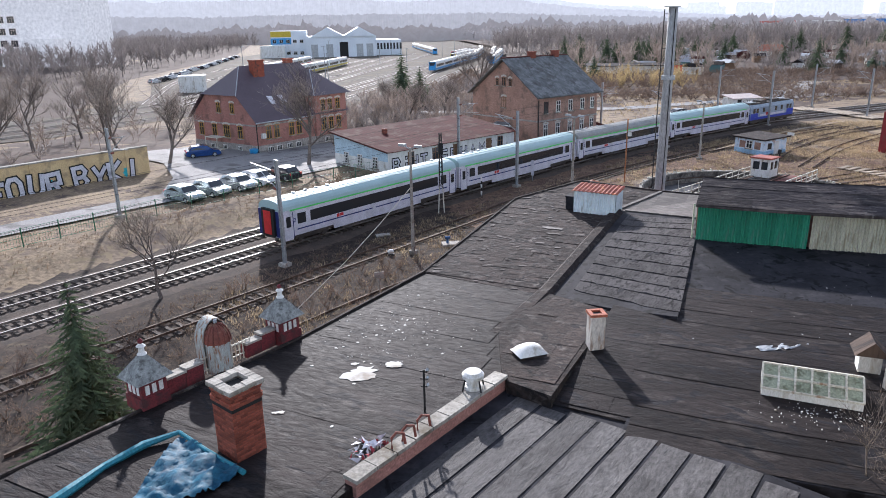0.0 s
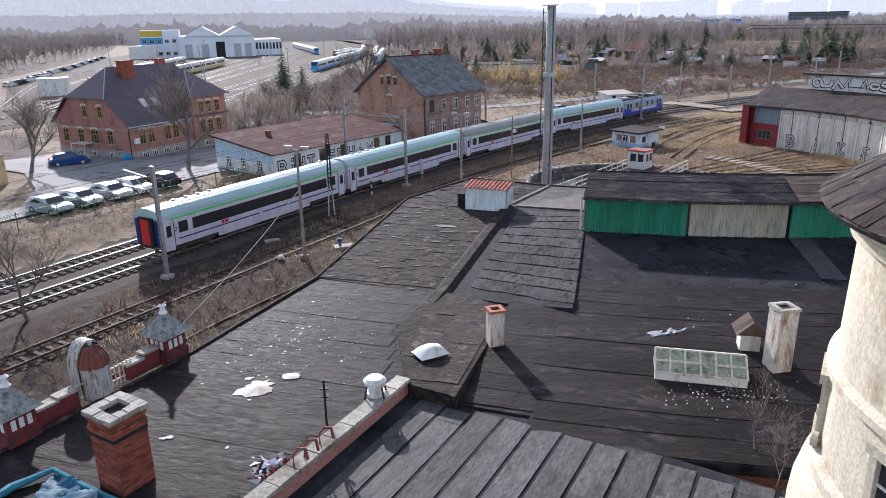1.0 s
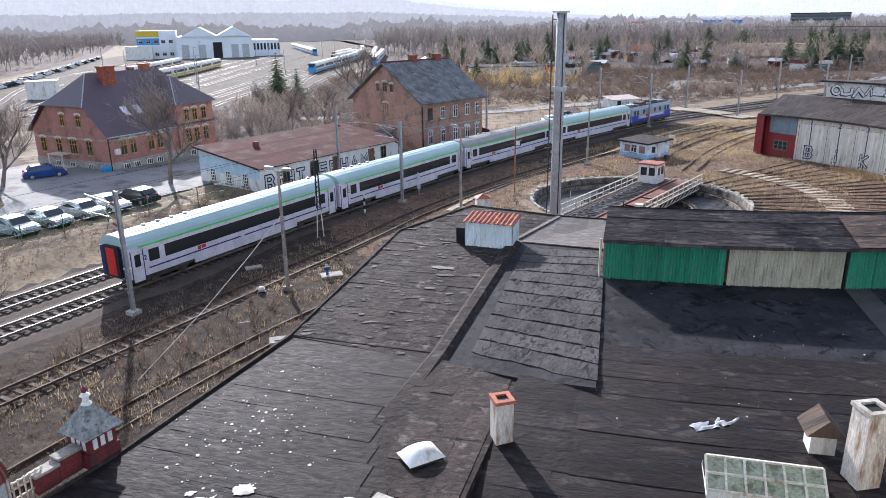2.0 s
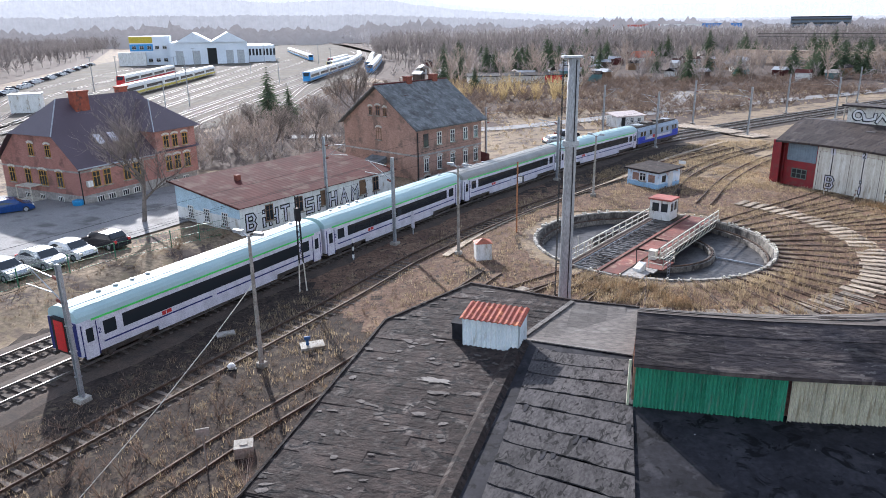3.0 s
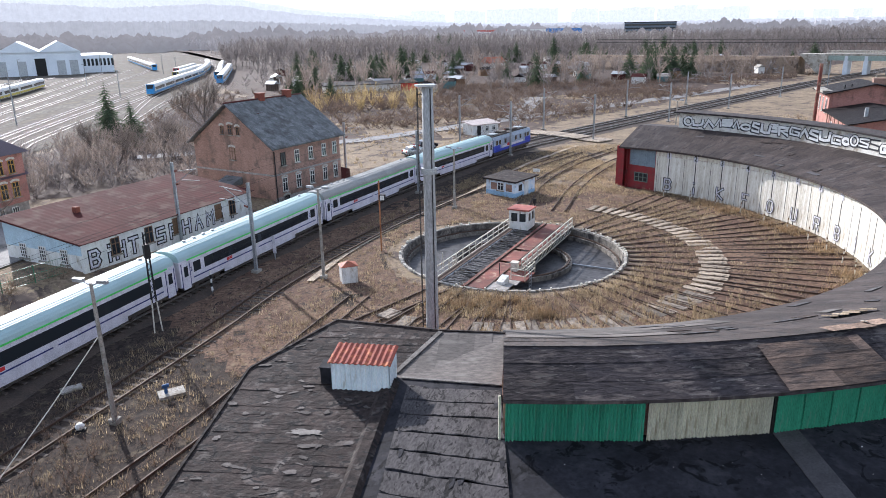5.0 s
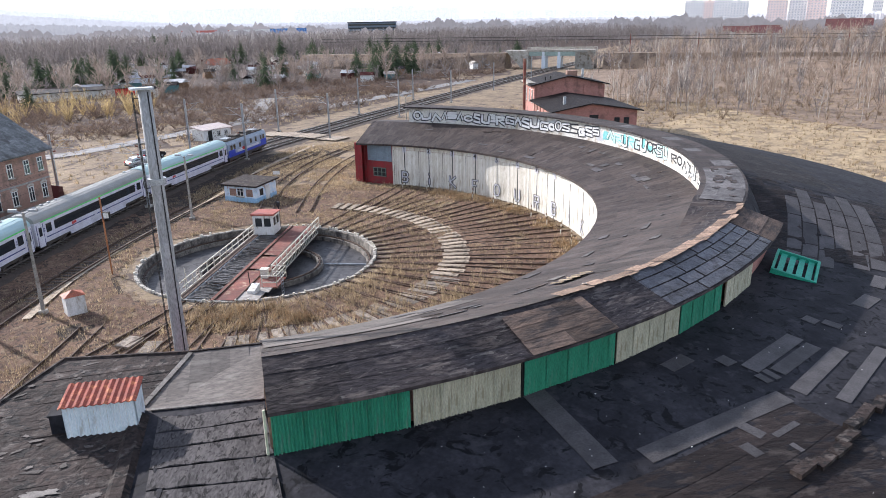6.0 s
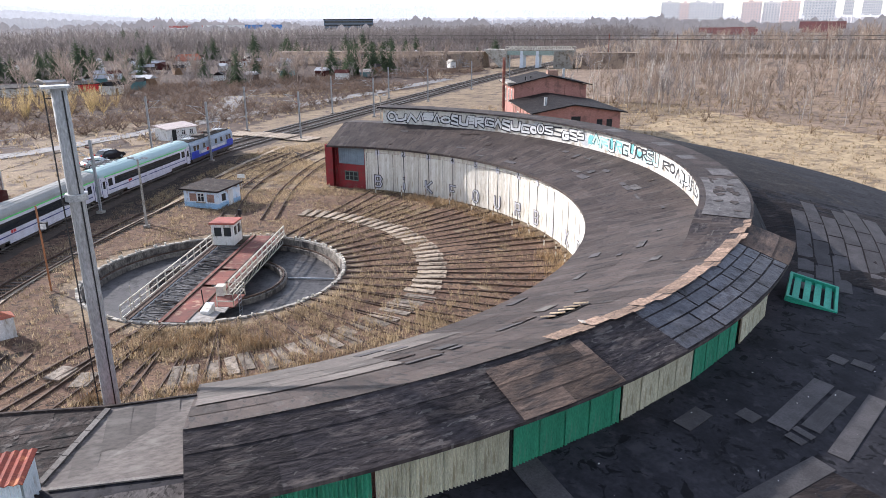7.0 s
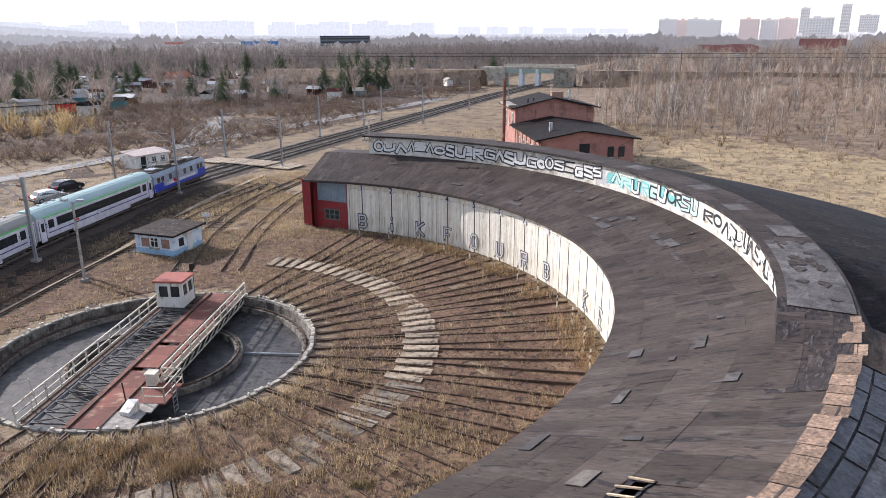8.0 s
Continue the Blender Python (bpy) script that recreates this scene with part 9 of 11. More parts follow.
def spruce(x, y, h, seed, label="dark green spruce", wide=0.22, rings=16, z=None):
    t = thing("spruce", label, "tree", pose(x, y, (ground_z(x, y) if z is None else z) - 0.1, 0, 0, seed * 53), group="spruces")
    rnd = random.Random(seed)
    part("trunk", Mesh().tube([(0, 0, 0), (0, 0, h * 0.97)], [h * 0.018, 0.02], 6), M_BARK, t)
    m = Mesh()
    for i in range(rings):
        f = i / rings
        z0 = h * (0.08 + 0.9 * f)
        R = h * wide * (1 - f) ** 0.85 * rnd.uniform(0.82, 1.12) + 0.08
        n = max(5, int(11 * (1 - f) + 5))
        for k in range(n):
            a = 2 * math.pi * (k + rnd.uniform(-0.4, 0.4)) / n
            r = R * rnd.uniform(0.6, 1.12)
            ca, sa = math.cos(a), math.sin(a)
            drop = r * rnd.uniform(0.2, 0.45)
            # a bough of several drooping sprays
            for j in range(7):
                t0 = (j + 0.3) / 7
                bx, by, bz = r * t0 * ca, r * t0 * sa, z0 - drop * t0
                for s in (-1, 1):
                    ln = r * 0.34 * (1.1 - t0 * 0.6) * rnd.uniform(0.7, 1.2)
                    ex, ey = bx + ln * (0.65 * ca - s * 0.75 * sa), by + ln * (0.65 * sa + s * 0.75 * ca)
                    ez = bz - ln * rnd.uniform(0.1, 0.5)
                    w = 0.10 * ln + 0.03
                    m.add([(bx, by, bz + w), (bx + w * ca, by + w * sa, bz - w), (ex, ey, ez)], [(0, 1, 2)])
    part("crown", m, M_NEEDLE, t, "dense drooping needle sprays")
    return t


spruce(-17.6, 11.6, 8.8, 3, "dark green spruce beside the old parapet", 0.36, 30)
base_spruce = spruce(-39, 152, 12.5, 5, "dark spruce among bare bushes", 0.36, 24)
rs = random.Random(4)
SPR = [(13, 313, 1.1), (17, 317, 0.9), (25, 305, 1.0), (30, 309, 1.1), (41, 333, 1.35), (46, 330, 1.1), (80, 254, 1.1), (125, 275, 1.1), (123, 256, 0.9), (129, 262, 1.15), (147, 282, 1.2), (141, 290, 1.3),
       (190, 374, 1.5), (182, 380, 1.3), (96, 546, 1.6), (104, 540, 1.5), (143, 368, 1.3), (150, 372, 1.1), (146, 428, 1.4), (120, 420, 1.2), (6, 232, 0.7), (-4, 226, 0.8), (152, 275, 1.0), (160, 296, 1.2),
       (-195, 470, 1.3), (-202, 476, 1.4), (-188, 478, 1.3), (-180, 480, 1.2), (-34, 148, 0.8)]
for k in range(70):
    x, y = rs.uniform(-10, 260), rs.uniform(255, 470)
    if beside(x, y) > 30:
        SPR.append((x, y, rs.uniform(0.4, 1.15)))
for x, y, s in SPR:
    o = copy_thing(base_spruce, pose(x, y, ground_z(x, y) - 0.1, 0, 0, rs.uniform(0, 360)))
    o.scale = (s * rs.uniform(0.9, 1.4), s * rs.uniform(0.9, 1.4), s * 0.92)


def twig_cloud(name, label, spots, material, seed, sprays=80, thick=0.010, trunk=0.011, limbs=8, bush=False):
    """Many leafless trees or bushes in one mesh: stems, limbs and sprays of twigs. spots: x, y, height, width."""
    rng = np.random.default_rng(seed)
    S = np.array(spots)
    N = len(S)
    x, y, h, w = S.T
    foot = np.stack([x, y, np.array([ground_z(a, b) - 0.1 for a, b in zip(x, y)])], 1)
    lean = np.concatenate([rng.normal(0, 0.05, (N, 2)) * h[:, None], (h * 0.92)[:, None]], 1)
    t0 = rng.uniform(0.0, 0.12, (N, limbs)) if bush else rng.uniform(0.18, 0.62, (N, limbs))
    az = rng.uniform(0, 2 * math.pi, (N, limbs))
    reach = w[:, None] * 0.5 * rng.uniform(0.35, 1.0, (N, limbs))
    base = foot[:, None, :] + lean[:, None, :] * t0[..., None]
    tip = base.copy()
    tip[..., 0] += reach * np.cos(az)
    tip[..., 1] += reach * np.sin(az)
    tip[..., 2] = foot[:, None, 2] + h[:, None] * np.clip(t0 + rng.uniform(0.25, 0.5, (N, limbs)), 0.2, 0.97) * (1.6 if bush else 1.0)
    pick = rng.integers(0, limbs, (N, sprays))
    rows = np.arange(N)[:, None]
    b0, b1 = base[rows, pick], tip[rows, pick]
    f = rng.uniform(0.1, 1.0, (N, sprays, 1))
    root = b0 + (b1 - b0) * f
    d = (b1 - b0) / (np.linalg.norm(b1 - b0, axis=2, keepdims=True) + 1e-6) + rng.normal(0, 0.5, (N, sprays, 3))
    d[..., 2] += 0.25
    d /= np.linalg.norm(d, axis=2, keepdims=True)
    end = root + d * (h[:, None] * rng.uniform(0.07, 0.22, (N, sprays)))[..., None]

    def blades(p, q, half):
        side = np.cross(q - p, rng.normal(0, 1, p.shape))
        side /= np.linalg.norm(side, axis=-1, keepdims=True) + 1e-9
        side *= half[..., None]
        return np.stack([p - side, p + side, q], -2).reshape(-1, 3)

    one = np.ones((N, limbs))
    V = [blades(root, end, (h * thick)[:, None] * np.ones((N, sprays))), blades(base, tip, (h * thick * 1.1)[:, None] * one)]
    if not bush:
        for k in range(2):
            V.append(blades(foot, foot + lean, h * trunk))
    V = np.concatenate(V)
    n = len(V)
    me = bpy.data.meshes.new(name)
    me.vertices.add(n)
    me.vertices.foreach_set("co", V.ravel().astype(np.float32))
    me.loops.add(n)
    me.loops.foreach_set("vertex_index", np.arange(n, dtype=np.int32))
    me.polygons.add(n // 3)
    me.polygons.foreach_set("loop_start", np.arange(0, n, 3, dtype=np.int32))
    me.update(calc_edges=True)
    me.materials.append(material)
    return tagged(new(name, me), label, "woodland", kind="stuff")


rng = np.random.default_rng(11)


def scatter(n, fx, ok):
    out = []
    for _ in range(n * 40):
        x, y = fx()
        if ok(x, y):
            out.append((x, y))
            if len(out) == n:
                break
    return out


def sizes(pts, h0, h1, w0, w1):
    return [(x, y, rng.uniform(h0, h1), rng.uniform(w0, w1)) for x, y in pts]


def bank_wood(x, y):
    if y > 150 and beside(x, y) > -48 and x < 235:
        return False
    return x > 137 + 7 * math.sin(y * 0.09) + (8 if y < 60 else 0) - 22 * smoothstep(118, 150, y) and beside(x, y) < -14


# Paler copy of the twigs, with distance haze put into its base colour.
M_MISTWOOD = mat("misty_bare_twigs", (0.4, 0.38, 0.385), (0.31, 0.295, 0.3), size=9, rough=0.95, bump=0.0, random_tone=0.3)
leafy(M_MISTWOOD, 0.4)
# birch and alder wood on the railway bank and beyond the field
pts = scatter(950, lambda: (rng.uniform(110, 300), rng.uniform(20, 290)), lambda x, y: bank_wood(x, y) and noise.noise((x * 0.06, y * 0.06, 9)) > rng.uniform(-0.5, 0.25))
twig_cloud("birch_wood", "bare birch and alder wood on the bank", sizes(pts[:560], 3.5, 10.5, 2.5, 5), M_BANKTWIG, 2, 80, 0.006, 0.009)
twig_cloud("alder_wood", "dark bare alders on the bank", sizes(pts[560:], 3.5, 10, 2.5, 5), M_WOODTWIG, 22, 80, 0.006, 0.010)
twig_cloud("birch_stem_wood", "pale slender birch stems", sizes([(x + rng.uniform(-2, 2), y + rng.uniform(-2, 2)) for x, y in pts[::2]], 6, 12.5, 1.5, 2.5), M_BIRCH, 3, 14, 0.004, 0.010, 4)
pts = scatter(1000, lambda: (rng.uniform(200, 700), rng.uniform(60, 520)), lambda x, y: beside(x, y) < -14 and noise.noise((x * 0.02, y * 0.02, 19)) > rng.uniform(-0.5, 0.2))
twig_cloud("birch_wood", "bare wood beyond the embankment", sizes(pts[:450], 7, 15, 5, 8), M_BANKTWIG, 4, 75, 0.008, 0.010)
twig_cloud("alder_wood", "darker bare wood beyond the embankment", sizes(pts[450:], 6, 14, 5, 9), M_WOODTWIG, 24, 75, 0.008, 0.010)
# wood behind the allotments
pts = scatter(2300, lambda: (rng.uniform(-60, 620), rng.uniform(400, 700)), lambda x, y: y > 420 + 0.06 * x and beside(x, y) > 12 and x > -42 - 0.12 * (y - 380))
twig_cloud("grey_wood", "broad leafless wood behind the allotments", sizes(pts, 9, 17, 6, 10), M_WOODTWIG, 5, 85, 0.010, 0.010)
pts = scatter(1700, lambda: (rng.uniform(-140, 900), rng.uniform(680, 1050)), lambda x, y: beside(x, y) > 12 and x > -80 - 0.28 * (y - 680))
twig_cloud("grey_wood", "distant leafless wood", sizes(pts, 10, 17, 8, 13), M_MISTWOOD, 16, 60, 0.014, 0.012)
pts = scatter(520, lambda: (rng.uniform(-40, 300), rng.uniform(520, 660)), lambda x, y: beside(x, y) > 12)
twig_cloud("birch_edge", "pale birch stems at the edge of the wood", sizes(pts, 12, 18, 2, 3), M_BIRCH, 6, 12, 0.004, 0.010, 4)
# wood beyond the yard
pts = scatter(1900, lambda: (rng.uniform(-520, -125), rng.uniform(120, 800)), lambda x, y: x < -150 - 0.33 * (y - 200) - 6)
twig_cloud("left_wood", "leafless wood beyond the parked cars", sizes(pts, 7, 14, 5, 9), M_WOODTWIG, 7, 130, 0.010, 0.010)
# allotment gardens: small fruit trees and hedges
pts = scatter(700, lambda: (rng.uniform(-30, 330), rng.uniform(222, 470)), lambda x, y: beside(x, y) > 24 and y > 262 - 0.55 * x * (x < 60) - 33 * (x >= 60))
twig_cloud("garden_thicket", "small bare fruit trees and hedges of gardens", sizes(pts, 3, 7.5, 3, 6), M_WOODTWIG, 8, 110, 0.011, 0.012)
pts = scatter(60, lambda: (rng.uniform(-10, 200), rng.uniform(215, 330)), lambda x, y: beside(x, y) > 24)
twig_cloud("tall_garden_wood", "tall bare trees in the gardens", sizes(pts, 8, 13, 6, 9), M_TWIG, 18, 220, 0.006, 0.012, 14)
pts = scatter(3000, lambda: (rng.uniform(-40, 210), rng.uniform(142, 262)), lambda x, y: beside(x, y) > 16 and noise.noise((x * 0.035, y * 0.05, 4)) > rng.uniform(-0.45, 0.15))
twig_cloud("brown_thicket", "rust-brown scrub thicket", sizes(pts, 0.8, 3.0, 3, 6.5), M_THICKET, 9, 80, 0.02, 0.01, 10, True)
pts = scatter(34, lambda: (rng.uniform(-2, 34), rng.uniform(190, 222)), lambda x, y: True)
twig_cloud("willow_thicket", "ochre willow bushes", sizes(pts, 4, 7.5, 4, 6), M_OCHREBUSH, 10, 170, 0.008, 0.01, 12, True)
pts = scatter(900, lambda: (rng.uniform(70, 300), rng.uniform(20, 250)), lambda x, y: (bank_wood(x + 12, y) or (105 < x and 100 < y < 150)) and beside(x, y) < -14 and math.hypot(x - HUB[0], y - HUB[1]) > 66 and not (70 < x < 112 and 84 < y < 130))
twig_cloud("red_thicket", "reddish brown brambles and young birches", sizes(pts, 1.0, 3.0, 2, 4), M_SCRUB, 12, 120, 0.013, 0.01, 10, True)
pts = scatter(150, lambda: (rng.uniform(-45, -8), rng.uniform(104, 150)), lambda x, y: x < -10)
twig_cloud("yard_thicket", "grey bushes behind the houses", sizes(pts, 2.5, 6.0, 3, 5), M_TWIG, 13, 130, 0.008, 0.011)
pts = [(p.x + rng.uniform(-1.2, 1.2), p.y + rng.uniform(-1.2, 1.2)) for p in [Vector((-36, 46)).lerp(Vector((-9, 85.5)), k / 70) for k in range(70)] if beside(p.x, p.y) > 6]
twig_cloud("hedge_strip", "scrubby bare hedge along the line", sizes(pts, 0.7, 1.8, 2, 2.4), M_SCRUB, 14, 90, 0.010, 0.01, 9, True)
WALL_GAP = [(-72, 140), (-84, 96), (-106, 48), (-132, 54), (-115, 100), (-108, 172)]
patchwork("scrub_floor", "brown earth behind the wall", M_LITTER, -150, 10, -56, 140, lambda x, y: -0.89 * (x + 62.5) + 0.455 * (y - 38.5) > 3 and not inside((x, y), WALL_GAP) and noise.noise((x * 0.06, y * 0.06, 4)) + 0.4 * noise.noise((x * 0.2, y * 0.2, 5)) > -0.1, 0.03, 2.0)
pts = [(rng.uniform(-140, -62), rng.uniform(25, 130)) for _ in range(260)]
pts = [(x, y) for x, y in pts if -0.89 * (x + 62.5) + 0.455 * (y - 38.5) > 6 and not inside((x, y), WALL_GAP)]
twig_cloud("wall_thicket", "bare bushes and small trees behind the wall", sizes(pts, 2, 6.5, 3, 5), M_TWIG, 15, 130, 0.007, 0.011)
# weeds in the turntable yard and beside the sidings
rng_b = np.random.default_rng(91)
pts = []
while len(pts) < 1300:
    a, r = rng.uniform(-128, 44), rng.uniform(12.5, 31)
    p = pol(r, a)
    if math.hypot(p[0] - PIT[0], p[1] - PIT[1]) > 11.9 and not 17.8 < r < 20.6 and noise.noise((p[0] * 0.2, p[1] * 0.2, 2)) > -0.25:
        pts.append(p)
twig_cloud("yard_weed_thicket", "dead brown weeds between the stall tracks", sizes(pts[:650], 0.3, 0.85, 0.5, 1.2), M_THICKET, 34, 44, 0.012, 0.01, 8, True)
twig_cloud("yard_weed_thicket", "reddish dead weeds between the stall tracks", sizes(pts[650:], 0.3, 0.85, 0.5, 1.2), M_SCRUB, 31, 44, 0.012, 0.01, 8, True)
pts = scatter(520, lambda: pol(rng.uniform(12.3, 31), rng.uniform(-128, -50)), lambda x, y: math.hypot(x - PIT[0], y - PIT[1]) > 11.9 and noise.noise((x * 0.25, y * 0.25, 14)) > 0.0)
twig_cloud("straw_thicket", "tall straw-coloured weeds", sizes(pts, 0.5, 1.3, 0.5, 1.0), M_GRASS, 32, 50, 0.010, 0.01, 10, True)
pts = scatter(2400, lambda: (rng.uniform(-60, 30), rng.uniform(-5, 112)), lambda x, y: (-22 < beside(x, y) < -4.2) and math.hypot(x - PIT[0], y - PIT[1]) > 12.2 and not inside((x, y), HALL_PLAN))
lw = scatter(2600, lambda: (rng.uniform(-36, -2), rng.uniform(0, 60)), lambda x, y: -22 < beside(x, y) < -3.6 and not inside((x, y), HALL_PLAN))
twig_cloud("siding_weed_thicket", "dark brown weeds over the sidings", sizes(lw, 0.2, 0.6, 0.6, 1.5), M_THICKET, 35, 44, 0.015, 0.01, 8, True)
bw = scatter(150, lambda: (rng_b.uniform(-34, -8), rng_b.uniform(4, 42)), lambda x, y: -15 < beside(x, y) < -5 and not inside((x, y), HALL_PLAN))
twig_cloud("siding_brush", "tangled brown brush between the sidings and the shed", sizes(bw, 0.7, 1.7, 1.0, 2.4), M_THICKET, 36, 70, 0.012, 0.012, 8, True)
twig_cloud("line_weed_thicket", "brown weeds beside the sidings", sizes(pts, 0.2, 0.7, 0.5, 1.4), M_SCRUB, 33, 44, 0.014, 0.01, 8, True)


def grass(name, label, spots, material, seed, h0=0.12, h1=0.42, blades=9, w=0.022):
    rng = np.random.default_rng(seed)
    V, F = [], []
    for x, y, s in spots:
        z = ground_z(x, y) - 0.03
        for b in range(blades):
            a = rng.uniform(0, 6.283)
            h = rng.uniform(h0, h1) * s
            d = rng.uniform(0.1, 0.7) * h
            ox, oy = rng.normal(0, 0.14, 2)
            k = len(V)
            ca, sa = math.cos(a), math.sin(a)
            V += [(x + ox - w * sa, y + oy + w * ca, z), (x + ox + w * sa, y + oy - w * ca, z), (x + ox + d * ca, y + oy + d * sa, z + h)]
            F += [(k, k + 1, k + 2)]
    m = Mesh()
    m.v, m.f = V, F
    return tagged(m.make(name, material), label, "grass", kind="stuff")


def tuft(x, y, f=0.09, cut=0.0):
    return noise.noise((x * f, y * f, 7.0)) > cut


# dry grass in the turntable yard, thickest towards the sheds
sp = []
while len(sp) < 5200:
    a, r = rng.uniform(-125, 60), 11.8 + 20 * rng.uniform(0, 1) ** 0.8
    x, y = pol(r, a)
    if (17.5 < r < 20.9 and rng.uniform() < 0.96) or math.hypot(x - PIT[0], y - PIT[1]) < 11.5:
        continue
    near_side = a < -60
    if noise.noise((x * 0.22, y * 0.22, 12)) < rng.uniform(-0.15, 0.3):
        continue
    if rng.uniform() < (0.85 if near_side else 0.22) or (r > 29.5 and rng.uniform() < 0.8) or (r < 14 and rng.uniform() < 0.3):
        sp.append((x, y, rng.uniform(0.6, 1.5) * (1.15 if near_side else 0.8)))
grass("yard_grass", "tufts of straw-coloured winter grass", sp, M_GRASS, 21)
# tall clumps between the pit and the sheds, and stalks at the doors
rng_c = np.random.default_rng(77)
M_TALL = mat("tall_straw", (0.52, 0.38, 0.22), (0.32, 0.22, 0.13), size=1.5, rough=0.9, bump=0.0, random_tone=0.5)
M_FRESH = mat("fresh_grass", (0.2, 0.185, 0.075), (0.36, 0.27, 0.14), size=1.5, rough=0.9, bump=0.0, random_tone=0.4)
for nm, lb, n, a0, a1, r0, r1, mt, sd, hh in (("straw_clumps", "tall yellow straw clumps beside the turntable", 26, -128, -86, 14, 30, M_TALL, 81, 1.0),
                                              ("green_clumps", "greenish grass clumps at the shed's eaves", 11, -120, -70, 20, 31, M_FRESH, 82, 0.6),
                                              ("door_stalks", "dry stalks growing before the shed doors", 26, -62, 30, 29.4, 31.0, M_TALL, 83, 0.9)):
    sp = []
    for _ in range(n):
        cx, cy = pol(rng_c.uniform(r0, r1), rng_c.uniform(a0, a1))
        if math.hypot(cx - PIT[0], cy - PIT[1]) < 13:
            continue
        wd = rng_c.uniform(0.3, 0.9)
        for _ in range(int(40 * wd) + 6):
            x, y = cx + rng_c.normal(0, wd), cy + rng_c.normal(0, wd)
            if 17.5 < math.hypot(x - HUB[0], y - HUB[1]) < 20.9 and rng_c.uniform() < 0.8:
                continue
            if math.hypot(x - PIT[0], y - PIT[1]) > 11.7 and math.hypot(x - HUB[0], y - HUB[1]) < 31.2:
                sp.append((x, y, rng_c.uniform(0.6, 1.3)))
    grass(nm, lb, sp, mt, sd, 0.3 * hh, 0.85 * hh, 12, 0.02)
sp = []
while len(sp) < 9000:
    x, y = rng.uniform(-22, 45), rng.uniform(24, 125)
    d = beside(x, y)
    if -40 < d < -4.5 and math.hypot(x - PIT[0], y - PIT[1]) > 11.6 and math.hypot(x - HUB[0], y - HUB[1]) < 75 and not (x > 9 and y < 40):
        if tuft(x, y, 0.10, -0.02) or rng.uniform() < 0.25:
            sp.append((x, y, rng.uniform(0.5, 1.3)))
grass("line_grass", "dry grass between the sidings", sp, M_GRASS, 22)
sp = [(x, y, rng.uniform(0.7, 1.5)) for x, y in scatter(5200, lambda: (rng.uniform(18, 62), rng.uniform(84, 124)), lambda x, y: -34 < beside(x, y) < -5 and math.hypot(x - HUB[0], y - HUB[1]) > 18 and not (math.hypot(x - HUB[0], y - HUB[1]) > 31 and y < 95 and x > 38) and tuft(x, y, 0.16, -0.12))]
grass("gate_grass", "straw grass round the hut and the tracks", sp, M_GRASS, 26, 0.12, 0.4)
sp = []
while len(sp) < 9000:
    x, y = rng.uniform(-70, 45), rng.uniform(-10, 125)
    d = beside(x, y)
    if (-24 < d < -3.5 or 8.5 < d < 12.5 or (8.5 < d < 20 and y < 50)) and math.hypot(x - PIT[0], y - PIT[1]) > 11.6:
        sp.append((x, y, rng.uniform(0.5, 1.1)))
grass("brown_weeds", "flattened brown weeds on the line side", sp, M_SCRUB, 23, 0.08, 0.3)
sp = [(rng.uniform(66, 190), rng.uniform(20, 150), rng.uniform(0.8, 1.8)) for _ in range(6500)]
sp = [q for q in sp if math.hypot(q[0] - HUB[0], q[1] - HUB[1]) > 62 and beside(q[0], q[1]) < -8]
grass("meadow_grass", "pale straw grass of the open field", sp, M_GRASS, 24, 0.2, 0.5, 7, 0.05)
sp = [(rng.uniform(-10, 150), rng.uniform(105, 215), rng.uniform(0.8, 1.8)) for _ in range(3800)]
sp = [q for q in sp if beside(q[0], q[1]) > 14]
grass("far_grass", "dry grass of the waste land", sp, M_GRASS, 25, 0.2, 0.5, 7, 0.05)
M_STRAW = mat("straw_meadow", (0.36, 0.275, 0.165), (0.23, 0.17, 0.105), size=6, grain=1.5, rough=0.95, bump=0.3, stain=(0.13, 0.095, 0.066), stain_size=3, stain_amt=0.4)
MEAD = [(80, 10), (140, -5), (152, 40), (146, 90), (136, 112), (108, 104), (84, 86)]


def in_meadow(x, y):
    e = 7 * noise.noise((x * 0.05, y * 0.05, 3)) + 3 * noise.noise((x * 0.3, y * 0.3, 4))
    return inside((x + e, y + e), MEAD) and noise.noise((x * 0.08, y * 0.08, 8)) > -0.42 and math.hypot(x - HUB[0], y - HUB[1]) > 61


patchwork("meadow", "pale straw meadow beside the shed", M_STRAW, 66, -12, 165, 124, in_meadow, 0.05, 1.1)
area("wood_floor", "brown leaf litter of the wood behind the gardens", [(-48, 330), (-20, 250), (30, 232), (70, 214), (128, 232), (180, 268), (290, 345), (760, 640), (1100, 1000), (600, 1150), (-250, 1150), (-130, 800), (-56, 520)], M_LITTER, 0.0, 60)
area("wood_floor", "brown leaf litter of the birch wood", [(137, 30), (139, 100), (150, 125), (122, 160), (190, 215), (290, 285), (500, 420), (760, 300), (600, -50), (220, -20)], M_BANKFLOOR, 0.02, 10)
area("wood_floor", "brown leaf litter of the wood beyond the yard", [(-104, 122), (-160, 230), (-222, 441), (-290, 600), (-420, 900), (-760, 900), (-600, 250), (-300, 60)], M_LITTER, 0.0, 40)
patchwork("scrub_floor", "dark trodden earth under the scrub", M_LITTER, -45, 138, 215, 262, lambda x, y: beside(x, y) > 14 + 6 * noise.noise((x * 0.06, y * 0.06, 1)) and noise.noise((x * 0.03, y * 0.045, 4)) + 0.4 * noise.noise((x * 0.2, y * 0.2, 5)) > -0.32, 0.03, 2.0)
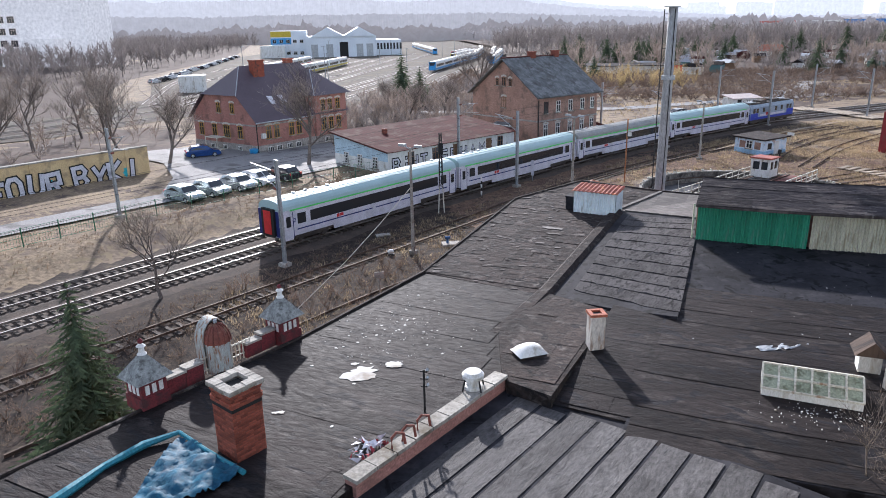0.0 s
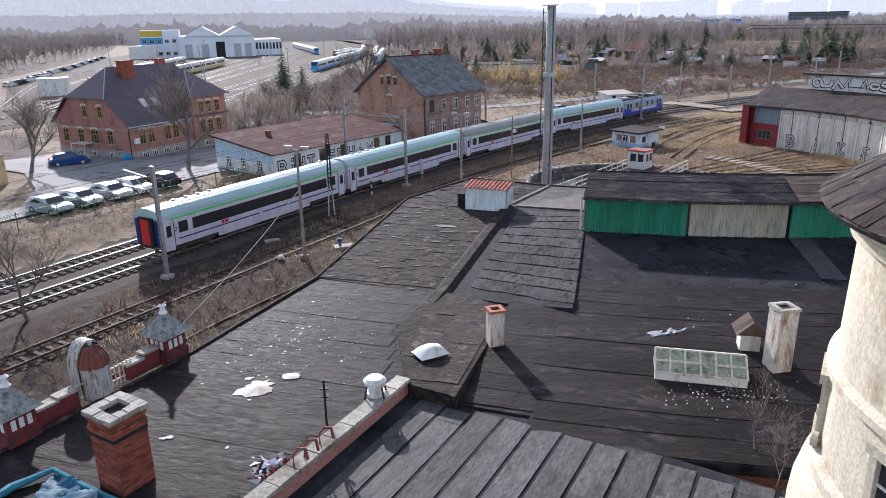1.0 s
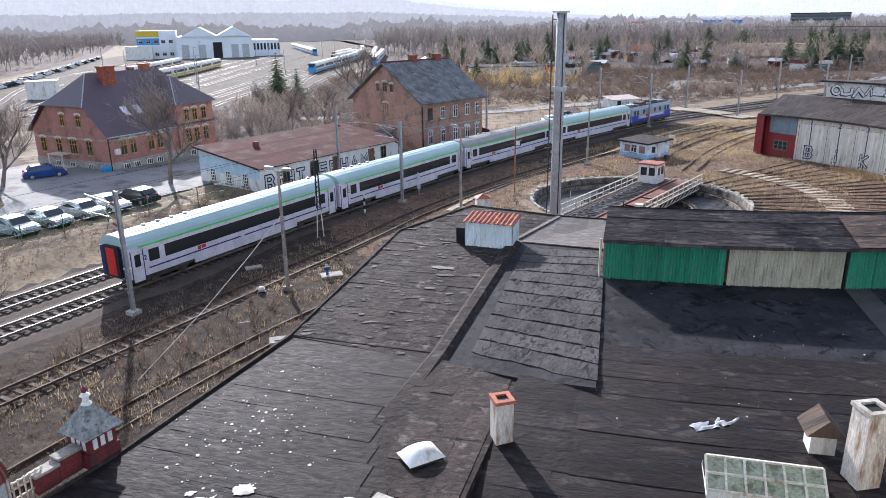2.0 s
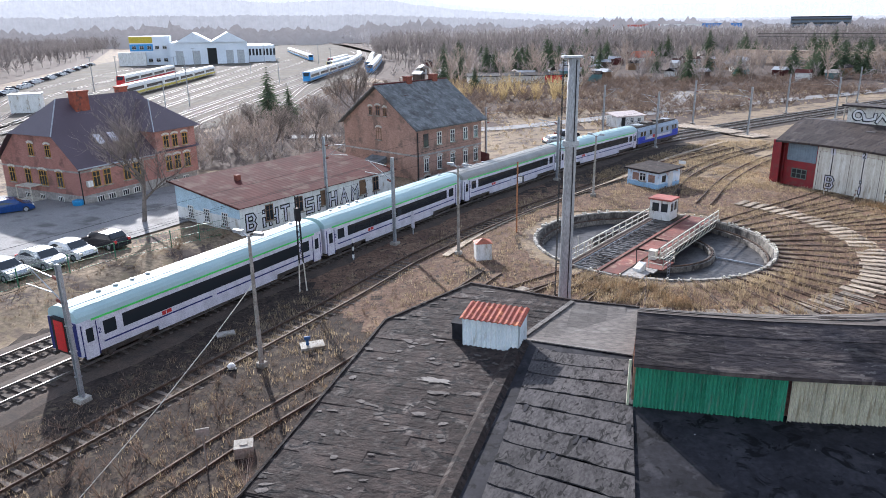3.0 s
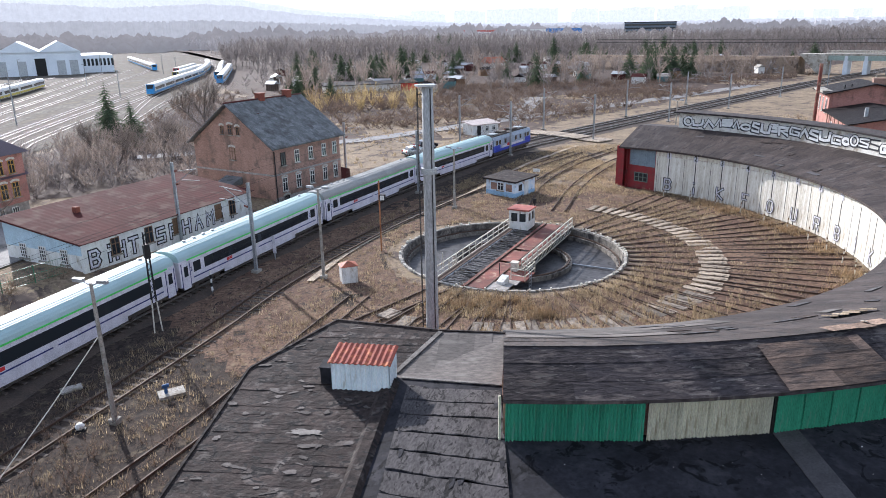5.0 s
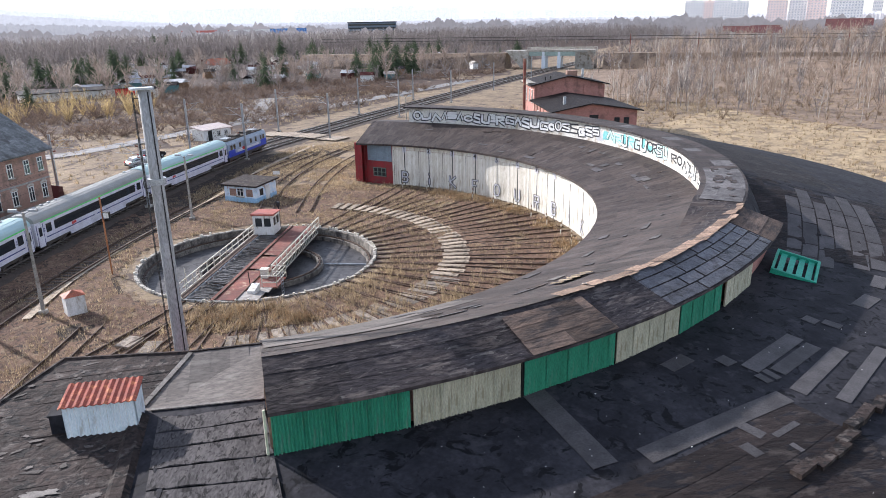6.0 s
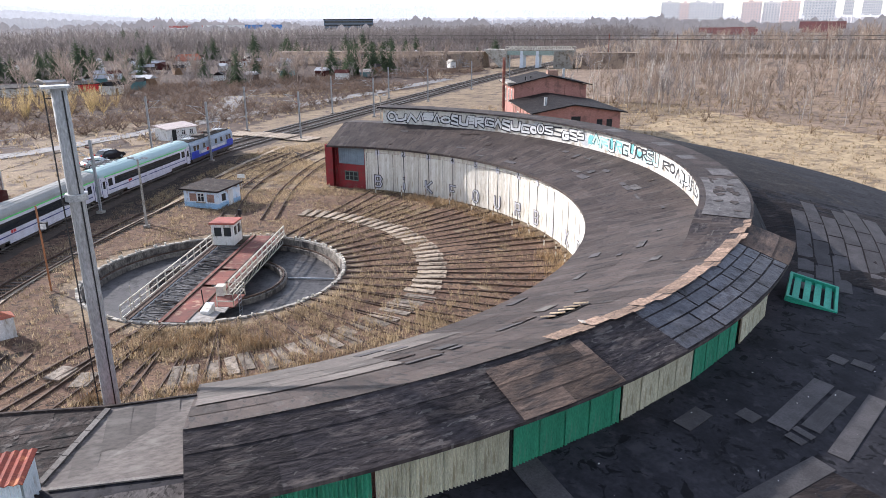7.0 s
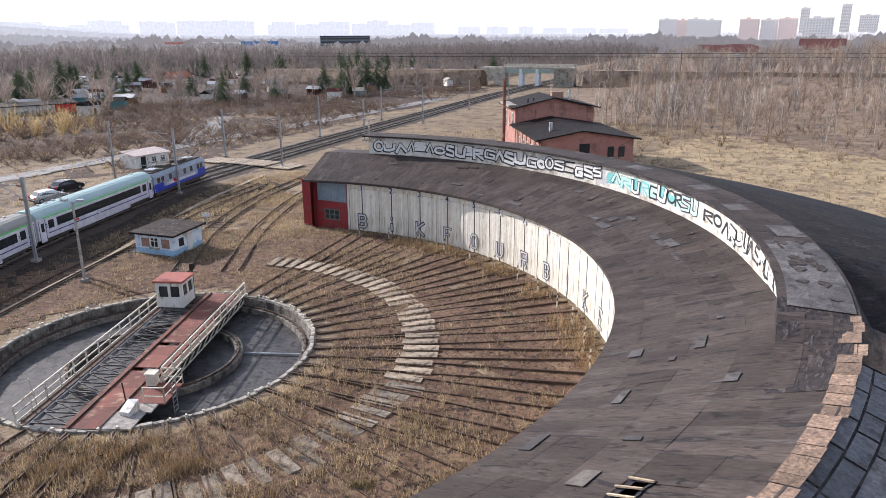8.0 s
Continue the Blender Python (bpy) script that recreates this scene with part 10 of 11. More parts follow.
area("dirt_road", "worn grey road beyond the line", [(-30, 131), (10, 139.5), (43, 160), (104, 196), (150, 225), (148, 230), (102, 201), (41, 165), (9, 144), (-31, 135)], M_ASPHALT, 0.02, 8)
area("side_road", "narrow grey road to the gardens", [(42, 160), (48, 163), (60, 190), (70, 212), (64, 214), (53, 190)], M_ASPHALT, 0.03, 8)

GARDEN = [(-46, 100), (-10, 104), (2, 128), (-4, 150), (-28, 200), (-36, 186), (-52, 132)]
patchwork("garden_floor", "dark trodden earth of the gardens behind the houses", M_LITTER, -54, 98, 4, 202, lambda x, y: inside((x, y), GARDEN) and noise.noise((x * 0.07, y * 0.07, 8)) > -0.42, 0.05, 2.0)
rng_g = np.random.default_rng(57)
pts = [q for q in ((rng_g.uniform(-54, 4), rng_g.uniform(98, 202)) for _ in range(520)) if inside(q, GARDEN) and not (-12 < q[0] < 8 and q[1] < 118)]
twig_cloud("garden_brush", "dense grey brush and small bare trees behind the houses", sizes(pts, 1.5, 5.0, 2.5, 4.5), M_WOODTWIG, 58, 150, 0.009, 0.011, 10, True)

# ---------- depot yard ----------
area("depot_yard", "pale gravel of the depot yard", [(-54, 134), (-38, 187), (-44, 330), (-52, 525), (-120, 800), (-215, 1010), (-262, 990), (-226, 520), (-214, 441), (-152, 232), (-98, 143), (-75, 128)], M_YARD, 0.0, 40)
YT = [[(-48, 128), (-55, 154), (-54, 270), (-53, 416), (-70, 560)], [(-58, 130), (-64, 160), (-66, 290), (-64, 430)], [(-66, 132), (-74, 175), (-82, 300), (-92, 458), (-130, 640)],
      [(-76, 135), (-86, 190), (-98, 310), (-112, 440)], [(-84, 138), (-97, 205), (-104, 290), (-113, 380)], [(-92, 140), (-112, 215), (-124, 300), (-136, 392)], [(-96, 143), (-124, 220), (-138, 300), (-150, 392)],
      [(-41, 170), (-44, 250), (-40, 330), (-50, 440), (-60, 580)], [(-44, 180), (-52, 260), (-52, 350), (-60, 460), (-85, 600)], [(-100, 145), (-136, 225), (-155, 310), (-166, 392)]]
THROAT = [(-74, 134), (-86, 96), (-108, 50), (-130, 56), (-113, 100), (-106, 170), (-96, 143)]
area("yard_throat", "pale gravel under the yard's throat", THROAT, M_YARD, 0.01, 12)
YT += [[(-98, 167), (-96, 141), (-99, 125), (-105, 100), (-122, 56)], [(-81, 130), (-82, 119), (-88, 101), (-94, 89), (-112, 52)], [(-90, 150), (-89, 130), (-92, 112), (-99, 94), (-117, 54)]]
YT += [[(-36, 160), (-38, 210), (-36, 300), (-44, 430)], [(-52, 130), (-60, 160), (-60, 280), (-58, 420)], [(-70, 134), (-80, 185), (-90, 305), (-102, 450)], [(-88, 139), (-104, 210), (-114, 295), (-124, 386)]]
for q in YT:
    railway(spline(q, 12), "depot yard track on brown ballast", M_YARDRAIL, z=0.3, gauge=1.6, bed=2.2, group="yard tracks")
for i, (x, y) in enumerate([(-60, 150), (-70, 190), (-85, 230), (-63, 260), (-100, 260), (-120, 240), (-90, 320), (-58, 340), (-118, 330), (-140, 300), (-75, 400), (-110, 420)]):
    t = thing("yard_mast", "tall grey lamp mast in the depot yard", "lamp mast", pose(x, y, 0), group="yard masts")
    part("pole", Mesh().tube([(0, 0, 0), (0, 0, 9 + (i % 3))], [0.16, 0.1], 6), M_POLE, t)
    part("arm", Mesh().bar((-0.9, 0, 8.8 + (i % 3)), (0.9, 0, 9 + (i % 3)), 0.12), M_STEEL, t)


def railcar(path, d0, cars, body, nose, label):
    t = thing("multiple_unit", label, "train", group="parked trains")
    L = 18
    for k in range(cars):
        a, _ = on_line(path, d0 + k * L)
        b, _ = on_line(path, d0 + (k + 1) * L - 0.6)
        m = Matrix.Translation((*((a + b) / 2), 0.3)) @ Matrix.Rotation(math.atan2((b - a).y, (b - a).x), 4, "Z")
        h = (b - a).length / 2
        o = part("car_body", body_shell(2 * h, [(-1.4, 0.4), (1.4, 0.4), (1.4, 2.9), (1.0, 3.6), (-1.0, 3.6), (-1.4, 2.9)]), body, t)
        o.matrix_basis = m
        for s in (-1, 1):
            part("window_band", Mesh().box(-h + 1, s * 1.42 - 0.01, 1.6, h - 1, s * 1.42 + 0.01, 2.5), M_GLASS, o)
            part("stripe", Mesh().box(-h, s * 1.415 - 0.01, 0.5, h, s * 1.415 + 0.01, 1.2), nose, o)
        if k == 0:
            part("cab", Mesh().add([(-h - 1.6, -1.1, 0.4), (-h - 1.6, 1.1, 0.4), (-h, 1.42, 0.4), (-h, -1.42, 0.4), (-h - 1.0, -1.0, 2.0), (-h - 1.0, 1.0, 2.0), (-h, 1.42, 3.5), (-h, -1.42, 3.5)],
                                   [(0, 1, 5, 4), (4, 5, 6, 7), (0, 4, 7, 3), (1, 2, 6, 5), (3, 2, 1, 0)]), nose, o, "coloured cab nose")
            part("windscreen", Mesh().add([(-h - 0.98, -0.9, 2.08), (-h - 0.98, 0.9, 2.08), (-h - 0.12, 1.2, 3.3), (-h - 0.12, -1.2, 3.3)], [(0, 1, 2, 3)]), M_GLASS, o).matrix_basis = pose(-0.05, 0, 0.03)


M_YELLOW = plain("warm_yellow", (0.55, 0.42, 0.05), 0.5)
M_EMUBLUE = plain("emu_blue", (0.05, 0.27, 0.55), 0.4)
railcar(spline(YT[4], 4), 75, 6, M_WHITE, M_YELLOW, "white and yellow electric multiple unit")
railcar(spline(YT[0], 4), 138, 6, M_WHITE, M_EMUBLUE, "white and blue electric multiple unit")
railcar(spline(YT[7], 4), 165, 7, M_WHITE, M_EMUBLUE, "white and blue electric multiple unit")
railcar(spline(YT[8], 4), 190, 7, M_WHITE, M_EMUBLUE, "white and blue electric multiple unit")
railcar(spline(YT[13], 4), 150, 6, M_WHITE, M_EMUBLUE, "white and blue electric multiple unit")
railcar(spline(YT[14], 4), 215, 4, M_WHITE, M_YELLOW, "white and yellow electric multiple unit")
railcar(spline(YT[5], 4), 120, 4, M_WHITE, M_RED, "white electric multiple unit with red ends")
railcar(spline(YT[1], 4), 250, 3, M_WHITE, M_RED, "white and red electric multiple unit")
railcar([Vector((-85, 430)), Vector((-150, 640))], 0, 9, M_WHITE, M_EMUBLUE, "long white multiple unit")


def build_depot():
    d = thing("depot_hall", "large white depot hall with pale twin-gabled roofs", "depot", frame_on((0.95, 0.31), (-159, 407, 0)) @ Matrix.Diagonal((1, 1, 1.25, 1)))
    part("wall", Mesh().box(0, 0, 0, 42, 70, 9.5), M_DEPOTWHITE, d)
    for k in range(2):
        x0 = 4 + k * 19
        part("roof", Mesh().add([(x0 - 1, -1, 9.5), (x0 + 19, -1, 9.5), (x0 + 19, 62, 9.5), (x0 - 1, 62, 9.5), (x0 + 9, -1, 13.8), (x0 + 9, 62, 13.8)],
                                [(0, 1, 4), (1, 2, 5, 4), (2, 3, 5), (3, 0, 4, 5)]), M_DEPOTWHITE, d, "white sheet roof")
    for x in (3, 12, 30, 36):
        part("gate", Mesh().box(x, -0.1, 0, x + 4, 0, 6), M_STEEL, d)
    # Black panel on the wall stands in for the shade behind an open gate.
    part("gate", Mesh().box(20, -0.12, 0, 25, 0, 7), M_BLACK, d, "black panel for the shaded open doorway")
    part("side_hall", Mesh().box(42, 12, 0, 58, 66, 7.5), M_DEPOTWHITE, d)
    for k in range(8):
        part("window", Mesh().box(43 + 2 * k, 11.9, 3, 44.2 + 2 * k, 12, 6), M_GLASS, d)
    o = thing("depot_office", "white office block with yellow and blue bands", "office", frame_on((0.95, 0.31), (-181, 407, 0)) @ Matrix.Diagonal((1, 1, 1.2, 1)))
    part("wall", Mesh().box(0, 0, 0, 21, 20, 13), M_DEPOTWHITE, o)
    part("band", Mesh().box(-0.1, -0.1, 6.5, 12, 0, 9.5), M_EMUBLUE, o)
    part("band", Mesh().box(-0.1, -0.1, 10, 12, 0, 12.8), M_YELLOW, o)
    for k in range(5):
        for zz in (1.5, 7.2):
            window(o, pose(1 + 4 * k, -0.15, zz), 2.2, 1.5)
    part("annex", Mesh().box(-6, -5, 0, 8, 0, 6), M_WHITE, o)


build_depot()
WB = thing("white_container", "white box container beside the yard", "container", pose(-107, 180, 0, 0, 0, 20))
part("body", Mesh().box(-3.4, -2.5, 0, 3.4, 2.5, 4.5), M_WHITE, WB)
part("roof", Mesh().box(-3.6, -2.7, 4.5, 3.6, 2.7, 4.7), M_COACHWHITE, WB)
base_car = build_car(M_CARWHITE, "small parked car in a long row")
base_car.matrix_basis = pose(-139, 212, 0.1, 0, 0, 80)
dark_car = build_car(M_CARDARK, "dark parked car in a long row")
dark_car.matrix_basis = pose(-140, 217, 0.1, 0, 0, 85)
for k in range(26):
    p = Vector((-140, 222)).lerp(Vector((-208, 420)), k / 26)
    copy_thing(base_car if k % 3 else dark_car, pose(p.x - 2 + rs.uniform(-1, 1), p.y, 0.1, 0, 0, 75 + rs.uniform(-6, 6)))

# ---------- allotment huts ----------
PAINTS = [M_WHITE, M_DEPOTWHITE, M_WHITE, M_ROOF_RED, M_CREAM, M_RUSTBROWN, plain("teal_boards", (0.1, 0.2, 0.2), 0.7), M_PLASTER, M_WOODBRN]
for k in range(85):
    x, y = rs.uniform(-15, 235), rs.uniform(236, 410)
    if beside(x, y) < 25:
        continue
    t = thing("garden_hut", "small painted garden hut among bare trees", "garden hut", pose(x, y, 0, 0, 0, rs.uniform(0, 180)), group="garden huts")
    w, d, h = rs.uniform(3, 6), rs.uniform(2.5, 4.5), rs.uniform(2.0, 2.8)
    part("wall", Mesh().box(-w / 2, -d / 2, 0, w / 2, d / 2, h), rs.choice(PAINTS), t)
    part("roof", Mesh().add([(-w / 2 - .3, -d / 2 - .3, h), (w / 2 + .3, -d / 2 - .3, h), (w / 2 + .3, d / 2 + .3, h), (-w / 2 - .3, d / 2 + .3, h), (-w / 2 - .3, 0, h + 1.1), (w / 2 + .3, 0, h + 1.1)],
                            [(0, 1, 5, 4), (2, 3, 4, 5), (1, 2, 5), (3, 0, 4), (3, 2, 1, 0)]), rs.choice([M_FELT, M_ROOF_RED, M_STEEL, M_CONCRETE, M_CONCRETE, M_STEEL, M_FELT_BROWN]), t)
    part("door", Mesh().box(-0.5, -d / 2 - 0.03, 0, 0.4, -d / 2, 1.9), M_WOODBRN, t)
t = thing("red_shed", "long low shed with a bright red end", "shed", pose(22, 252, 0, 0, 0, 8))
part("wall", Mesh().box(-18, -3, 0, 14, 3, 2.6), M_PLASTER, t)
part("roof", Mesh().prism([(-18.4, -3.4), (14.4, -3.4), (14.4, 3.4), (-18.4, 3.4)], 2.6, [2.8, 2.8, 3.4, 3.4]), M_FELT, t)
part("end_wall", Mesh().box(8, -3.1, 0, 14.1, 3.1, 2.7), M_RED, t)
t = thing("garden_house", "garden house with an orange tiled roof", "house", pose(95, 376, 0, 0, 0, 20))
part("wall", Mesh().box(-5, -4, 0, 5, 4, 2.4), M_PLASTER, t)
part("roof", Mesh().add([(-5.5, -4.5, 2.4), (5.5, -4.5, 2.4), (5.5, 4.5, 2.4), (-5.5, 4.5, 2.4), (-5.5, 0, 5.5), (5.5, 0, 5.5)], [(0, 1, 5, 4), (2, 3, 4, 5), (1, 2, 5), (3, 0, 4), (3, 2, 1, 0)]), M_TILE, t)


# ---------- brick workshop behind the ring ----------
def gable(b, x0, x1, y0, y1, z0, zr, xr):
    """A shallow roof whose ridge runs along y, with brick gables under it."""
    for y in (y0, y1):
        part("gable_wall", Mesh().prism([(x0, y - 0.02), (xr, y - 0.02), (x1, y - 0.02), (x1, y + 0.2), (xr, y + 0.2), (x0, y + 0.2)], z0 - 0.05, [z0, zr - 0.1, z0, z0, zr - 0.1, z0]), M_BRICK_RED, b)
    for xa, xb in ((x0 - 0.9, xr), (xr, x1 + 0.9)):
        za, zb = (z0 - 0.1, zr) if xb == xr else (zr, z0 - 0.1)
        m = Mesh().add([(xa, y0 - 0.8, za), (xb, y0 - 0.8, zb), (xb, y1 + 0.4, zb), (xa, y1 + 0.4, za), (xa, y0 - 0.8, za + 0.18), (xb, y0 - 0.8, zb + 0.18), (xb, y1 + 0.4, zb + 0.18), (xa, y1 + 0.4, za + 0.18)],
                       [(3, 2, 1, 0), (4, 5, 6, 7), (0, 1, 5, 4), (1, 2, 6, 5), (2, 3, 7, 6), (3, 0, 4, 7)])
        part("roof", m, M_FELT, b)


def build_redshop():
    b = thing("red_brick_workshop", "red brick workshop with stepped dark roofs", "workshop", frame_on((0.885, -0.47), (85.7, 112.0, 0)))
    part("wall", Mesh().box(0.7, 0, 0, 14.2, 11, 8.9), M_BRICK_RED, b)
    gable(b, 0.7, 14.2, 0, 11, 8.9, 10.5, 7.2)
    part("front_hall", Mesh().box(0.7, -19, 0, 14.4, 0, 6.2), M_BRICK_RED, b)
    gable(b, 0.7, 14.4, -19, 0, 6.2, 7.4, 6.7)
    for x in (1.4, 4.4, 7.4, 10.4, 13.4):
        part("pilaster", Mesh().box(x - 0.25, -0.12, 6.2, x + 0.25, 0, 8.9 + 0.1 * min(x, 14 - x)), M_BRICK_RED, b)
    for k in range(7):
        part("pilaster", Mesh().box(0.58, -18.6 + 3 * k, 0, 0.7, -18.1 + 3 * k, 6.2), M_BRICK_OLD, b)
    # The shade inside this doorway is a black panel set on the wall.
    part("doorway", Mesh().box(6.4, -19.08, 3.4, 7.9, -19.0, 5.6), M_BLACK, b)
    for x in (10.6, 12.2):
        window(b, pose(x, -19.05, 3.6), 0.9, 1.5, M_BLACK)
    for y in (-16.8, -13.8, -10.8, -7.8, -4.8):
        window(b, Matrix.Translation((0.64, y + 0.9, 2.6)) @ Matrix.Rotation(-math.pi / 2, 4, "Z"), 0.9, 2.2, M_WHITE)
    for y in (1.5, 4.5, 7.5):
        window(b, Matrix.Translation((0.64, y + 0.9, 5.6)) @ Matrix.Rotation(-math.pi / 2, 4, "Z"), 0.9, 2.4, M_WHITE)
    part("flue", Mesh().tube([(-1.3, -0.5, 0), (-1.3, -0.5, 13.9)], 0.28, 10), M_RUST, b, "rusty steel flue")
    part("roof_box", Mesh().box(7.6, 3.0, 10.2, 9.6, 4.2, 11.3), M_BRICK_OLD, b)
    part("vent_cowl", Mesh().tube([(10.4, 2.2, 10.0), (10.4, 2.2, 11.7)], 0.22, 8), M_STEEL, b)
    for x, y in ((3.0, 1.0), (4.2, 2.0)):
        part("roof_pipe", Mesh().tube([(x, y, 9.2), (x, y, 10.4)], 0.12, 8), M_BLACK, b)
    part("roof_pipe", Mesh().tube([(3.2, -14.5, 6.5), (3.2, -14.5, 8.2)], 0.28, 8), M_STEEL, b)
    part("roof_edge_patch", Mesh().box(-0.3, 1.0, 9.0, 3.0, 9.5, 9.32), M_CONCRETE, b, "pale bare roof edge")


build_redshop()


# ---------- bridge, embankment line, city ----------
def build_bridge_over():
    b = thing("rail_bridge", "pale steel railway bridge on concrete piers", "bridge", frame_on((0.62, -0.78), (203, 271, 0)))
    m_girder = plain("pale_green_steel", (0.3, 0.37, 0.33), 0.7)
    part("deck", Mesh().box(5.5, -3.2, 7.3, 36, 3.2, 8.0), M_CONCRETE, b, "pale concrete deck")
    for x0, x1 in ((6.8, 12.6), (13.8, 19.6), (20.8, 27.5)):
        for y0 in (-3.4, 3.0):
            part("girder", Mesh().box(x0, y0, 5.5, x1, y0 + 0.4, 7.3), m_girder, b, "pale green girder")
    for x in (13.2, 20.2):
        part("pier", Mesh().box(x - 0.8, -3.1, -0.2, x + 0.8, 3.1, 7.3), M_DEPOTWHITE, b)
    part("abutment", Mesh().add([(-4, -4, 7.9), (6.6, -4, 7.9), (6.6, -4, -0.5), (3.0, -4, 0.5), (-4, 4, 7.9), (6.6, 4, 7.9), (6.6, 4, -0.5), (3.0, 4, 0.5)],
                                [(3, 2, 1, 0), (4, 5, 6, 7), (0, 1, 5, 4), (2, 6, 5, 1), (3, 7, 6, 2), (0, 4, 7, 3)]), M_CONCRETE, b)
    part("abutment", Mesh().box(27.5, -4, -0.2, 36, 4, 7.2), M_CONCRETE, b)
    for s in (-3.1, 3.1):
        r = Mesh()
        for k in range(16):
            r.bar((6 + 2 * k, s, 8.0), (6 + 2 * k, s, 9.1), 0.12)
        for hz in (8.5, 9.1):
            r.bar((6, s, hz), (36, s, hz), 0.14)
        part("railing", r, M_WHITESTEEL, b)
    m = Mesh()
    m.add([(-110, -12, -0.5), (-4, -8, -0.5), (-4, 8, -0.5), (-110, 12, -0.5), (-110, -3.5, 6.2), (-4, -3.5, 6.8), (-4, 3.5, 6.8), (-110, 3.5, 6.2)], [(0, 1, 5, 4), (4, 5, 6, 7), (3, 7, 6, 2), (1, 2, 6, 5)])
    tagged(part("embankment", m, M_BANKFLOOR, b), "brown earth embankment")
    m = Mesh()
    m.add([(40, -9, -0.5), (210, -14, -0.5), (210, 14, -0.5), (40, 9, -0.5), (40, -3.5, 6.8), (210, -3.5, 6.6), (210, 3.5, 6.6), (40, 3.5, 6.8)], [(0, 1, 5, 4), (4, 5, 6, 7), (3, 7, 6, 2), (0, 4, 7, 3)])
    tagged(part("embankment", m, M_BANKFLOOR, b), "brown earth embankment")
    ln = Mesh()
    for hz in (12.2, 13.6):
        ln.tube([(-100, 0.5, hz), (50, 0.5, hz), (205, 0.5, hz)], 0.09, 4)
    part("wire", ln, M_BLACK, b)
    for x in (50, 78, 106, 134, 162, 190):
        part("mast", Mesh().tube([(x, 3.0, 6), (x, 3.0, 14.5)], 0.18, 6).bar((x, 3, 13.6), (x, 0, 13.6), 0.12), M_RUST, b)


build_bridge_over()


def block_of_flats(az, dist, width, height, depth, tint, z0=0.0, rows=11):
    c = Vector((10 + dist * math.cos(radians(az)), 18 + dist * math.sin(radians(az))))
    t = thing("tower_block", "pale concrete block of flats on the skyline", "tower block", Matrix.Translation((*c, z0)) @ Matrix.Rotation(radians(az - 90), 4, "Z"), group="tower blocks")
    part("wall", Mesh().box(-width / 2, 0, 0, width / 2, depth, height), tint, t)
    m = Mesh()
    cols = max(2, int(width / 4.2))
    for i in range(cols):
        for k in range(rows):
            x, z = -width / 2 + width * (i + 0.28) / cols, height * (k + 0.35) / (rows + 0.6)
            m.box(x, -0.25, z, x + width / cols * 0.45, 0, z + height / rows * 0.45)
    if dist < 2800:
        tagged(part("window_grid", m, M_WINFAR, t), kind="stuff")
    part("roof_house", Mesh().box(-width * 0.2, depth * 0.3, height, width * 0.05, depth * 0.7, height + 2.5), tint, t)


# Skyline walls glow faintly: the haze before them is put into the material.
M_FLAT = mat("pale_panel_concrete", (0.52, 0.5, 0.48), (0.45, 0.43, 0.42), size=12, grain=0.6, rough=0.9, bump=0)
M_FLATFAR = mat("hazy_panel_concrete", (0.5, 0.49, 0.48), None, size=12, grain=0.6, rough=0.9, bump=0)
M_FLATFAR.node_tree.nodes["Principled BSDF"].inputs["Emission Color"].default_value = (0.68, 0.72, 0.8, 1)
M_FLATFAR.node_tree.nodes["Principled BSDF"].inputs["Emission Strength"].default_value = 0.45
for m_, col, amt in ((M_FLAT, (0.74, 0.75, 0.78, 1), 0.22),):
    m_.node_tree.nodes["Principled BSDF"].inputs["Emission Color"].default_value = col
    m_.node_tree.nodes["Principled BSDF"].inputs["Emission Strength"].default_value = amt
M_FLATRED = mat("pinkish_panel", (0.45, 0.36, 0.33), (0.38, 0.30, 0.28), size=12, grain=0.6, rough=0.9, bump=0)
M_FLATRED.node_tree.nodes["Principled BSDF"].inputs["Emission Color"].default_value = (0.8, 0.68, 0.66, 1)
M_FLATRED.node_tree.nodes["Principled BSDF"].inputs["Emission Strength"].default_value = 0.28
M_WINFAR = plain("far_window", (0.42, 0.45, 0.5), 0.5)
M_FARTILE = mat("far_red_roof", (0.15, 0.06, 0.055), (0.11, 0.05, 0.048), size=4, rough=0.85, bump=0)
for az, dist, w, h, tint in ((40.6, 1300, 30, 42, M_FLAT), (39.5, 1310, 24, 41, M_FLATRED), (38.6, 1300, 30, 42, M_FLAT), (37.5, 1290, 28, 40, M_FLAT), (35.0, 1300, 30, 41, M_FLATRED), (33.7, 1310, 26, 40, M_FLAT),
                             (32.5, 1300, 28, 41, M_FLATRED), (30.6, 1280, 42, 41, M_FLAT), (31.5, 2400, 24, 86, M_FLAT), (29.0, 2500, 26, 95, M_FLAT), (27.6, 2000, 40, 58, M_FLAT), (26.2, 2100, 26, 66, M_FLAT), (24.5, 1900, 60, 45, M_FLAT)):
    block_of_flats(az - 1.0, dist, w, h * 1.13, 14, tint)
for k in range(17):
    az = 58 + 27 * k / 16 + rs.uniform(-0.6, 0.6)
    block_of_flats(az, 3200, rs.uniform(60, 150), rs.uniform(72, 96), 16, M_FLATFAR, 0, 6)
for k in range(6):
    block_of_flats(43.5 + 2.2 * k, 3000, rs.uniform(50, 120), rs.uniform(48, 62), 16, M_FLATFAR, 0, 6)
t = thing("dark_office", "wide dark glazed office building", "office", pose(10 + 880 * math.cos(radians(64.4)), 8 + 880 * math.sin(radians(64.4)), 0, 0, 0, -25.6))
part("wall", Mesh().box(-29, 0, 0, 29, 20, 22), plain("dark_slate_facade", (0.10, 0.135, 0.18), 0.4), t)
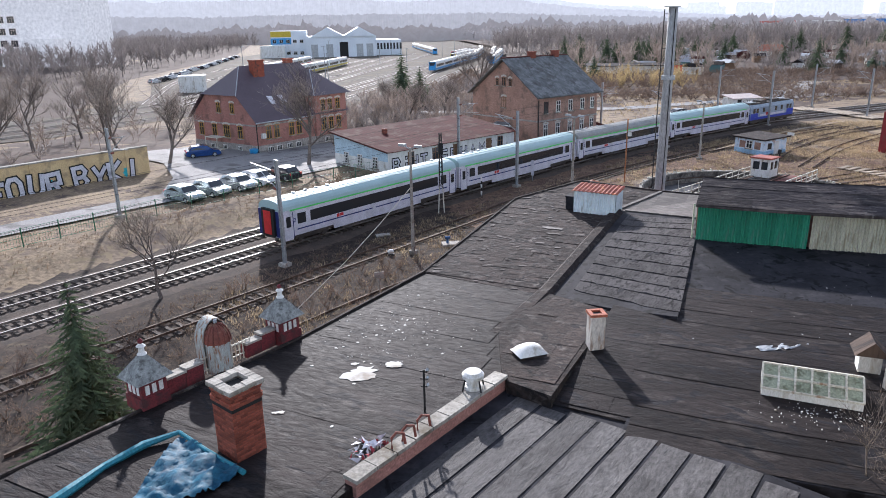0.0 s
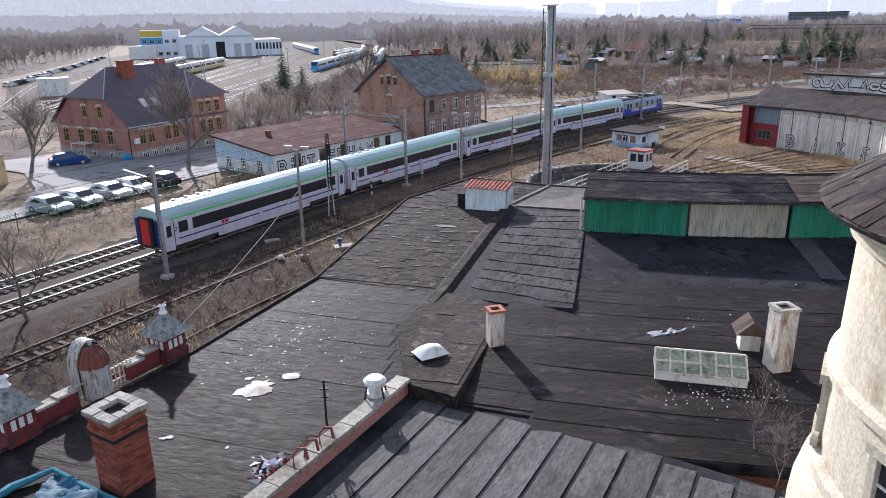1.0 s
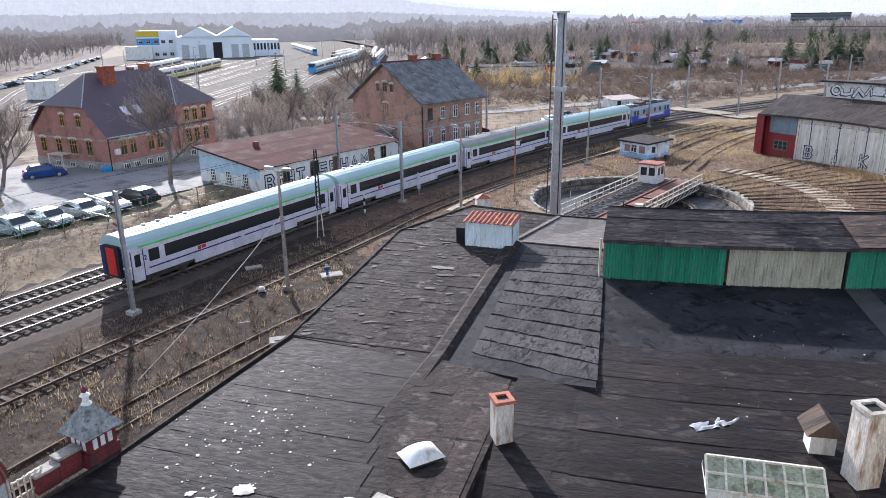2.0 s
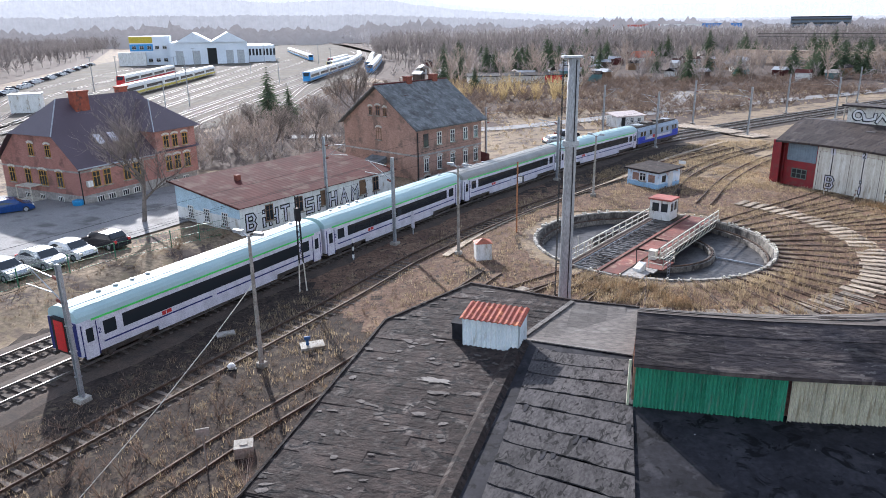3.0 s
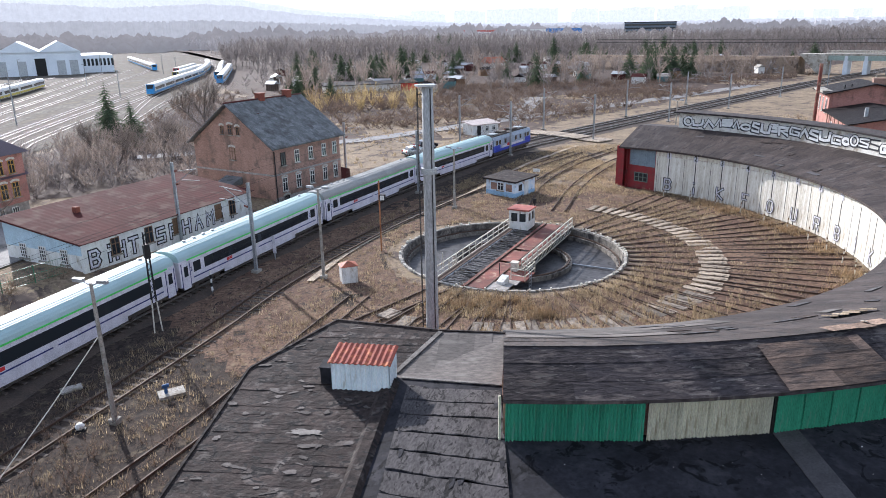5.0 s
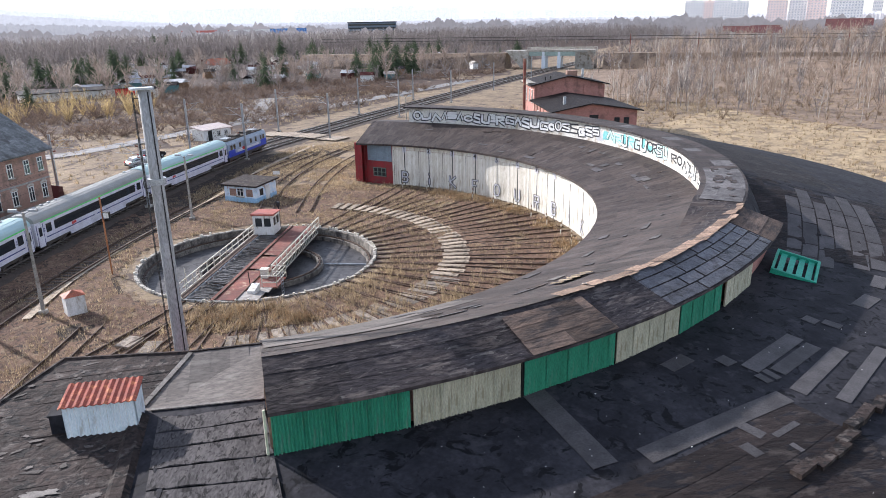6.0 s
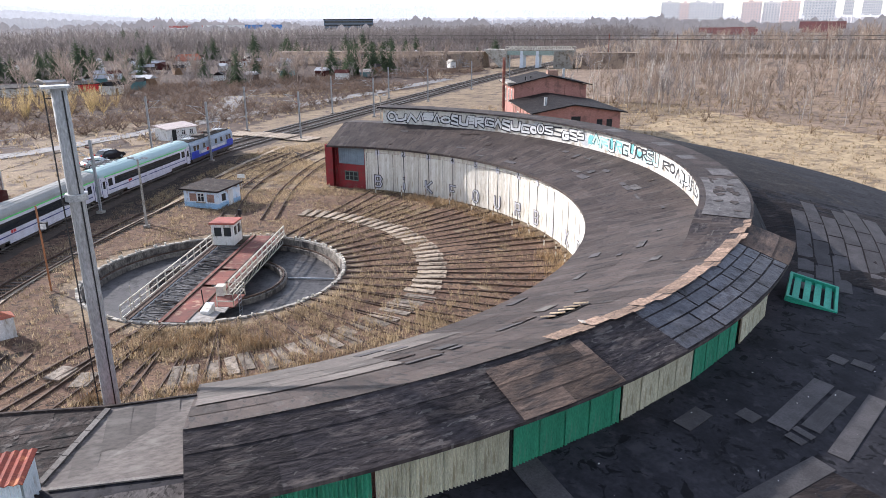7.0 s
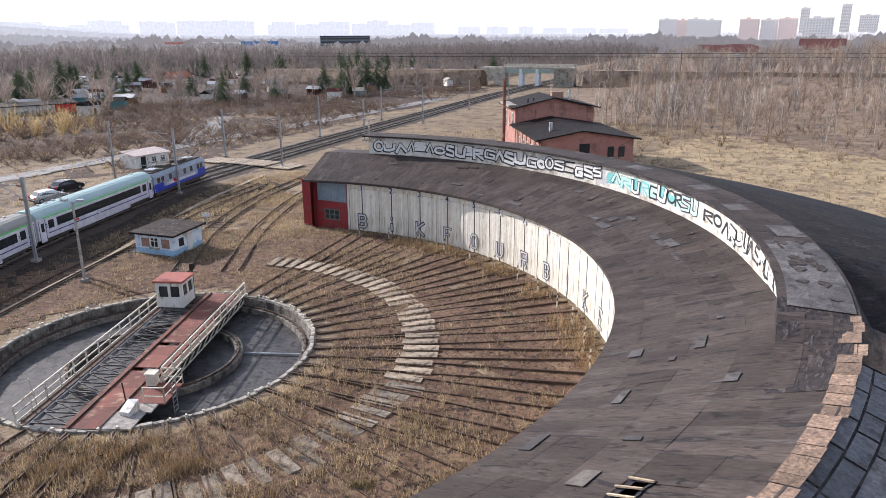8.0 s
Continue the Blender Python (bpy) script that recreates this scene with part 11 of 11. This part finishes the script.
part("roof", Mesh().box(-29.5, -0.5, 22, 29.5, 20.5, 22.8), M_FELT, t)
for k in range(5):
    part("window_band", Mesh().box(-28, -0.2, 3 + 3.9 * k, 28, 0, 4.8 + 3.9 * k), M_GLASS, t)
t = thing("retail_hall", "long low hall with red white and blue bands", "hall", pose(10 + 1050 * math.cos(radians(74)), 8 + 1050 * math.sin(radians(74)), 0, 0, 0, -16))
part("wall", Mesh().box(-85, 0, 0, 85, 40, 14), M_FLAT, t)
part("band", Mesh().box(-85, -0.4, 13, -20, 0, 16), plain("faded_red_band", (0.5, 0.12, 0.1), 0.6), t)
part("band", Mesh().box(-20, -0.4, 11, 35, 0, 16), M_WHITE, t)
part("band", Mesh().box(35, -0.4, 10, 85, 0, 16.5), plain("blue_band", (0.06, 0.2, 0.5), 0.5), t)
t = thing("red_roof_house", "large house with steep red roofs on the skyline", "house", pose(10 + 820 * math.cos(radians(29.2)), 18 + 820 * math.sin(radians(29.2)), 0, 0, 0, -60))
part("wall", Mesh().box(-20, 0, 0, 20, 12, 10), M_PLASTER, t)
part("roof", Mesh().add([(-21, -1, 10), (21, -1, 10), (21, 13, 10), (-21, 13, 10), (-21, 6, 17), (21, 6, 17)], [(0, 1, 5, 4), (2, 3, 4, 5), (1, 2, 5), (3, 0, 4)]), M_FARTILE, t)
for k in range(8):
    az, d = rs.uniform(29, 37), rs.uniform(600, 800)
    t = thing("terrace_house", "terrace house with a red roof", "house", pose(10 + d * math.cos(radians(az)), 18 + d * math.sin(radians(az)), 0, 0, 0, az - 90), group="terrace houses")
    part("wall", Mesh().box(-10, 0, 0, 10, 9, 8), M_PLASTER, t)
    part("roof", Mesh().add([(-11, -1, 8), (11, -1, 8), (11, 10, 8), (-11, 10, 8), (-11, 4.5, 12.5), (11, 4.5, 12.5)], [(0, 1, 5, 4), (2, 3, 4, 5), (1, 2, 5), (3, 0, 4)]), M_FARTILE, t)


def treeline(name, label, dist, a0, a1, h0, h1, material, step=0.12, seed=1, wide=1.0, rough=0.15):
    """A far rim of woods: crowns of uneven height, standing along an arc."""
    rng = np.random.default_rng(seed)
    m = Mesh()
    V, F = [], []
    a = a0
    while a < a1:
        d = dist * rng.uniform(0.9, 1.1)
        x, y = 10 + d * math.cos(radians(a)), 18 + d * math.sin(radians(a))
        swell = 1 + (0.18 * math.sin(a * 0.35) + 0.12 * math.sin(a * 1.3)) * min(1, 4 * rough + 0.4)
        h = rng.uniform(h0, h1) * swell
        w = dist * rng.uniform(0.006, 0.012) * wide
        tx, ty = -math.sin(radians(a)), math.cos(radians(a))
        k = len(V)
        prof = [(-1, 0), (-0.9, 0.45), (-0.55, 0.8), (-0.1, 1.0), (0.35, 0.85), (0.8, 0.55), (1, 0)]
        V += [(x + tx * w * u, y + ty * w * u, h * v * rng.uniform(1 - rough, 1 + rough)) for u, v in prof]
        F += [tuple(range(k, k + len(prof)))]
        a += step * rng.uniform(0.6, 1.4)
    m.v, m.f = V, F
    return tagged(m.make(name, material), label, "woodland", kind="stuff")


def far_ridge(name, label, dist, a0, a1, height, material, seed, jag):
    """A wooded rise far off: a long bank whose crest has the uneven tops of trees."""
    V, F = [], []
    n = int((a1 - a0) / 0.05)
    for i in range(n + 1):
        a = a0 + (a1 - a0) * i / n
        rise = 0.12 + 0.88 * smoothstep(74, 104, a)
        h = 18 + (height - 18) * rise * (1 + 0.22 * noise.noise((a * 0.13, seed, 0)) + 0.08 * noise.noise((a * 0.7, seed, 1))) + jag * (noise.noise((a * 3.1, seed, 2)) + 0.8 * noise.noise((a * 9.0, seed, 3)))
        x, y = math.cos(radians(a)), math.sin(radians(a))
        V += [(10 + dist * x, 18 + dist * y, -2), (10 + dist * x * 1.015, 18 + dist * y * 1.015, max(6, h))]
        if i:
            F.append((2 * i - 2, 2 * i - 1, 2 * i + 1, 2 * i))
    m = Mesh()
    m.v, m.f = V, F
    return tagged(m.make(name, material), label, "woodland", kind="stuff")


# Haze over the far woods is put in as a pale base and a glow.
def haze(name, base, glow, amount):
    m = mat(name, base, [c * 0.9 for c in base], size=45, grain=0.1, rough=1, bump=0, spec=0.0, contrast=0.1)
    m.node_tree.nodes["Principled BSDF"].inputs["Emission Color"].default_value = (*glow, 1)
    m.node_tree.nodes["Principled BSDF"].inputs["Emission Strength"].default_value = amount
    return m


# Farther rims get a paler tone and more glow in place of air haze.
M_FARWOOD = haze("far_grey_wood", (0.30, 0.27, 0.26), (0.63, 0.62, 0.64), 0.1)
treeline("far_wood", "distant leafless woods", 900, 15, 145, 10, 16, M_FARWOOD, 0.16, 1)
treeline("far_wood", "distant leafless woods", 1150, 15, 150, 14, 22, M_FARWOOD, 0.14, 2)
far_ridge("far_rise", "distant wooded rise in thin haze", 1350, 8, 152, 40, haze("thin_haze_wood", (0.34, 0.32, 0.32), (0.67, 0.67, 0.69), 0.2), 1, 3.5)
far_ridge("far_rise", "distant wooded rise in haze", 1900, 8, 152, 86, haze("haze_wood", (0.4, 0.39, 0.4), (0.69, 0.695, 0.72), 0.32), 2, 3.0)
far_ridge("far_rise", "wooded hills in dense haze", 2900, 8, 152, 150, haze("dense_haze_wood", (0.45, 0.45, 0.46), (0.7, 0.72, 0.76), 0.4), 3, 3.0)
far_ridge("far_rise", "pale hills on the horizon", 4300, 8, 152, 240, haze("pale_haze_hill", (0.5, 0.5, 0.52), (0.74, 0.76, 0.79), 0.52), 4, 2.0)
# The factory shares the skyline tones, with haze put in as glow.
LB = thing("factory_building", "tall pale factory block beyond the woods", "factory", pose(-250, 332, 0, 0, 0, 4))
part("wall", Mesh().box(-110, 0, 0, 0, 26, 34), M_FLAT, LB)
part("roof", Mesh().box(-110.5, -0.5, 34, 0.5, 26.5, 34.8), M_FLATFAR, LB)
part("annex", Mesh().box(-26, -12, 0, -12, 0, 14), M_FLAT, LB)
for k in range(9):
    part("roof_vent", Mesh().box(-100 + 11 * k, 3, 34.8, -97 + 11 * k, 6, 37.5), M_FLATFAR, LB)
for k in range(4):
    for z in (10, 16, 22):
        window(LB, pose(-60 + 6 * k, -0.06, z), 4, 3.4, M_FLATRED, None, 3, 1, False)


# ---------- painted writing on the clerestory ----------
def build_clerestory_paint():
    black, teal, white = plain("spray_black", (0.03, 0.03, 0.035), 0.7), plain("spray_teal", (0.16, 0.45, 0.45), 0.7), plain("spray_white", (0.66, 0.66, 0.65), 0.7)
    mint, grey, pink = plain("spray_mint", (0.42, 0.62, 0.58), 0.7), plain("spray_grey", (0.45, 0.46, 0.47), 0.7), plain("spray_pink", (0.6, 0.25, 0.3), 0.7)
    z0, H = CLERE_Z0 + 0.12, CLERE_Z1 - CLERE_Z0 - 0.2
    for i in range(16):
        a = -7.0 - 1.6 * i if i < 12 else (28, 17, 5, -48)[i - 12]
        b = ragged_patch(0, 0, 0, rs.uniform(1.2, 2.2), rs.uniform(0.9, 1.6), 0, rs.choice((mint, teal, mint, grey)) if i < 12 else grey, RH, "spray_blot", i)
        b.matrix_basis = inward(CLERE_R - 0.02, a, z0) @ pose(0, 0.012, H / 2 + rs.uniform(-0.1, 0.1), 90, 0, 0)
    a, i = 37.4, 0
    while a > A_CL + 1.5:
        blank = (-6 > a > -9) or (-26 > a > -29)
        w = rs.uniform(0.75, 1.35)
        h = H * rs.uniform(0.62, 0.86)
        lift = rs.uniform(0.1, H - h + 0.02)
        if not blank:
            wide = rs.uniform(0.36, 0.5)
            x0, x1, lo, hi = -w / 2, w / 2, wide / 2, h - wide / 2
            mid = (lo + hi) / 2
            wob = lambda: rs.uniform(-0.08, 0.08)
            kind = rs.randrange(6)
            if kind == 0:
                path = [(x0, lo), (x0 + wob(), hi), (x1 + wob(), hi - 0.05), (x1, mid + 0.1), (x0 + 0.2, mid), (x1 + wob(), lo)]
            elif kind == 1:
                path = [(x0 + wob(), lo), (wob(), hi), (x1 + wob(), lo)]
            elif kind == 2:
                path = [(x1 * math.cos(t), mid + (hi - mid) * math.sin(t)) for t in [k * math.pi / 6 for k in range(13)]]
            elif kind == 3:
                path = [(x1, hi + wob()), (x0 + 0.05, hi), (x0 + wob(), mid + 0.1), (x1, mid - 0.05), (x1 - 0.05, lo), (x0, lo + wob())]
            elif kind == 4:
                path = [(x0, hi), (x0 + 0.05, lo + 0.1), (0.0, lo), (x1 - 0.05, lo + 0.1), (x1 + wob(), hi)]
            else:
                path = [(x1, hi), (x0 + 0.12, hi - 0.05), (x0, mid), (x0 + 0.12, lo), (x1, lo + 0.08), (x1, mid), (0.05, mid)]
            tilt = rs.uniform(-9, 9)
            m = inward(CLERE_R - 0.02, a - math.degrees(w / 2 / CLERE_R), z0 + lift) @ pose(0, -0.02 * (i % 3), 0, 0, tilt, 0)
            solid = rs.random() < 0.2
            outline, fill = Mesh(), Mesh()
            stroke_strip(outline, path, wide * (0.4 if solid else 1), -0.004)
            if a > -8 and not solid:
                stroke_strip(outline, [(px - 0.1, pz - 0.07) for px, pz in path], wide * 0.95, 0.0)
            o = part("graffiti_outline", outline, teal if -9 > a > -16 and i % 2 else black, RH, "dark spray-painted outline")
            o.matrix_basis = m
            if not solid:
                stroke_strip(fill, path, wide - rs.uniform(0.13, 0.2), -0.016)
                o = part("graffiti_fill", fill, (mint if rs.random() < 0.6 else pink if rs.random() < 0.15 else white) if -9 > a > -26 else white, RH, "pale spray-painted filling")
                o.matrix_basis = m
        a -= math.degrees((w + 0.22) / CLERE_R)
        i += 1


build_clerestory_paint()
